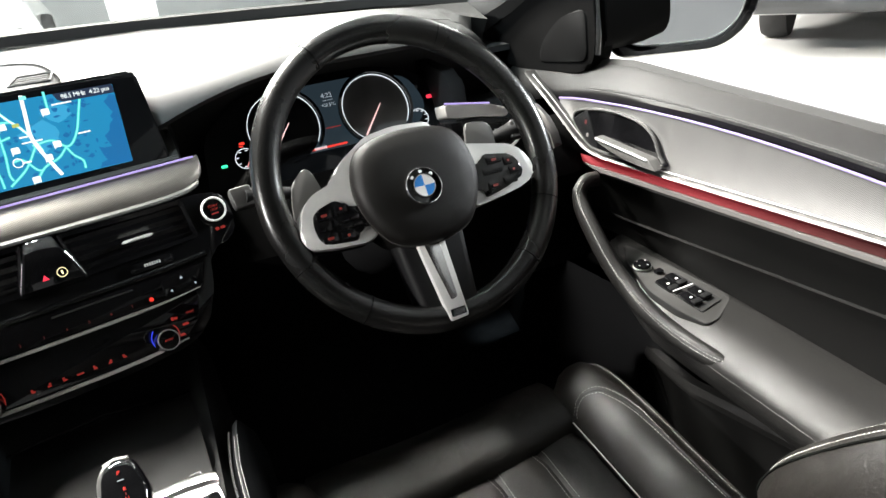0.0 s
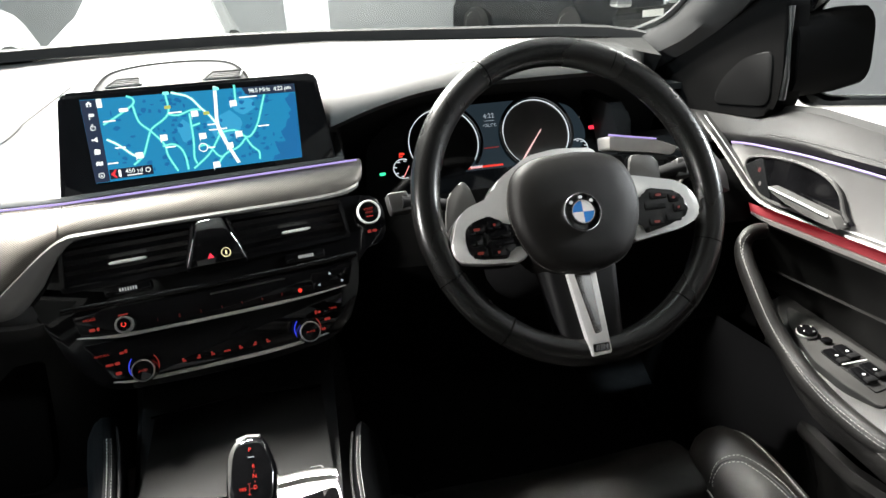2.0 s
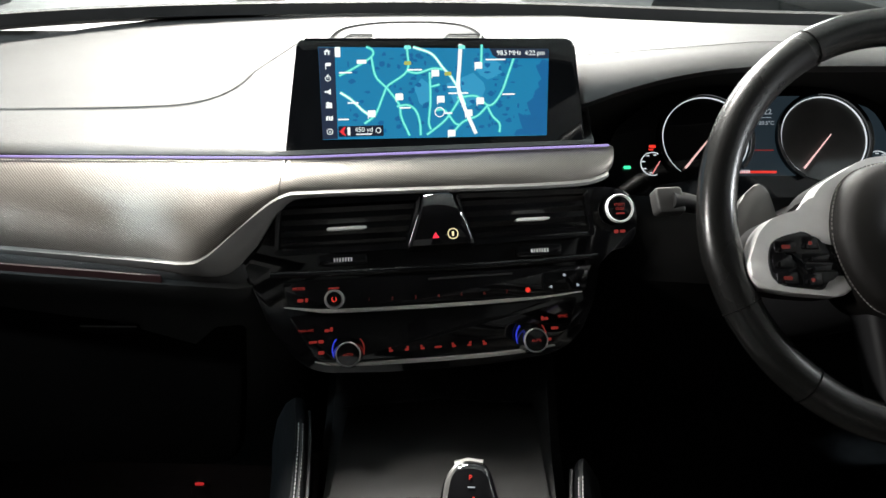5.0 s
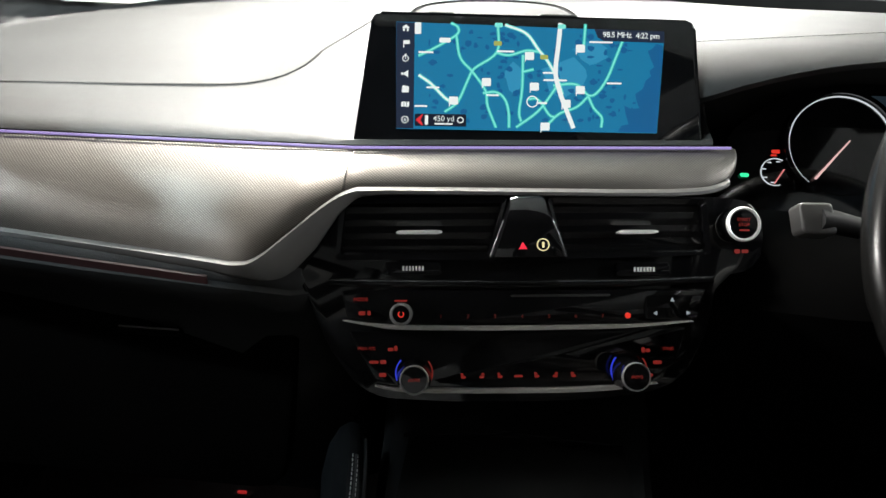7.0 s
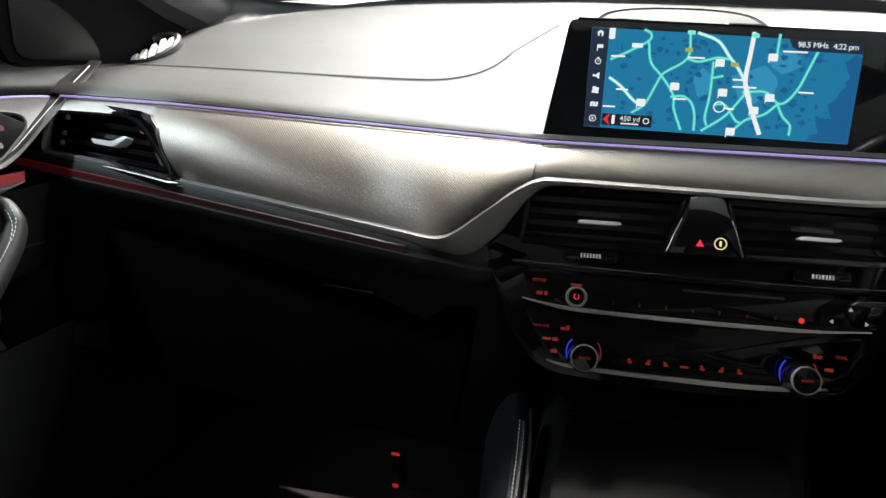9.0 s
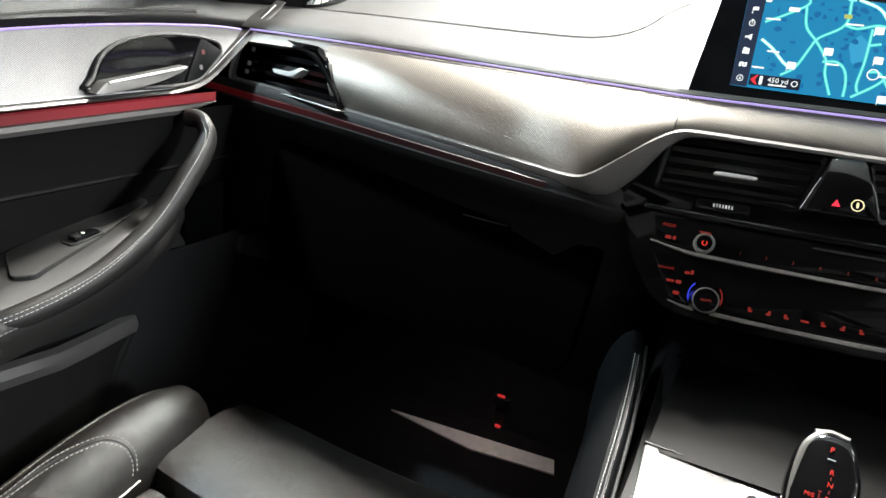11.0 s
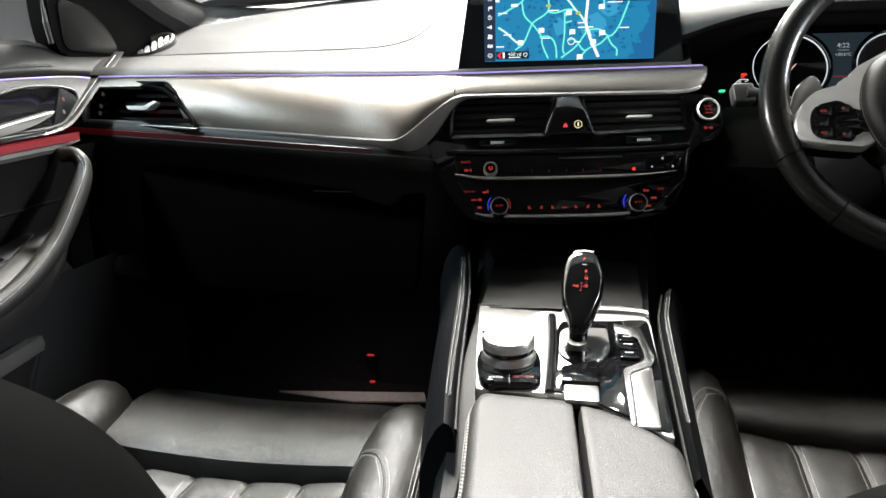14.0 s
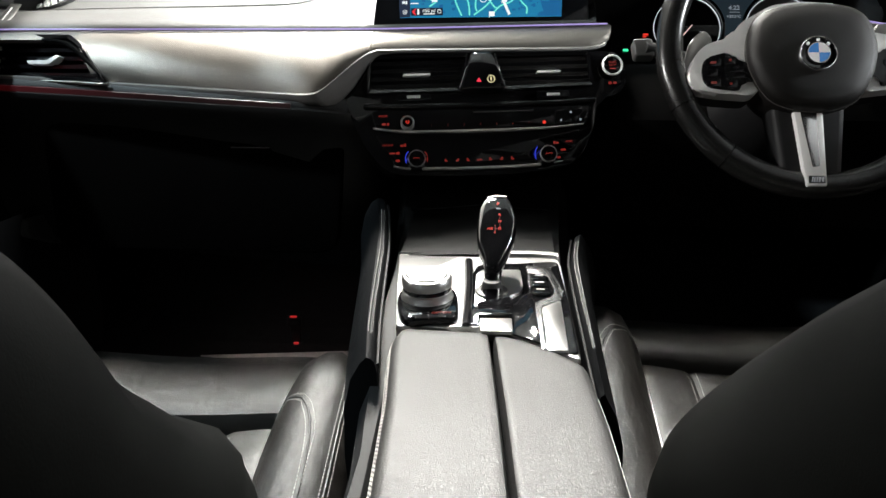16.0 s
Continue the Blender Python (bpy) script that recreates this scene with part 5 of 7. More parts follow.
part("needle", tube([CLUSTER @ Vector((0.2513, 0.0436, -0.006)), CLUSTER @ Vector((0.2150, 0.0, -0.006))], [0.0007, 0.0015], 5), flat_glow("needle_glow", (1.0, 0.62, 0.60), 0.85), clus, "lit red needle")
part("needle", tube([CLUSTER @ Vector((0.1038, 0.0431, -0.006)), CLUSTER @ Vector((0.0685, 0.0005, -0.006))], [0.0007, 0.0015], 5), bpy.data.materials["needle_glow"], clus, "lit red needle")
for u, v, a0, a1 in ((0.0295, 0.0072, 60, 290), (0.310, 0.0085, -70, 120)):
    sm = part("small_gauge", arc_band(0.0142, 0.0152, a0, a1, -0.0115, -0.0105, CLUSTER, u, v, 26), WHITE_GLOW, clus, "small round gauge", flat=True)
    for k in range(5):
        a = radians(a0 + (a1 - a0) * (k + 0.3) / 5)
        part("tick", prism(rrect(0.004, 0.0012, 0.0003, 1, u + 0.0118 * math.cos(a), v + 0.0118 * math.sin(a)), -0.0115, -0.0108, CLUSTER), WHITE_GLOW, sm, flat=True)
part("small_needle", tube([CLUSTER @ Vector((0.038, 0.010, -0.009)), CLUSTER @ Vector((0.028, -0.006, -0.009))], 0.0007, 5), flat_glow("small_needle_glow", (1.0, 0.3, 0.3), 0.8), clus)
bars([(0.03, 0.0296, 0.0085, 0.004), (0.028, 0.0255, 0.006, 0.002)], CLUSTER, -0.0115, RED_GLOW, clus, "warning_lamp", "lit red warning lamp")
bars([(0.3381, 0.0396, 0.012, 0.006)], CLUSTER, -0.0115, PINK_GLOW, clus, "warning_lamp", "lit red warning lamp")
bars([(-0.003, 0.002, 0.009, 0.0042)], CLUSTER, -0.009, GREEN_GLOW, clus, "indicator_lamp", "lit green lamp")
bars([(0.1692, 0.0245, 0.024, 0.0016)], CLUSTER, -0.0112, RED_DIM, clus, "red_line")
bars([(0.152, -0.0035, 0.062, 0.003)], CLUSTER, -0.0112, RED_GLOW, clus, "red_line", "lit red bar")
bars([(0.132 + 0.0028 * k, -0.0030, 0.0014, 0.0042) for k in range(7)], CLUSTER, -0.0108, WHITE_GLOW, clus, "marker")
writing("4:22", 0.0105, CLUSTER, 0.173, 0.0742, -0.0112, DIM_WHITE, clus, "clock_lettering")
writing("+20.5°C", 0.0068, CLUSTER, 0.1723, 0.0595, -0.0112, DIM_WHITE, clus, "temperature_lettering")
bars([(0.173, 0.0668, 0.016, 0.0006)], CLUSTER, -0.0112, DIM_WHITE, clus)

# ---- steering wheel ----
wheel = thing("steering_wheel", WHEEL.translation, "black leather sports steering wheel with satin silver spokes", "steering wheel")
R, RX, RY, RYL, RV = 0.1715, 0.985, 1.02, 1.006, -0.003
rim_rows = []
for k in range(96):
    a = 2 * math.pi * k / 96
    thick = 0.0165 + 0.0018 * max(0, math.cos(2 * (a - radians(40)))) * (1 if math.sin(a) > -0.2 else 0)
    row = []
    for j in range(16):
        b = 2 * math.pi * j / 16
        rr = R + thick * math.cos(b)
        row.append(WHEEL @ Vector((rr * math.cos(a) * RX, rr * math.sin(a) * (RY if math.sin(a) > 0 else RYL) + RV, 0.0165 * math.sin(b) * 0.95)))
    rim_rows.append(row)
rim = part("rim", loft(rim_rows, close_u=True, close_v=True), WHEEL_SKIN, wheel, "thick black leather rim")
for a in (62, 118, 205, 232, 308, 335):
    ca, sa = math.cos(radians(a)), math.sin(radians(a))
    ring = [WHEEL @ Vector(((R + 0.0168 * math.cos(b)) * ca * RX, (R + 0.0168 * math.cos(b)) * sa * (RY if sa > 0 else RYL) + RV, 0.016 * math.sin(b))) for b in (2 * math.pi * j / 24 for j in range(24))]
    part("seam", tube(ring, 0.0005, 5, closed=True), MATT_BLACK, rim)
# airbag hub
hub_poly = curve_through([(-0.0745, 0.007, 0), (-0.066, 0.042, 0), (-0.044, 0.059, 0), (0, 0.0645, 0), (0.044, 0.059, 0), (0.066, 0.042, 0), (0.0745, 0.007, 0), (0.068, -0.026, 0), (0.050, -0.055, 0), (0.025, -0.0665, 0), (0, -0.0695, 0), (-0.025, -0.0665, 0), (-0.050, -0.055, 0), (-0.068, -0.026, 0)], 5, True)
HUBC = Vector((-0.0105, -0.022, 0))
hub_rows = [[WHEEL @ (HUBC + Vector((p.x * s, p.y * s, h))) for p in hub_poly] for s, h in ((0.96, -0.03), (1.0, -0.01), (1.0, 0.018), (0.985, 0.028), (0.95, 0.034), (0.85, 0.0385), (0.6, 0.0415), (0.3, 0.0425), (0.02, 0.0428))]
hub = part("airbag_cover", loft(hub_rows, close_v=True, caps=True), HUB_SKIN, wheel, "domed black airbag cover")
st_path = [WHEEL @ (HUBC + Vector((p.x * 1.003, p.y * 1.003, 0.022))) for p in hub_poly]
stitches(st_path + [st_path[0]], THREAD_DARK, hub, 0.0022, 0.0014, 0.0006)
bad = WHEEL @ Matrix.Translation((-0.0125, -0.0295, 0.0)) @ Matrix.Diagonal((0.9, 0.9, 1, 1))
badge = part("badge", lathe([(0.0235, 0.036), (0.0232, 0.0455), (0.0218, 0.0468), (0.0208, 0.0462), (0.0, 0.0472)], bad, 40), GLOSS, wheel, "round emblem with blue and white quarters")
part("badge_ring", lathe([(0.0237, 0.040), (0.0237, 0.0462), (0.0228, 0.0474), (0.0218, 0.0466), (0.0220, 0.040)], bad, 40), CHROME, badge)
BLUE_ENAMEL = material("blue_enamel", (0.02, 0.2, 0.6), 0.2, coat=1.0)
WHITE_ENAMEL = material("white_enamel", (0.8, 0.8, 0.8), 0.2, coat=1.0)
for k in range(4):
    a0 = 90 * k
    part("quarter", prism([(0, 0)] + ring_poly(0.0132, 9, 0, 0, a0, a0 + 90), 0.0465, 0.0478, bad), BLUE_ENAMEL if k % 2 else WHITE_ENAMEL, badge, flat=True)
part("badge_inner_ring", arc_band(0.0132, 0.0142, 0, 359.9, 0.0465, 0.0482, bad, 0, 0, 32), CHROME, badge, flat=True)
for a in (135, 90, 45):
    part("badge_mark", prism(rrect(0.0042, 0.0036, 0.0008, 2), 0.0468, 0.0476, bad @ Matrix.Rotation(radians(a - 90), 4, "Z") @ Matrix.Translation((0, 0.0178, 0))), WHITE_ENAMEL, badge, flat=True)
# spokes
SPOKE_L = [(-0.1477, -0.0312), (-0.1535, -0.046), (-0.1464, -0.0611), (-0.115, -0.0665), (-0.074, -0.0695), (-0.05, -0.03), (0.035, 0.02), (0.03, 0.047), (-0.0164, 0.0505), (-0.051, 0.046), (-0.089, 0.0231), (-0.0995, 0.0053), (-0.130, -0.0039), (-0.1422, -0.0165)]
SPOKE_R = [(0.045, 0.016), (0.062, 0.0111), (0.1206, -0.0021), (0.1391, -0.0172), (0.1424, -0.0383), (0.1363, -0.0497), (0.1134, -0.0576), (0.0486, -0.0655), (0.04, -0.02)]
for nm, pl, pod in (("l", SPOKE_L, [(-0.1368, -0.040), (-0.1345, -0.027), (-0.128, -0.021), (-0.1043, -0.0148), (-0.0979, -0.0241), (-0.07, -0.0305), (-0.07, -0.0527), (-0.088, -0.0525), (-0.0928, -0.0645), (-0.1266, -0.0606), (-0.1345, -0.054)]), ("r", SPOKE_R, [(0.05, -0.0165), (0.0756, -0.0164), (0.0802, -0.007), (0.1163, -0.0144), (0.1257, -0.0294), (0.1251, -0.043), (0.099, -0.0524), (0.0684, -0.0588), (0.0685, -0.0476), (0.05, -0.0432)])):
    sp = part("spoke", prism(rounded(pl, 0.009, 4), -0.004, 0.017, WHEEL, 0.0028, 3), SILVER, wheel, "satin silver side spoke")
    part("spoke_back", prism(rounded(pl, 0.009, 4), -0.028, -0.004, WHEEL, 0.003), PLASTIC, wheel)
    pd = part("button_pad", prism(rounded(pod, 0.005), 0.010, 0.0195, WHEEL, 0.002), GLOSS, wheel, "black multifunction buttons")
    cu, cv = (-0.109, -0.040) if nm == "l" else (0.098, -0.031)
    spots = ((-0.014, 0.011, 0.018, 0.010), (0.006, 0.014, 0.014, 0.010), (-0.017, -0.001, 0.016, 0.011), (0.014, 0.002, 0.03, 0.007), (0.0145, -0.006, 0.028, 0.006), (-0.014, -0.0145, 0.017, 0.010), (0.006, -0.016, 0.016, 0.010)) if nm == "l" else ((-0.006, 0.014, 0.020, 0.009), (0.012, 0.009, 0.012, 0.010), (-0.012, 0.002, 0.026, 0.008), (0.016, -0.003, 0.012, 0.010), (-0.014, -0.016, 0.018, 0.009), (0.008, -0.014, 0.018, 0.009))
    for du, dv, w, h in spots:
        part("button", prism(rrect(w, h, 0.002, 3, cu + du, cv + dv), 0.0195, 0.0205, WHEEL, 0.0006), GLOSS, pd)
    for k in ((0, 5) if nm == "l" else (0, 4)):
        bars([(cu + spots[k][0], cv + spots[k][1], 0.007, 0.003)], WHEEL, 0.0206, RED_FAINT, pd, "backlit_icon")
    for k in ((6, 1) if nm == "l" else (1, 3)):
        bars([(cu + spots[k][0], cv + spots[k][1], 0.003, 0.003)], WHEEL, 0.0206, RED_FAINT, pd, "backlit_icon")
part("lower_spoke", prism(rounded([(-0.054, -0.07), (0.034, -0.07), (0.0225, -0.181), (-0.044, -0.181)], 0.012), -0.02, 0.010, WHEEL, 0.008, 3), PLASTIC, wheel, "black lower spoke")
lsp = [(-0.0317, -0.085), (0.002, -0.085), (0.0023, -0.180), (-0.0212, -0.181)]
low_sp = part("lower_spoke_trim", prism(rounded(lsp, 0.003), 0.006, 0.0178, WHEEL, 0.002), SILVER, wheel, "satin silver insert")
part("groove", prism(rounded([(-0.0245, -0.09), (-0.0055, -0.09), (-0.0048, -0.156), (-0.0135, -0.158)], 0.003), 0.016, 0.0181, WHEEL, 0.0004), CHROME, low_sp)
part("emblem", prism(rrect(0.0185, 0.0085, 0.001, 2, -0.0095, -0.1723), 0.0174, 0.0186, WHEEL), GLOSS, low_sp, "small black badge", flat=True)
for k in range(3):
    part("emblem_bar", prism([(-0.0165 + k * 0.0026, -0.1753), (-0.0149 + k * 0.0026, -0.1753), (-0.0133 + k * 0.0026, -0.1693), (-0.0149 + k * 0.0026, -0.1693)], 0.0186, 0.019, WHEEL), CHROME, low_sp, flat=True)
part("emblem_bar", prism([(-0.0085, -0.1753), (-0.0065, -0.1753), (-0.0050, -0.1713), (-0.0042, -0.1753), (-0.0025, -0.1753), (-0.0015, -0.1693), (-0.0035, -0.1693), (-0.0045, -0.1718), (-0.0060, -0.1693), (-0.0075, -0.1693)], 0.0186, 0.019, WHEEL), CHROME, low_sp, flat=True)
for s in (-1, 1):
    pdl = [(0.06, -0.02), (0.088, 0.012), (0.0955, 0.0425), (0.1010, 0.0462), (0.1275, 0.0412), (0.1310, 0.030), (0.1285, 0.010), (0.12, -0.03)] if s > 0 else [(-0.145, -0.02), (-0.141, 0.003), (-0.1349, 0.0236), (-0.118, 0.0385), (-0.110, 0.034), (-0.103, 0.005), (-0.10, -0.03)]
    part("shift_paddle", prism(rounded(pdl, 0.006), -0.036, -0.030, WHEEL, 0.002), PADDLE_GREY, wheel, "grey metal shift paddle")
part("column_shroud", loft([[WHEEL @ Vector((0.06 * s * math.cos(a), -0.02 + 0.055 * s * math.sin(a), h)) for a in (2 * math.pi * j / 20 for j in range(20))] for s, h in ((1.0, -0.03), (1.15, -0.08), (1.3, -0.16), (1.4, -0.26))], close_v=True, caps=True), PLASTIC, wheel, "black column shroud")
for s, nm in ((-1, "indicator_stalk"), (1, "wiper_stalk")):
    st = thing(nm, WHEEL @ Vector((s * 0.08, 0.0, -0.07)), "black control stalk with a grey end behind the steering wheel", "stalk", "column stalks")
    pts = [WHEEL @ Vector((s * q, v, h)) for q, v, h in ((0.06, 0.005, -0.085), (0.12, 0.022, -0.080), (0.17, 0.030, -0.072), (0.186, 0.031, -0.068))]
    part("arm", tube(pts, [0.007, 0.009, 0.0125, 0.0135], 12, squash=0.75), PLASTIC, st)
    part("end_cap", prism(rounded([(s * 0.172, 0.018), (s * 0.198, 0.018), (s * 0.201, 0.042), (s * 0.176, 0.043)], 0.004), -0.080, -0.060, WHEEL, 0.005, 3), PLATE, st, "grey end cap")

# ---- centre console ----
cons = thing("centre_console", (0, -0.15, 0.6), "black centre console with a satin silver deck", "console")
body_rows = []
for y, w0, w1, zt in ((0.12, 0.125, 0.15, 0.70), (0.05, 0.118, 0.15, 0.672), (-0.05, 0.112, 0.15, 0.640), (-0.15, 0.106, 0.145, 0.632), (-0.30, 0.103, 0.14, 0.628), (-0.45, 0.10, 0.135, 0.56), (-0.80, 0.10, 0.13, 0.56)):
    sh = 0.012 * max(0, (-y - 0.2))
    body_rows.append([(-w1 - 0.01 + sh, y, 0.29), (-w1 + sh, y, 0.45), (-w0 - 0.012 + sh, y, zt - 0.03), (-w0 + sh, y, zt), (w0 + sh, y, zt), (w0 + 0.012 + sh, y, zt - 0.03), (w1 + sh, y, 0.45), (w1 + 0.01 + sh, y, 0.29)])
part("body", loft(body_rows), PLASTIC, cons, "black console body")
part("front_lid", loft([[(x, y, z + 0.004 * (1 - (x / 0.1) ** 2)) for x in (-0.1, -0.06, 0, 0.06, 0.1)] for y, z in ((-0.142, 0.6495), (-0.10, 0.653), (-0.03, 0.661), (0.02, 0.668), (0.04, 0.66), (0.04, 0.63))]), SATIN_BLACK, cons, "black sliding lid of the storage tray")
part("lid_line", tube([(-0.105, 0.022, 0.668), (0, 0.03, 0.674), (0.1, 0.03, 0.668)], 0.0015, 6), GLOSS, cons)
DECK_OUT = [(-0.1025, -0.0445), (-0.0127, -0.0455), (0.041, -0.030), (0.0872, -0.030), (0.1018, -0.060), (0.104, -0.08), (0.1047, -0.31), (0.045, -0.268), (0.02, -0.248), (-0.078, -0.25), (-0.090, -0.15)]
DECK_METAL = material("bright_deck_metal", (0.74, 0.73, 0.72), 0.28, 1.0, mottle=0.04, mottle_scale=40)
part("deck", prism(rounded(DECK_OUT, 0.006), -0.012, 0.003, DECK, 0.003, 3), DECK_METAL, cons, "satin silver deck plate")
part("deck_edge", tube([DECK @ Vector((*p, 0.003)) for p in DECK_OUT[:5]], 0.0016, 6), CHROME, cons, "bright front edge")
WELL = [(0.0015, -0.080), (0.05, -0.079), (0.1015, -0.066), (0.1035, -0.18), (0.104, -0.305), (0.045, -0.266), (0.02, -0.247), (-0.006, -0.247), (-0.0073, -0.20), (-0.004, -0.12)]
part("gear_surround", prism(rounded(WELL, 0.012), 0.0, 0.0048, DECK, 0.002), GLOSS, cons, "piano black selector surround")
rim_pts = [(-0.0105, -0.068), (-0.0085, -0.10), (-0.0065, -0.143), (-0.0055, -0.20), (-0.005, -0.247)]
part("surround_rim", loft([[DECK @ Vector((u + du, v, h)) for du, h in ((-0.006, 0.002), (-0.003, 0.0065), (0.001, 0.0075), (0.004, 0.006), (0.006, 0.002))] for u, v in rim_pts], close_v=True, caps=True), GREY_SLAT, cons, "dark grey rim beside the selector")
part("gear_plate", prism(rounded([(0.001, -0.118), (0.008, -0.103), (0.0535, -0.101), (0.0555, -0.150), (0.052, -0.165), (0.040, -0.179), (0.024, -0.190), (0.001, -0.207)], 0.005), 0.004, 0.0066, DECK, 0.001), DECK_METAL, cons, "silver plate round the selector")
part("gaiter_ring", lathe([(0.0185, 0.004), (0.0182, 0.0078), (0.0165, 0.0086), (0.0125, 0.0088), (0.0112, 0.012), (0.010, 0.020)], DECK @ Matrix.Translation((0.0200, -0.170, 0.0015)), 30), PLATE, cons, "grey disc at the selector's foot")
part("selector_block", prism(rounded([(0.005, -0.207), (0.041, -0.189), (0.0425, -0.2345), (0.006, -0.236)], 0.003), 0.004, 0.0115, DECK, 0.0015), GLOSS, cons, "gloss black block behind the selector")
part("ashtray_lid", prism(rounded([(0.008, -0.2375), (0.0415, -0.2365), (0.042, -0.266), (0.0095, -0.266)], 0.003), 0.004, 0.0085, DECK, 0.0012), DECK_METAL, cons)
part("touch_panel", prism(rounded([(0.0425, -0.186), (0.0650, -0.167), (0.0668, -0.2000), (0.0685, -0.285), (0.0435, -0.268)], 0.003), 0.0045, 0.0070, DECK, 0.001), GLOSS, cons)
part("switch_frame", prism(rounded([(0.0605, -0.091), (0.0900, -0.097), (0.0995, -0.168), (0.0965, -0.187), (0.0720, -0.206), (0.0725, -0.300), (0.0685, -0.300), (0.0665, -0.199), (0.0885, -0.180), (0.0900, -0.166), (0.0850, -0.125), (0.0615, -0.112)], 0.004), 0.004, 0.0085, DECK, 0.0015), CHROME, cons, "bright switch surround")
part("brake_switch_pad", prism(rounded([(0.0735, -0.2080), (0.0950, -0.1900), (0.0940, -0.300), (0.0738, -0.300)], 0.003), 0.0045, 0.0075, DECK, 0.001), DECK_METAL, cons)
for k in range(3):
    b = part("switch", prism(rounded([(0.0655, -0.118 - 0.0195 * k), (0.0825 + 0.001 * k, -0.1185 - 0.0195 * k), (0.0835 + 0.001 * k, -0.135 - 0.0195 * k), (0.0655, -0.1345 - 0.0195 * k)], 0.002), 0.0045, 0.0085, DECK, 0.0012), GLOSS, cons, "black driving mode button")
    bars([(0.0745, -0.124 - 0.0195 * k, 0.009, 0.0013)], DECK, 0.0086, PIPING, b, "button_mark")
part("switch_top", prism(rounded([(0.0625, -0.094), (0.0875, -0.099), (0.0835, -0.1155), (0.0630, -0.111)], 0.002), 0.0045, 0.0078, DECK, 0.001), DECK_METAL, cons, "silver button above the mode switches")
part("front_strip", loft([[DECK @ Vector((u, v + dv, h)) for dv, h in ((0.005, 0.003), (0.003, 0.0070), (-0.003, 0.0085), (-0.009, 0.0075), (-0.012, 0.003))] for u, v in ((0.020, -0.048), (0.040, -0.042), (0.070, -0.040), (0.095, -0.043), (0.103, -0.048))], close_v=True, caps=True), DECK_METAL, cons, "raised silver strip before the mode switches")
for s in (-1, 1):
    pts = [(-0.146, 0.012, 0.682), (-0.141, -0.005, 0.689), (-0.132, -0.05, 0.677), (-0.121, -0.13, 0.660), (-0.112, -0.22, 0.650), (-0.102, -0.32, 0.637), (-0.095, -0.38, 0.62)] if s < 0 else [(0.138, -0.045, 0.648), (0.134, -0.058, 0.654), (0.128, -0.088, 0.649), (0.122, -0.135, 0.642), (0.120, -0.22, 0.636), (0.121, -0.30, 0.624), (0.125, -0.40, 0.60)]
    c = curve_through(pts, 8)
    rows = []
    for i, p in enumerate(c):
        k = min(1.0, 0.25 + i / 9) ** 0.6
        back = max(0, (i - 26) / 22)
        wide = ((0.020 if s < 0 else 0.012) - 0.006 * back) * k
        rows.append([p + Vector((s * a, 0, b * k)) for a, b in ((-0.004, -0.06), (-0.003, -0.012), (-0.001, -0.002), (0.003, 0.0018), (0.5 * wide, 0.003), (wide, -0.004), (wide + 0.010 * k, -0.022), (wide + 0.018 * k, -0.055), (wide + 0.020 * k, -0.11), (wide + 0.016 * k, -0.20))])
    pad_s = part("side_pad", loft(rows, caps=True), RAIL_SKIN, cons, "padded leather knee pad along the console")
    inner = c[14:44]
    part("pad_seam", tube(laid_on([p + Vector((s * 0.0035, 0, 0.002)) for p in inner], pad_s, 0.0), 0.0011, 6), RUBBER, pad_s)
    for o in (0.0008, 0.0065):
        stitches([p + Vector((s * o, 0, 0.0032)) for p in inner], THREAD, cons, 0.003, 0.002, 0.00045, on=pad_s)
    trim_c = [p + Vector((-s * 0.0045, 0, -0.004)) for p in c[10:]]
    part("pad_border", tube(trim_c, 0.0018, 6), PLASTIC, cons, "dark border between pad and deck")

# rotary controller
ctl = thing("rotary_controller", DECK @ Vector((-0.048, -0.205, 0)), "silver rotary controller knob on a black base", "control knob")
KB = DECK @ Matrix.Translation((-0.05, -0.197, 0)) @ Matrix.Rotation(radians(8), 4, "Z")
kb = part("base", prism(rounded([(-0.026, 0.03), (0.026, 0.03), (0.033, 0.0), (0.030, -0.050), (-0.028, -0.052), (-0.034, -0.01)], 0.014, 5), 0.002, 0.012, KB, 0.006, 3), GLOSS, ctl, "gloss black base with buttons")
part("knob", lathe([(0.030, 0.010), (0.028, 0.014), (0.0275, 0.020), (0.0245, 0.0215), (0.0245, 0.024), (0.0275, 0.026), (0.0275, 0.033), (0.0255, 0.0365), (0.022, 0.037), (0.0, 0.0375)], KB, 40, 0.0, 0.003), DECK_METAL, ctl, "satin silver knob")
part("knob_top", lathe([(0.0225, 0.0368), (0.0215, 0.0384), (0.0, 0.0388)], KB, 36, 0.0, 0.003), DECK_METAL, ctl, "touch surface of the knob")
part("knob_groove", lathe([(0.0262, 0.0202), (0.0262, 0.0255), (0.024, 0.0255), (0.024, 0.0202)], KB, 36, 0.0, 0.003), GLOSS, ctl)
writing("BACK", 0.0055, KB, -0.014, -0.042, 0.0122, DIM_WHITE, kb, "back_lettering")
writing("OPTION", 0.0055, KB, 0.013, -0.041, 0.0122, RED_DIM, kb, "option_lettering")
part("button_gap", prism(rrect(0.0007, 0.02, 0.0002, 1, -0.001, -0.046), 0.0118, 0.0124, KB), RUBBER, kb, flat=True)
for k in range(3):
    part("top_button", prism(rrect(0.017, 0.010, 0.002, 2, -0.019 + 0.019 * k, 0.080 + (0.005 if k == 1 else 0)), 0.002, 0.0075, KB, 0.001), DECK_METAL, kb)

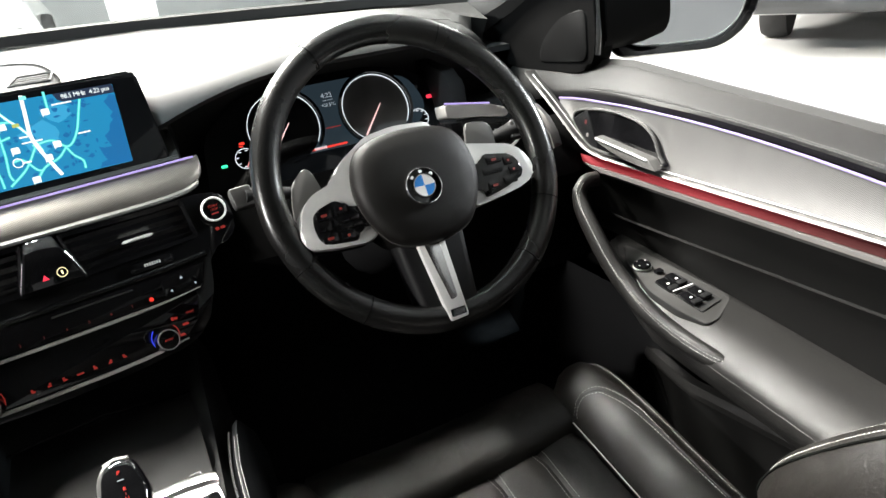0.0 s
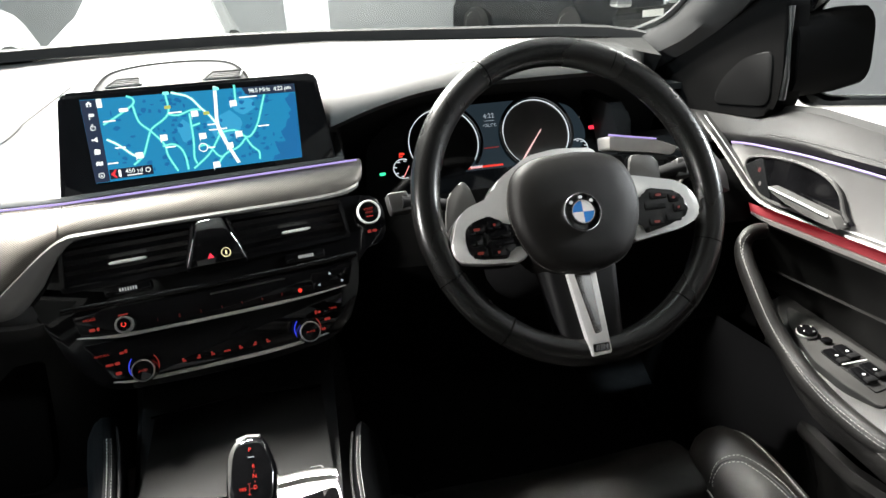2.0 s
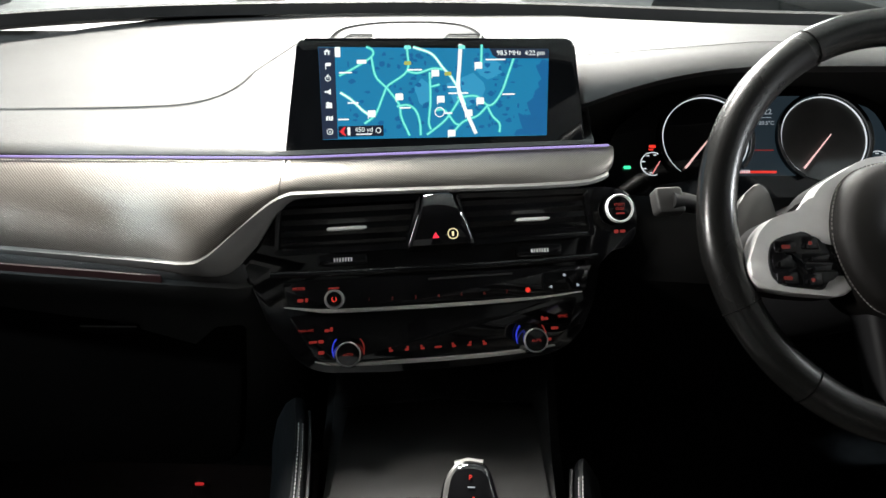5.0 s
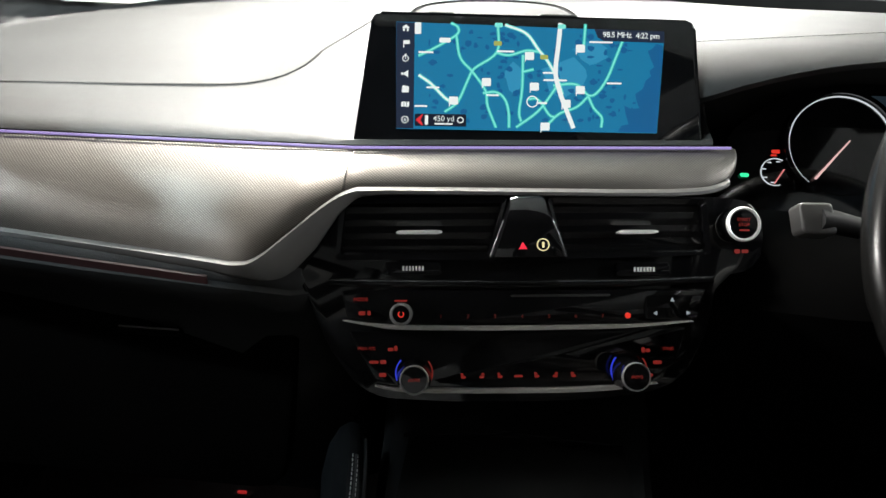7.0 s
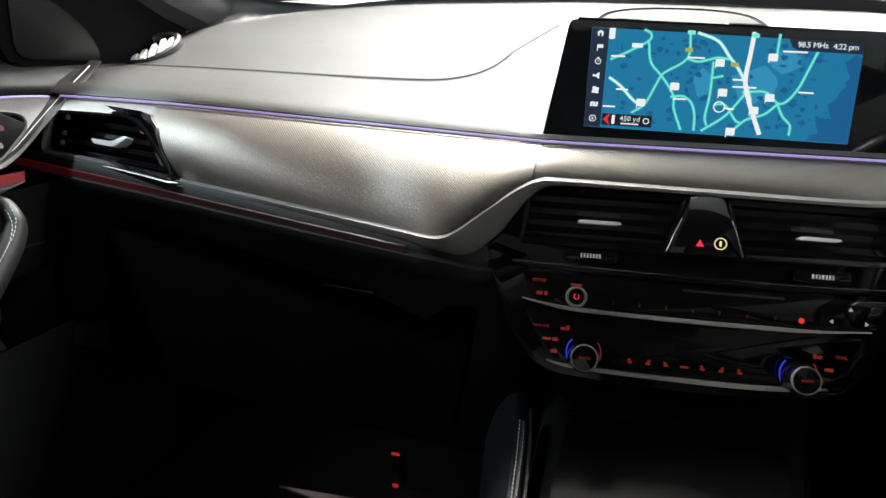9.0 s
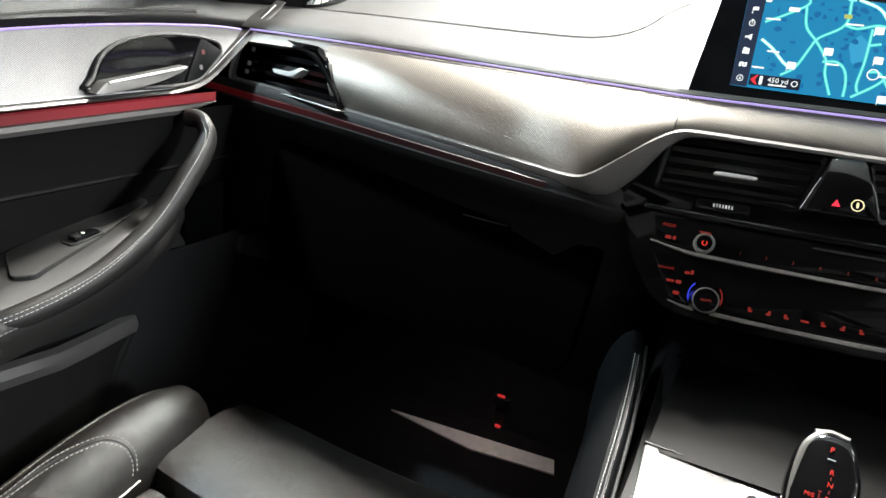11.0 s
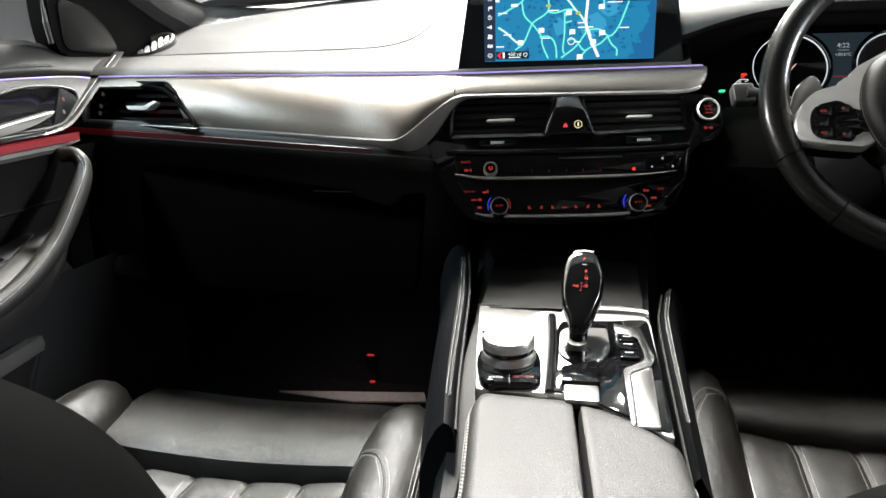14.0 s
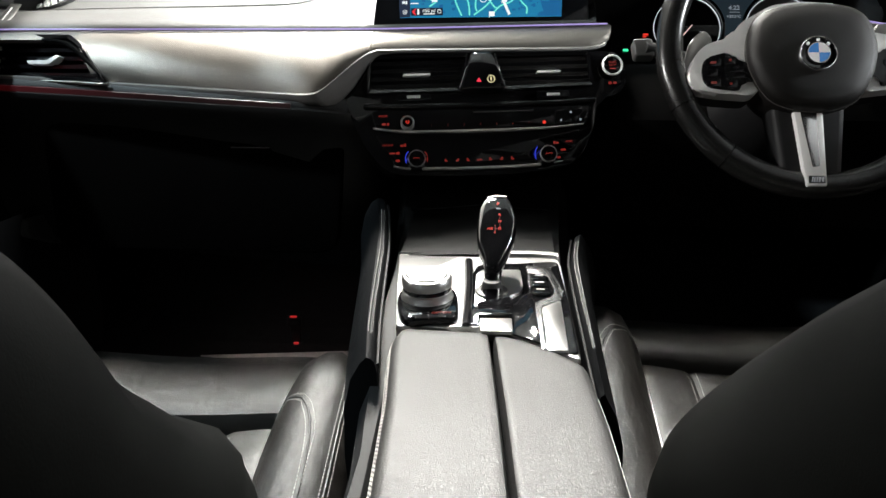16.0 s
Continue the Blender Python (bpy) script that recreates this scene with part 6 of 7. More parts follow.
# gear selector
sel = thing("gear_selector", DECK @ Vector((0.0187, -0.1975, 0)), "gloss black gear selector with red lit letters", "gear selector")
SEL = facing((0.0195, -0.276, 0.643), -3, 50)
head = [(-0.0108, 0.1363), (-0.001, 0.139), (0.0113, 0.1377), (0.0167, 0.131), (0.0248, 0.1044), (0.0227, 0.0778), (0.0154, 0.0552), (0.0060, 0.0313), (-0.0085, 0.030), (-0.0116, 0.0473), (-0.0189, 0.0645), (-0.0224, 0.0911), (-0.021, 0.1177), (-0.0157, 0.131)]
hp = [Vector((*q, 0)) for q in rounded(head, 0.006, 4)]
cx, cy = 0.0, 0.088
rows = []
for s, h in ((0.55, -0.018), (0.85, -0.014), (1.0, -0.003), (1.0, 0.004), (0.96, 0.0095), (0.88, 0.0125), (0.80, 0.0138), (0.4, 0.0145), (0.02, 0.0148)):
    rows.append([SEL @ Vector((cx + (p.x - cx) * s, cy + (p.y - cy) * s, h)) for p in hp])
hd = part("grip", loft(rows, close_v=True, caps=True), GLOSS, sel, "gloss black grip")
ribbon = curve_through([(-0.004, 0.1345, 0.0102), (-0.0105, 0.1305, 0.0118), (-0.0158, 0.118, 0.0125), (-0.0172, 0.092, 0.0125), (-0.0160, 0.072, 0.0122), (-0.0120, 0.0625, 0.0120), (-0.0062, 0.0545, 0.0118), (-0.0040, 0.038, 0.0105)], 5)
part("grip_edge", tube([SEL @ p for p in ribbon], [0.0013 + 0.0012 * math.sin(math.pi * min(1, i / 20)) for i in range(len(ribbon))], 8, squash=0.7), PADDLE_GREY, hd, "satin metal edge of the grip")
part("grip_cap", tube([SEL @ Vector(q) for q in ((-0.0110, 0.1335, 0.0085), (-0.001, 0.1365, 0.0085), (0.0105, 0.1350, 0.0085))], 0.0030, 8), PADDLE_GREY, hd, "bright metal top of the grip")
part("stem", loft([[SEL @ Vector((r * math.cos(a), v, r * 0.8 * math.sin(a) - 0.002)) for a in (2 * math.pi * j / 16 for j in range(16))] for r, v in ((0.0125, -0.008), (0.0115, 0.01), (0.0095, 0.03), (0.0105, 0.045))], close_v=True, caps=True), GLOSS, sel)
for tx, u, v, sz in (("P", 0.0013, 0.1225, 0.0052), ("R", 0.0043, 0.1065, 0.0050), ("N", 0.0050, 0.0975, 0.0050), ("D", 0.0054, 0.0872, 0.0050), ("M/S", -0.0058, 0.0868, 0.0042), ("+", 0.0, 0.0815, 0.0042)):
    writing(tx, sz, SEL, u, v, 0.0149, RED_GLOW, hd, "gear_lettering", "red lit letter")
bars([(0.0046, 0.102, 0.0006, 0.0024), (0.0052, 0.0925, 0.0006, 0.0024), (0.0, 0.0868, 0.0006, 0.0066), (0.0018, 0.0868, 0.0024, 0.0006), (0.0, 0.0912, 0.0026, 0.0006)], SEL, 0.0148, RED_DIM, hd, "gear_mark")
bars([(0.0022, 0.1155, 0.0055, 0.0008)], SEL, 0.0147, DIM_WHITE, hd, "gear_mark")

# armrest
arm = part("armrest", prism(rounded([(-0.08, -0.355), (0.0, -0.345), (0.085, -0.38), (0.108, -0.42), (0.112, -0.80), (-0.058, -0.80)], 0.03), 0.50, 0.616, WORLD), MATT_BLACK, cons, "black armrest box with a split leather lid")


def between(table, y):
    for (y0, a), (y1, c) in zip(table, table[1:]):
        if y <= y0 and y >= y1:
            return a + (c - a) * (y - y0) / (y1 - y0)
    return table[-1][1] if y < table[-1][0] else table[0][1]


OUTER_L = [(-0.33, -0.076), (-0.37, -0.082), (-0.48, -0.070), (-0.61, -0.061), (-0.80, -0.053)]
GAP_L = [(-0.34, 0.0178), (-0.37, 0.0200), (-0.485, 0.0283), (-0.61, 0.0360), (-0.80, 0.0465)]
GAP_R = [(-0.34, 0.0212), (-0.37, 0.0232), (-0.485, 0.0315), (-0.61, 0.0392), (-0.80, 0.0497)]
OUTER_R = [(-0.34, 0.111), (-0.42, 0.113), (-0.50, 0.118), (-0.61, 0.120), (-0.80, 0.121)]
for left, lo, hi, front in ((True, OUTER_L, GAP_L, lambda s: -0.335 - 0.010 * max(0, 0.15 - s) / 0.15 - 0.006 * s), (False, GAP_R, OUTER_R, lambda s: -0.347 + 0.002 * math.sin(s * 3) - 0.072 * s ** 1.6)):
    rows = []
    for i in range(31):
        t = (i / 30) ** 1.5
        row = []
        for k in range(21):
            s = 0.5 - 0.5 * math.cos(math.pi * k / 20)
            y = front(s) + (-0.80 - front(s)) * t
            x = between(lo, y) + (between(hi, y) - between(lo, y)) * s
            wide = between(hi, y) - between(lo, y)
            d_out = min(s * wide if left else (1 - s) * wide, front(s) - y)
            d_gap = (1 - s) * wide if left else s * wide
            z = 0.641 - 0.020 * max(0, 1 - d_out / 0.012) ** 2.4 - 0.002 * max(0, 1 - d_out / 0.03) ** 2 - 0.010 * max(0, 1 - d_gap / 0.0035) ** 2.2
            row.append(Vector((x, y, z)))
        skirt0, skirt1 = row[0] - Vector((0, 0, 0.03)), row[-1] - Vector((0, 0, 0.03))
        rows.append([skirt0] + row + [skirt1])
    rows.insert(0, [p - Vector((0, 0, 0.03)) if 0 < q < len(rows[0]) - 1 else p.copy() for q, p in enumerate(rows[0])])
    lid = part("lid", loft(rows, caps=False), LEATHER_ARM, arm, "grained leather lid half")
    edge = [r[1] for r in rows[3:]] if left else [r[-2] for r in rows[8:]]
    e = -1 if left else 1
    for o in (0.002, 0.0085, 0.0115):
        stitches([p + Vector((-e * o * 0.75, 0, o * 0.9)) for p in edge], THREAD, arm, 0.0032, 0.002, 0.0005, on=lid)

# ---- seats ----


def front_seat(cx, dy, dz, side, label, spine, nose=1.0, wing=0.210, outer_fwd=0.0):
    """side: -1 where the centre console lies to the left of the seat, +1 where it lies to its right."""
    seat = thing("front_seat", (cx, -0.5 + dy, 0.3 + dz), label, "seat", "front seats")
    o = Vector((cx, dy, dz))

    def sag(y):
        """The seat slopes down towards its back."""
        t = max(0, -0.27 - y)
        return 0.23 * min(t, 0.3)

    def pull(y):
        return y if y < -0.33 else -0.33 + (y + 0.33) * nose
    xs = [-0.169, -0.104, -0.035, 0.037, 0.107, 0.169]
    for a, b in zip(xs, xs[1:]):
        rows = []
        for k in range(15):
            y = -0.272 - 0.55 * k / 14
            z = 0.464 - sag(y) - (0.012 if k == 0 else 0)
            row = [o + Vector((a, y, z - 0.06))]
            for j in range(9):
                t = j / 8
                crown = 0.0042 * (1 - abs(2 * t - 1) ** 5)
                row.append(o + Vector((a + (b - a) * t, y, z + crown + 0.014 * ((a + (b - a) * t) / 0.169) ** 2)))
            row.append(o + Vector((b, y, z - 0.06)))
            rows.append(row)
        panel = part("cushion_panel", loft(rows, caps=True), LEATHER, seat, "fluted black leather seat panel")
        for x, d in ((a, 0.005), (b, -0.005)):
            if abs(x) < 0.15:
                stitches([o + Vector((x + d, -0.285 - 0.5 * k / 30, 0.468 - sag(-0.285 - 0.5 * k / 30) + 0.014 * (x / 0.169) ** 2)) for k in range(31)], THREAD, seat, 0.003, 0.002, 0.00042, on=panel)
    for s in (-1, 1):
        part("piping", tube([o + Vector((s * 0.1715, -0.282 - 0.24 * k / 20, 0.4845 - sag(-0.282 - 0.24 * k / 20))) for k in range(21)], 0.0011, 6), PIPING, seat, "pale contrast piping")
    # thigh support
    prof = [(-0.266, 0.40), (-0.268, 0.462), (-0.262, 0.476), (-0.245, 0.484), (-0.20, 0.489), (-0.15, 0.487), (-0.11, 0.478), (-0.085, 0.458), (-0.078, 0.42), (-0.085, 0.36)]
    rows = []
    for k in range(15):
        x = -0.185 + 0.37 * k / 14
        e = 1 - abs(x / 0.185) ** 6 * 0.06
        rows.append([o + Vector((x, pull(-0.17 + (y + 0.17) * e), 0.40 + (z - 0.40) * e + 0.012 * (x / 0.19) ** 2)) for y, z in prof])
    part("thigh_support", loft(rows, caps=True), LEATHER, seat, "separate black leather thigh support")
    part("seat_base", prism(rounded([(cx - 0.2, dy - 0.8), (cx + 0.2, dy - 0.8), (cx + 0.2, dy - 0.16), (cx - 0.2, dy - 0.16)], 0.04), 0.295, 0.41 + dz, WORLD), PLASTIC, seat, "black seat base")
    # side bolsters
    for s in (-1, 1):
        inner = s == side
        rows = []
        for y, w, top, bot in ((-0.150, 0.012, 0.485, 0.44), (-0.158, 0.030, 0.512, 0.40), (-0.18, 0.044, 0.527, 0.37), (-0.23, 0.052, 0.532, 0.36), (-0.32, 0.056, 0.53, 0.35), (-0.45, 0.058, 0.525, 0.34), (-0.62, 0.058, 0.52, 0.34), (-0.80, 0.055, 0.50, 0.34)):
            xc = 0.222 + 0.006 * min(1, (-y - 0.15) / 0.25)
            row = []
            for q in ((-0.95, bot), (-1.0, 0.44 if top > 0.5 else 0.45), (-0.92, top - 0.034), (-0.66, top - 0.011), (-0.25, top - 0.001), (0.2, top), (0.6, top - 0.012), (0.88, top - 0.035), (1.0, top - 0.08), (1.0, bot)):
                row.append(o + Vector((s * (xc + w * q[0]), pull(y), min(q[1], top) - sag(y))))
            rows.append(row)
        fine = [curve_through([r[j] for r in rows], 4) for j in range(len(rows[0]))]
        bol = part("bolster", loft([[col[i] for col in fine] for i in range(len(fine[0]))], caps=True), LEATHER, seat, "padded black leather side bolster")
        # piped seam along the outer crest and the U-shaped seam on its inner face
        crest = [r[6] for r in rows[1:]]
        c = curve_through(crest, 6)
        part("seam", tube(laid_on(c, bol, 0.0), 0.0016, 6), LEATHER, bol)
        for d in (0.006, -0.005):
            stitches([p + Vector((s * d, 0, 0.0012 - (d > 0) * 0.003)) for p in c], THREAD, seat, 0.003, 0.002, 0.0005, on=bol)
        u = [o + Vector((s * p[0], p[1], p[2])) for p in ((0.173, -0.285, 0.489), (0.186, -0.279, 0.505), (0.203, -0.285, 0.522), (0.220, -0.308, 0.530), (0.233, -0.355, 0.524), (0.239, -0.45, 0.503), (0.241, -0.62, 0.465))]
        c = curve_through(u, 8)
        part("seam", tube(laid_on(c, bol, 0.0), 0.0014, 6), RUBBER, bol)
        for d in (-0.0045, 0.0045):
            stitches([p + Vector((s * d, d * 0.8, 0.0022)) for p in c], THREAD, seat, 0.003, 0.002, 0.0005, on=bol)
    # backrest: the spine gives the front edge of the bolsters
    c = curve_through([(0, y, z) for y, z in spine], 5)
    rows = []
    for p in c:
        rows.append([Vector((cx + 0.225 * q, p.y + d, p.z - 0.2 * d)) for q, d in ((-1, -0.15), (-1, -0.08), (-0.75, -0.085), (-0.4, -0.10), (0, -0.105), (0.4, -0.10), (0.75, -0.085), (1, -0.08), (1, -0.15), (0.6, -0.19), (-0.6, -0.19))])
    part("backrest", loft(rows, close_v=True, caps=True), LEATHER, seat, "black leather backrest")
    for s in (-1, 1):
        rows = []
        k = len(c)
        for i, p in enumerate(c):
            f = i / (k - 1)
            e = min(1, 0.25 + 4 * f) * min(1, 0.3 + 5 * (1 - f))
            row = []
            for j in range(16):
                a = 2 * math.pi * j / 16
                row.append(Vector((cx + s * ((wing if s == side else 0.205) + 0.056 * e * math.cos(a)), p.y - 0.075 + (outer_fwd if s != side else 0.0) + 0.075 * e * math.sin(a), p.z + 0.02 * math.sin(a))))
            rows.append(row)
        # only the lit outer bolster keeps plain leather; the others get the shaded copy
        bb = part("back_bolster", loft(rows, close_v=True, caps=True), LEATHER if outer_fwd and s != side else LEATHER_SHADED, seat, "dark padded backrest bolster")
        part("seam", tube([r[5] for r in rows], 0.0016, 6), LEATHER_SHADED, bb)
        if outer_fwd and s != side:
            for j in (3, 4):
                stitches([r[j].lerp(r[j + 1], 0.5) for r in rows], THREAD, seat, 0.003, 0.002, 0.0005, on=bb, out_of=(0, 1, 0.3))
    return seat


front_seat(-0.408, 0.0, 0.0, 1, "black fluted leather passenger seat with pale stitching", [(-0.55, 0.57), (-0.605, 0.653), (-0.668, 0.71), (-0.708, 0.738), (-0.736, 0.765), (-0.760, 0.79), (-0.778, 0.822), (-0.799, 0.85), (-0.825, 0.875), (-0.86, 0.91), (-0.912, 0.985), (-0.95, 1.08), (-0.97, 1.16)], wing=0.270)
front_seat(0.388, 0.15, 0.03, -1, "black fluted leather driver's seat with pale stitching", [(-0.47, 0.50), (-0.483, 0.55), (-0.50, 0.615), (-0.57, 0.694), (-0.675, 0.785), (-0.75, 0.845), (-0.82, 0.925), (-0.87, 1.03), (-0.90, 1.12)], 0.72, wing=0.196, outer_fwd=0.07)

# ---- doors ----


def front_door(s, dy, dz, label, switches):
    """s: +1 for the driver's side. Worked out for the driver's side, then mirrored."""
    door = thing("door_" + ("1" if s < 0 else "2"), (s * 0.78, -0.3 + dy, 0.4 + dz), label, "car door", "front doors")

    def P(x, y, z):
        return Vector((s * x, y + dy, z + dz))
    ys = [0.30 - 1.20 * k / 24 for k in range(25)]

    def belt(y):
        if y > 0.03:
            f = min(1, (y - 0.03) / 0.05)
            return 0.9525 - 0.012 * f * f * (3 - 2 * f)
        return 0.956 - 0.118 * min(0.55, 0.06 - y)

    def amb(y):
        t = max(0, -0.02 - y)
        return 0.904 - 0.20 * t * t - 0.01 * t - 0.6 * max(0, y - 0.04) ** 2

    def base(y):
        return 0.828 - 0.018 * max(0, -y)

    def front(y):
        """Lower edge of the trim: the moulding, then the blade that climbs towards the windscreen."""
        table = ((0.25, 0.975), (0.20, 0.948), (0.17, 0.926), (0.124, 0.895), (0.094, 0.873), (0.062, 0.849), (0.045, 0.8385), (0.025, 0.832), (0.0, 0.8285))
        for (a, za), (b, zb) in zip(table, table[1:]):
            if b <= y <= a:
                return zb + (za - zb) * (y - b) / (a - b)
        return base(y)

    def rest(y):
        """Height of the armrest where it meets the door."""
        return 0.675 + 0.13 * (max(y, -0.45) + 0.069) - 0.05 * max(0, -0.45 - y)
    # upper pad
    part("upper_pad", loft([[P(0.800, y, belt(y) - 0.02), P(0.798, y, belt(y)), P(0.785, y, belt(y) + 0.003), P(0.772, y, belt(y) - 0.006), P(0.758, y, belt(y) - min(0.025, 0.5 * (belt(y) - amb(y)))), P(0.752, y, 0.35 * belt(y) + 0.65 * amb(y)), P(0.750, y, amb(y) + 0.010), P(0.752, y, amb(y) + 0.002), P(0.77, y, amb(y))] for y in ys], caps=False), DOOR_PAD, door, "black stitched upper door pad")
    up_pad = door.children[-1]
    for d in (0.0, 0.006):
        stitches([P(0.752, y, amb(y) + 0.016 + d) for y in ys if y < 0.05], THREAD_BLACK, door, 0.004, 0.0015, 0.0005, on=up_pad, out_of=(-s, 0, 0.3))
    part("pad_seam", tube(laid_on([P(0.752, y, amb(y) + 0.019) for y in ys if y < 0.05], up_pad, 0.0, (-s, 0, 0.3)), 0.0012, 6), RUBBER, door)
    part("window_seal", loft([[P(0.80, y, belt(y)), P(0.797, y, belt(y) + 0.009), P(0.79, y, belt(y) + 0.010), P(0.786, y, belt(y) + 0.002)] for y in ys]), RUBBER, door, "black window seal")
    # aluminium panel
    rows = []
    ts = [0.122 - 0.01 * k for k in range(16)] + [-0.04 - 0.86 * k / 18 for k in range(19)]
    for y in ts:
        hi, lo = amb(y), min(front(y), amb(y) - 0.001)
        w = min(1, (hi - lo) / 0.05)
        rows.append([P(0.748 + (0.002 * math.sin(math.pi * t) - 0.006 * t) * w, y, hi + (lo - hi) * t) for t in (0, 0.12, 0.25, 0.4, 0.55, 0.7, 0.85, 0.95, 1.0)])
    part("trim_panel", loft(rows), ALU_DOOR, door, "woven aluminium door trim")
    part("light_guide", tube([P(0.7475, y, amb(y) + 0.001) for y in ts], 0.0016, 6), VIOLET_GLOW, door, "thin pale violet light line")
    bl = [0.189 - 0.0115 * k for k in range(19)] + [-0.03 - 0.87 * k / 18 for k in range(19)]
    rows = []
    for y in bl:
        z, g = front(y), min(1, 0.3 + max(0, (0.189 - y) / 0.05)) * (0.0026 + 0.0022 * min(1, max(0, (y + 0.02) / 0.06)))
        rows.append([P(0.746, y + g * 0.6, z + g), P(0.730, y + g * 0.4, z + g * 0.7), P(0.7275, y, z - g * 0.2), P(0.730, y - g * 0.4, z - g * 0.9), P(0.746, y - g * 0.4, z - g)])
    part("trim_moulding", loft(rows, close_v=True, caps=True), DARK_CHROME, door, "satin metal moulding that sweeps up at the front")
    part("bright_edge", tube([P(0.7385, y + 0.0025, front(y) + 0.0036) for y in bl[1:]], 0.0009, 6), SILVER, door, "thin bright upper edge of the moulding")
    yy = [0.066 - 0.966 * k / 28 for k in range(29)]
    part("red_strip", loft([[P(0.737, y, base(y) - 0.005), P(0.738 - 0.0055 * w, y, base(y) - 0.0065), P(0.738 - 0.0045 * w, y, base(y) - 0.0165), P(0.739, y, base(y) - 0.0175)] for y in yy for w in [min(1, max(0, (0.066 - y) / 0.045))]], close_v=True, caps=True), RED_STRIP, door, "red lit strip under the moulding, fading backwards")
    yy = [0.068 - 0.968 * k / 30 for k in range(31)]
    part("strip_lip", loft([[P(0.738, y, base(y) - 0.017), P(0.738 - 0.007 * w, y, base(y) - 0.018), P(0.738 - 0.008 * w, y, base(y) - 0.018 - 0.005 * w), P(0.738 - 0.003 * w, y, base(y) - 0.018 - 0.011 * w)] for y in yy for w in [min(1, max(0, (0.068 - y) / 0.06))]], close_v=True, caps=True), LIP_GREY, door, "grey lip under the red strip")
    # dark recess, handle lever and lock buttons
    REC = Matrix(((0, s * 0.2, -s, s * (0.7428 - 0.2 * 0.862)), (1, 0, 0, dy), (0, 1, 0, dz), (0, 0, 0, 1)))
    rec = [(0.0, 0.834), (0.036, 0.839), (0.060, 0.853), (0.082, 0.871), (0.076, 0.886), (0.035, 0.893), (-0.015, 0.894), (-0.065, 0.887), (-0.095, 0.872), (-0.112, 0.849), (-0.119, 0.836), (-0.06, 0.834)]
    shell = part("handle_recess", loft([[REC @ Vector((cx + (p.x - cx) * k, cy + (p.y - cy) * k, h)) for p in curve_through([(*q, 0) for q in rec], 5, True)] for cx, cy in ((-0.02, 0.862),) for k, h in ((1.03, -0.003), (1.01, 0.002), (0.97, 0.002), (0.92, 0.0008), (0.9, 0.0006), (0.02, 0.0006))], close_v=True, caps=True), GLOSS, door, "dark glossy handle recess")
    part("recess_rim", tube([REC @ Vector((-0.02 + (p.x + 0.02) * 0.985, 0.862 + (p.y - 0.862) * 0.985, 0.0015)) for p in curve_through([(*q, 0) for q in rec], 5, True)], 0.0024, 6, closed=True), PLATE, shell)
    part("lever_edge", tube([REC @ Vector((u, v, 0.0165)) for u, v in ((0.006, 0.8575), (-0.02, 0.8545), (-0.06, 0.8500), (-0.103, 0.8450))], 0.0016, 6), SILVER, shell, "bright upper edge of the lever")
    lever = [(0.012, 0.859), (-0.02, 0.8552), (-0.06, 0.8505), (-0.106, 0.8455), (-0.122, 0.8335), (-0.09, 0.8350), (-0.06, 0.8385), (-0.03, 0.844), (0.0, 0.852)]
    part("handle", prism(rounded(lever, 0.003), -0.004, 0.016, REC, 0.004, 3), PADDLE_GREY, door, "satin grey door lever")
    part("lock_panel", prism(rounded([(0.014, 0.838), (0.046, 0.843), (0.084, 0.873), (0.050, 0.891)], 0.004), 0.0, 0.003, REC, 0.001), RAIL_SKIN, door)
    for v, c in ((0.873, RED_FAINT), (0.855, THREAD_DARK)):
        bars([(0.040 + (v - 0.85) * 0.4, v, 0.005, 0.006)], REC, 0.0032, c, door, "lock_mark")
    # middle panel and armrest
    part("middle_panel", loft([[P(0.736, y, base(y) - 0.024), P(0.744, y, base(y) - 0.04), P(0.756, y, 0.76), P(0.764, y, 0.731), P(0.7655, y, 0.7255), P(0.7635, y, 0.7225), P(0.769, y, 0.719), P(0.778, y, 0.69), P(0.787, y, min(0.68, rest(y) - 0.01))] for y in ys]), DOOR_SKIN, door, "black stitched door middle panel")
    mid = bpy.data.objects[door.children[-1].name]
    for d in (0.0035, -0.0045):
        stitches([P(0.762, y, 0.7245 + d) for y in ys if y < 0.02], THREAD, door, 0.003, 0.002, 0.00042, on=mid, out_of=(-s, 0, 0.3))
    rows = []
    for k, y in enumerate([0.02 - 0.92 * i / 22 for i in range(23)]):
        f = min(1, max(0, (0.02 - y) / 0.22))
        xe = 0.750 - 0.070 * min(1, max(0, (0.02 - y) / 0.16)) ** 0.7
        z = rest(y)
        zi = z - 0.014 * f
        rows.append([P(0.800, y, z - 0.006), P(0.786, y, z - 0.001), P(0.77, y, z + 0.001), P(max(0.735, xe + 0.016), y, z), P(max(0.71, xe + 0.013), y, z - 0.003), P(xe + 0.010, y, zi - 0.002), P(xe + 0.003, y, zi - 0.007), P(xe, y, zi - 0.014), P(xe, y, zi - 0.03), P(xe + 0.012, y, zi - 0.055), P(0.75, y, zi - 0.07)])
    arm_rest = part("armrest", loft(rows, caps=True), DOOR_ARM, door, "black leather door armrest")
    stitches([r[7] - Vector((0, 0, 0.002)) for r in rows[6:]], THREAD_DARK, door, 0.003, 0.002, 0.0005, on=arm_rest)
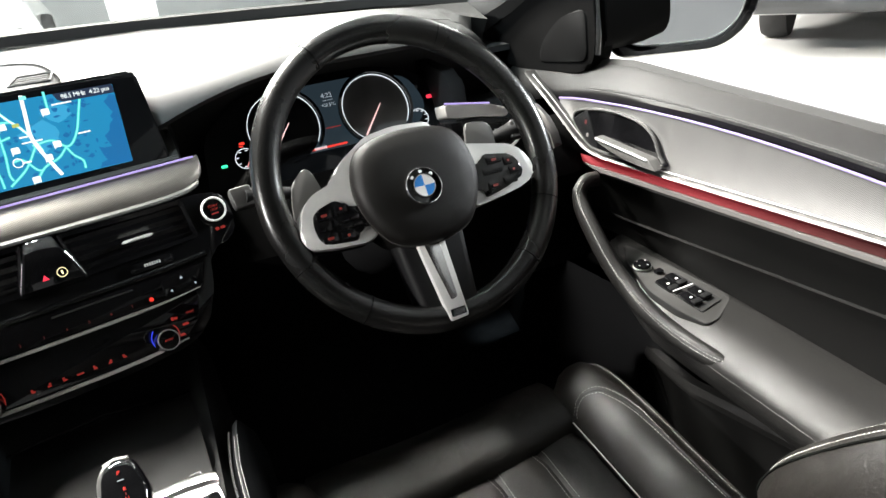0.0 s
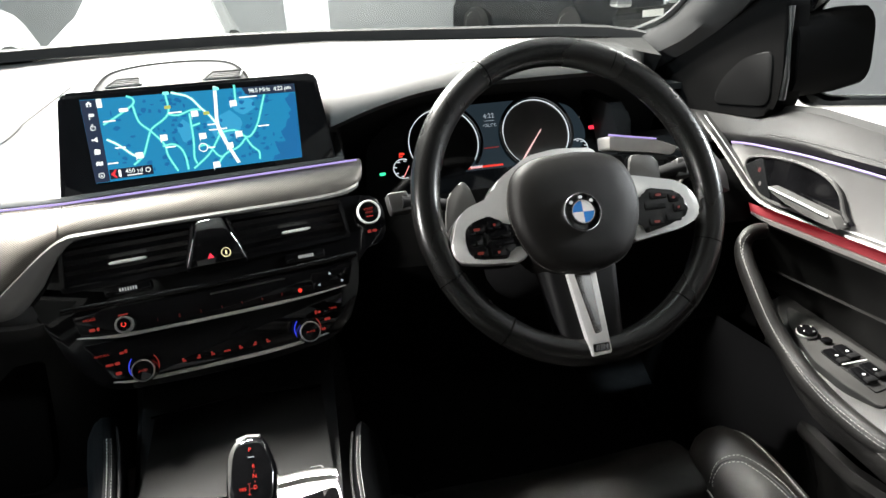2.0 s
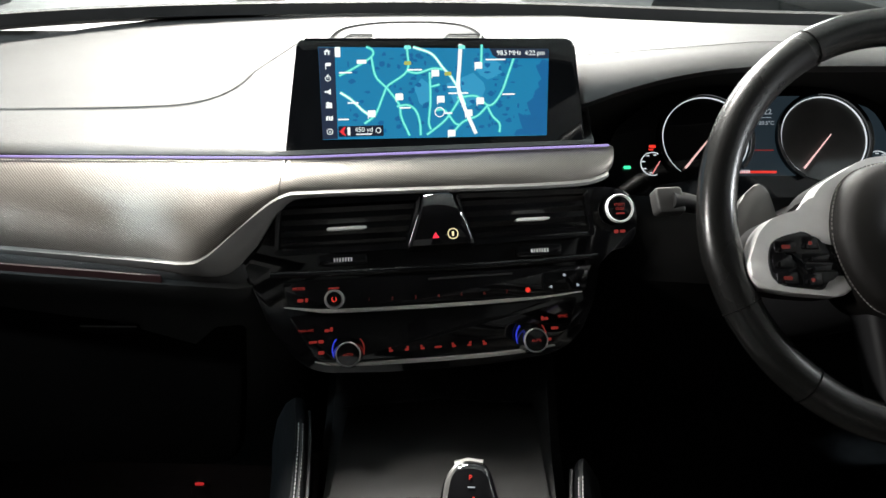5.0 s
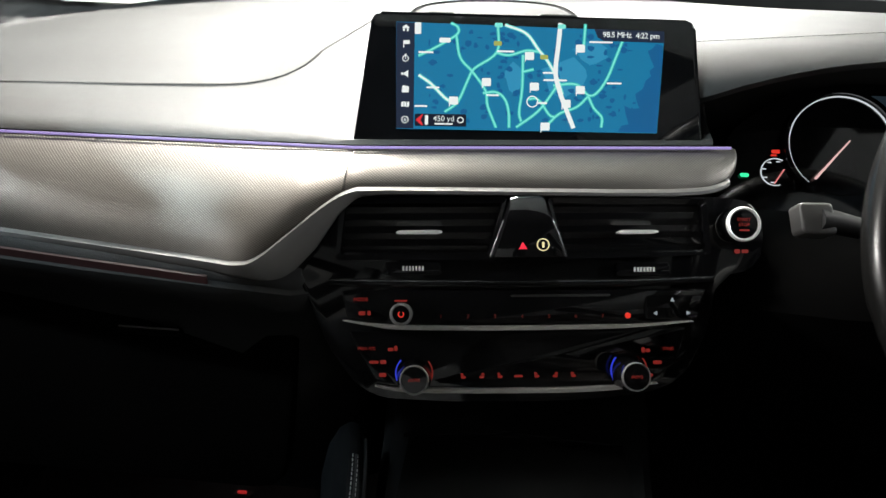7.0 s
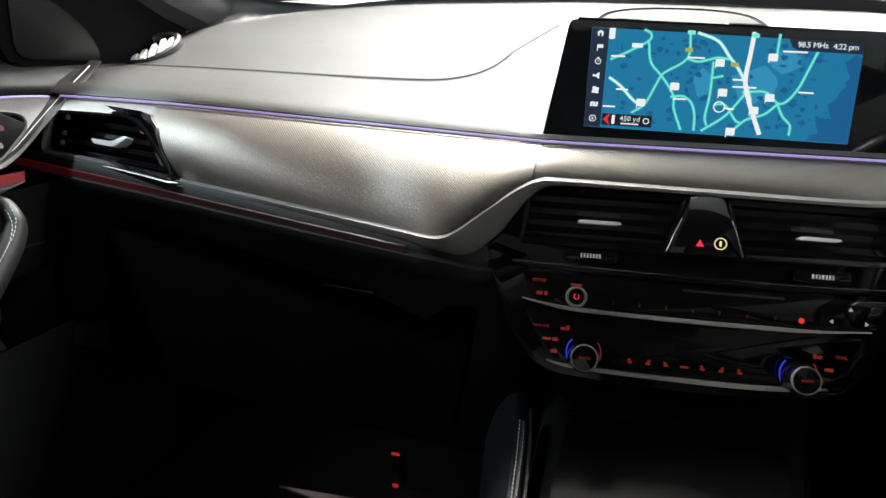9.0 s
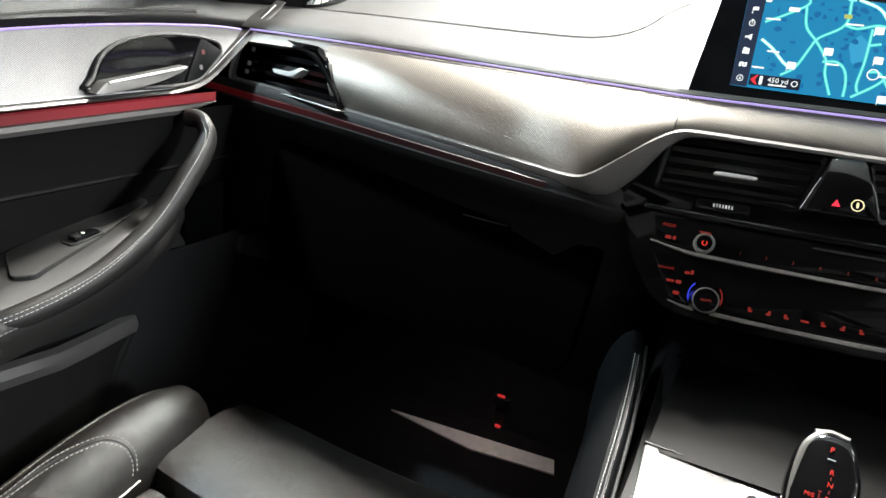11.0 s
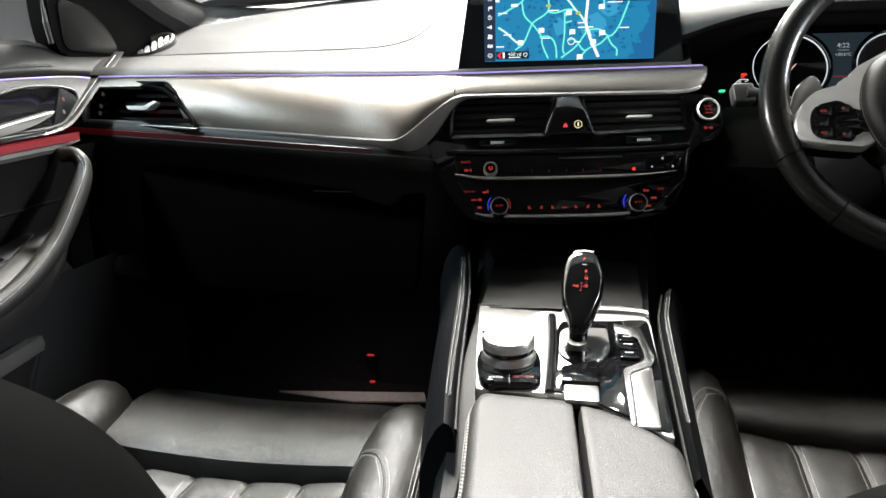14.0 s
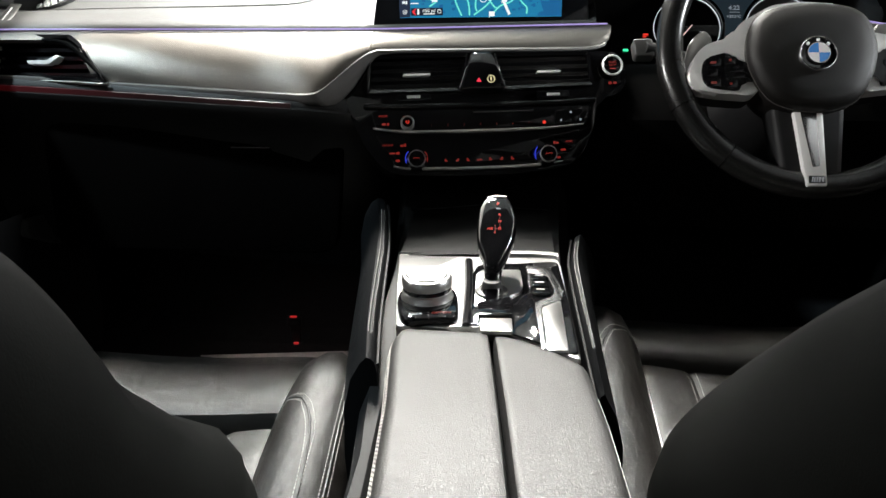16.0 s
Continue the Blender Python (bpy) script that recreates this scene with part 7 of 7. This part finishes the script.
    # pull: a stitched leather grip that sweeps from the armrest edge up to the trim
    grip = curve_through([P(0.716, -0.31, 0.620), P(0.690, -0.255, 0.6255), P(0.682, -0.165, 0.645), P(0.682, -0.086, 0.685), P(0.684, -0.026, 0.742), P(0.689, 0.002, 0.772), P(0.696, 0.008, 0.788), P(0.709, 0.010, 0.796), P(0.726, 0.008, 0.796)], 8)
    grp = part("pull_grip", tube(grip, [(0.0095 + 0.0035 * math.sin(math.pi * min(1, i / 50))) * min(1, 0.35 + i / 12) for i in range(len(grip))], 14, squash=1.2), DOOR_ARM, door, "stitched leather pull grip")
    for d in (-0.003, 0.003):
        stitches([p + Vector((-s * 0.010, -0.009 + d, 0.007 + d)) for p in grip[:-9]], THREAD, door, 0.003, 0.002, 0.00042, on=grp)
    # switch plate
    SW = Matrix.Translation(P(0.741, -0.12, 0.6683)) @ Matrix.Rotation(radians(8.5 if switches > 1 else 7.5), 4, "X")
    plate = [(0.014, 0.108), (0.022, 0.08), (0.0405, -0.078), (-0.010, -0.1055), (-0.032, -0.1075), (-0.041, -0.064), (-0.041, -0.011), (-0.016, 0.065)] if switches > 1 else [(0.052, 0.10), (0.046, 0.028), (0.039, -0.083), (-0.02, -0.114), (-0.034, -0.098), (-0.01, 0.003), (0.028, 0.10)]
    plate = [(s * u, v) for u, v in plate]
    rim_p = part("switch_plate_gap", prism(rounded([(u * 1.012, v * 1.005) for u, v in plate], 0.008), -0.012, 0.0016, SW), RUBBER, door, "dark gap round the switch plate", flat=True)
    pl = part("switch_plate", prism(rounded(plate, 0.008), -0.01, 0.0030, SW, 0.001), PLATE, door, "satin grey switch plate")
    if switches > 1:
        part("switch_well", prism(rounded([(-s * 0.022, 0.002), (s * 0.018, 0.004), (s * 0.023, -0.078), (-s * 0.020, -0.086)], 0.003), 0.003, 0.0048, SW), RUBBER, pl, flat=True)
        spots = [(0.0045, -0.012), (-0.0145, -0.016), (0.0075, -0.053), (-0.0125, -0.057)]
    else:
        part("switch_well", prism(rrect(0.022, 0.042, 0.003, 3, s * 0.0, -0.016), 0.003, 0.0048, SW), RUBBER, pl, flat=True)
        spots = [(0.0, -0.014)]
    for u, v in spots:
        b = part("window_switch", prism(rrect(0.0165, 0.032, 0.003, 3, s * u, v), 0.0035, 0.0085, SW, 0.003), GLOSS, pl, "gloss black window switch")
        part("switch_tip", prism(rrect(0.015, 0.009, 0.002, 2, s * u, v - 0.0115), 0.008, 0.0108, SW, 0.001), PLASTIC, b)
        bars([(s * u, v - 0.001, 0.004, 0.0032)], SW, 0.0088, PIPING, b, "window_mark")
    if switches > 1:
        bars([(s * -0.004, -0.0345, 0.036, 0.0018)], SW, 0.0085, SILVER, pl, "switch_divider")
        part("mirror_knob", lathe([(0.0125, 0.004), (0.0125, 0.009), (0.011, 0.0105), (0, 0.0108)], SW, 26, s * -0.0095, 0.041), GLOSS, pl, "round mirror adjuster")
        part("mirror_knob_ring", arc_band(0.0125, 0.0135, 0, 359.9, 0.004, 0.0065, SW, s * -0.0095, 0.041, 26), SILVER, pl, flat=True)
        bars([(s * -0.0095 + 0.0085 * math.cos(a), 0.041 + 0.0085 * math.sin(a), 0.002, 0.002) for a in (0.4, 1.97, 3.54, 5.11)], SW, 0.0108, PIPING, pl, "arrow_mark")
        part("fold_switch", prism(rrect(0.012, 0.010, 0.002, 3, s * 0.001, 0.0175), 0.0035, 0.008, SW, 0.0015), GLOSS, pl)
    # lower door and pocket
    part("lower_panel", loft([[P(0.74, y, 0.62), P(0.752, y, 0.58), P(0.755, y, 0.50), P(0.75, y, 0.40), P(0.76, y, 0.30)] for y in ys]), PLASTIC, door, "black lower door")
    lip = [-0.065 - 0.755 * i / 18 for i in range(19)]
    rows = []
    for y in lip:
        f = min(1, (-0.065 - y) / 0.12)
        x = 0.752 - 0.032 * f
        up = 0.09 * min(0.36, -0.065 - y) - (0.006 if s > 0 else -0.003)
        rows.append([P(0.752, y, 0.52 - 0.22 * f), P(x + 0.012, y, 0.52 - 0.18 * f), P(x + 0.004, y, 0.52 - 0.08 * f), P(x, y, 0.525 + up), P(x - 0.002, y, 0.533 + up), P(x + 0.003, y, 0.538 + up), P(x + 0.012, y, 0.536 + up), P(x + 0.016, y, 0.50 + up)])
    part("pocket", loft(rows), DOOR_SKIN, door, "moulded black door pocket")
    # same lip on both doors: paler where lit, darker skin where shaded
    part("pocket_lip", loft([[r[4] + Vector(q) for q in ((0, 0, -0.018), (-s * 0.004, 0, -0.006), (0, 0, 0.004), (s * 0.010, 0, 0.007), (s * 0.014, 0, -0.006))] for r in rows], close_v=True, caps=True), PLATE if s < 0 else DOOR_ARM, door, "lip of the door pocket, its light or shade put into the grey")
    part("outer_skin", loft([[P(0.86, y, 0.30), P(0.90, y, 0.55), P(0.90, y, 0.75), P(0.855, y, belt(y) - 0.06), P(0.815, y, belt(y) - 0.012), P(0.80, y, belt(y) - 0.02)] for y in ys]), PAINT_BLACK, door, "painted outer skin")
    if s < 0:
        kick_poly = rounded([(0.035, 0.642), (0.085, 0.636), (0.166, 0.584), (0.172, 0.558), (0.10, 0.582), (0.035, 0.612)], 0.008)
        part("lower_moulding", prism(kick_poly, -0.750, -0.736, Matrix(((0, 0, 1, 0), (1, 0, 0, 0), (0, 1, 0, 0), (0, 0, 0, 1))), 0.004), PLATE, door, "grey moulding at the foot of the door front")
    return door, P


d1, P1 = front_door(-1, -0.078, 0.032, "black passenger door with woven aluminium trim, closed", 1)
d2, P2 = front_door(1, 0.0, 0.0, "black driver's door with woven aluminium trim, closed", 4)

# mirror corner covers and the driver's wing mirror
for s in (-1, 1):
    tm = Matrix(((0, 0, -s, s * 0.775), (1, 0, 0, 0.0 if s > 0 else -0.05), (0, 1, 0, 0 if s > 0 else 0.02), (0, 0, 0, 1)))
    tri_thing = thing("mirror_corner_cover", (s * 0.775, 0.1, 1.0), "black triangular cover in the window corner", "trim cover", "mirror corner covers")
    edge = [(0.055, 1.10), (0.055, 0.996), (0.061, 0.962), (0.075, 0.944), (0.11, 0.936), (0.274, 0.934), (0.40, 0.95), (0.40, 0.99), (0.13, 1.10)]
    cov = part("cover", prism(rounded(edge, 0.012), -0.03, 0.004, tm, 0.006, 3), MATT_BLACK, tri_thing)
    part("rear_edge", tube([tm @ Vector((*q, -0.002)) for q in ((0.055, 1.09), (0.055, 0.996), (0.060, 0.966))], 0.0045, 8), PLATE, tri_thing, "grey seal along the rear edge")
    part("tweeter_panel", prism(rounded([(0.075, 0.955), (0.21, 0.948), (0.19, 0.985), (0.14, 1.02), (0.075, 1.035)], 0.02), 0.003, 0.0065, tm, 0.002), SATIN_BLACK, tri_thing, "flat black speaker panel")
wm = thing("wing_mirror", (0.93, 0.10, 1.0), "gloss black door mirror with a convex glass", "wing mirror")
MIR = facing((0.950, 0.06, 1.022), -16, 3)
mp = rounded([(-0.105, -0.060), (0.05, -0.068), (0.098, -0.036), (0.108, 0.03), (0.098, 0.075), (-0.09, 0.08), (-0.108, 0.05)], 0.03, 5)
rows = [[MIR @ Vector((u * k - 0.004 * (k > 1.05), v * k * (1.03 if k > 1.05 else 1), h)) for u, v in mp] for k, h in ((0.25, -0.13), (0.7, -0.115), (0.95, -0.08), (1.14, -0.03), (1.215, 0.0), (1.205, 0.010), (1.15, 0.016), (1.07, 0.013), (1.0, 0.006), (0.985, -0.003))]
part("shell", loft(rows, close_v=True, caps=True), GLOSS, wm, "gloss black mirror shell")
part("glass", prism([(u * 0.985, v * 0.985) for u, v in mp], -0.004, 0.0035, MIR), MIRROR, wm, "mirror glass", flat=True)
part("glass_edge", tube([MIR @ Vector((u * 0.985, v * 0.985, 0.004)) for u, v in mp], 0.001, 5, closed=True), SILVER, wm)
part("foot", loft([[Vector((x, 0.095 + 0.045 * c, z + hh * d)) for c, d in rrect(2, 2, 0.6, 4)] for x, z, hh in ((0.79, 1.022, 0.055), (0.83, 1.022, 0.056), (0.87, 1.026, 0.058), (0.91, 1.03, 0.055))], close_v=True, caps=True), MATT_BLACK, wm, "matt black mirror foot")

# footwell lamp
lamp = thing("footwell_lamp", (-0.39, 0.30, 0.37), "small red lamp in the footwell", "lamp")
part("lens", prism(rrect(0.014, 0.004, 0.0015, 3, -0.392, 0.30), 0.3635, 0.3665), RED_LENS, lamp)
part("holder", prism(rrect(0.03, 0.012, 0.003, 3, -0.392, 0.304), 0.345, 0.361), PLASTIC, lamp)
part("lower_lens", prism(rrect(0.010, 0.005, 0.002, 3, -0.39, 0.298), 0.303, 0.3075), RED_LENS, lamp, "bright red lens near the carpet")
part("bracket", prism(rrect(0.022, 0.006, 0.002, 3, -0.391, 0.306), 0.296, 0.35), RUBBER, lamp)

# ---- cars beyond ----
parked_car((6.95, 3.5, 0), 120, PAINT_BLACK, "black saloon parked on the pale showroom floor")
# unseen stand-in for the car's own dark flank in the mirror
parked_car((3.9, -4.4, 0), 72, PAINT_BLACK, "black car added out of view to darken the door mirror's reflection")
parked_car((5.5, 12.3, 0), 200, PAINT_BLACK, "dark car parked ahead with a white number plate")
parked_car((-1.2, 9.0, 0), 180, PAINT_WHITE, "white car parked ahead on the showroom floor")
parked_car((-4.2, 8.6, 0), 175, PAINT_WHITE, "white car parked beside a showroom pillar")
col = tagged(part("pillar", prism(rrect(0.5, 0.5, 0.04, 3, 0.6, 8.2), 0, 4.2, SLOPE), WALL), "square pale showroom pillar", "pillar", kind="structure")
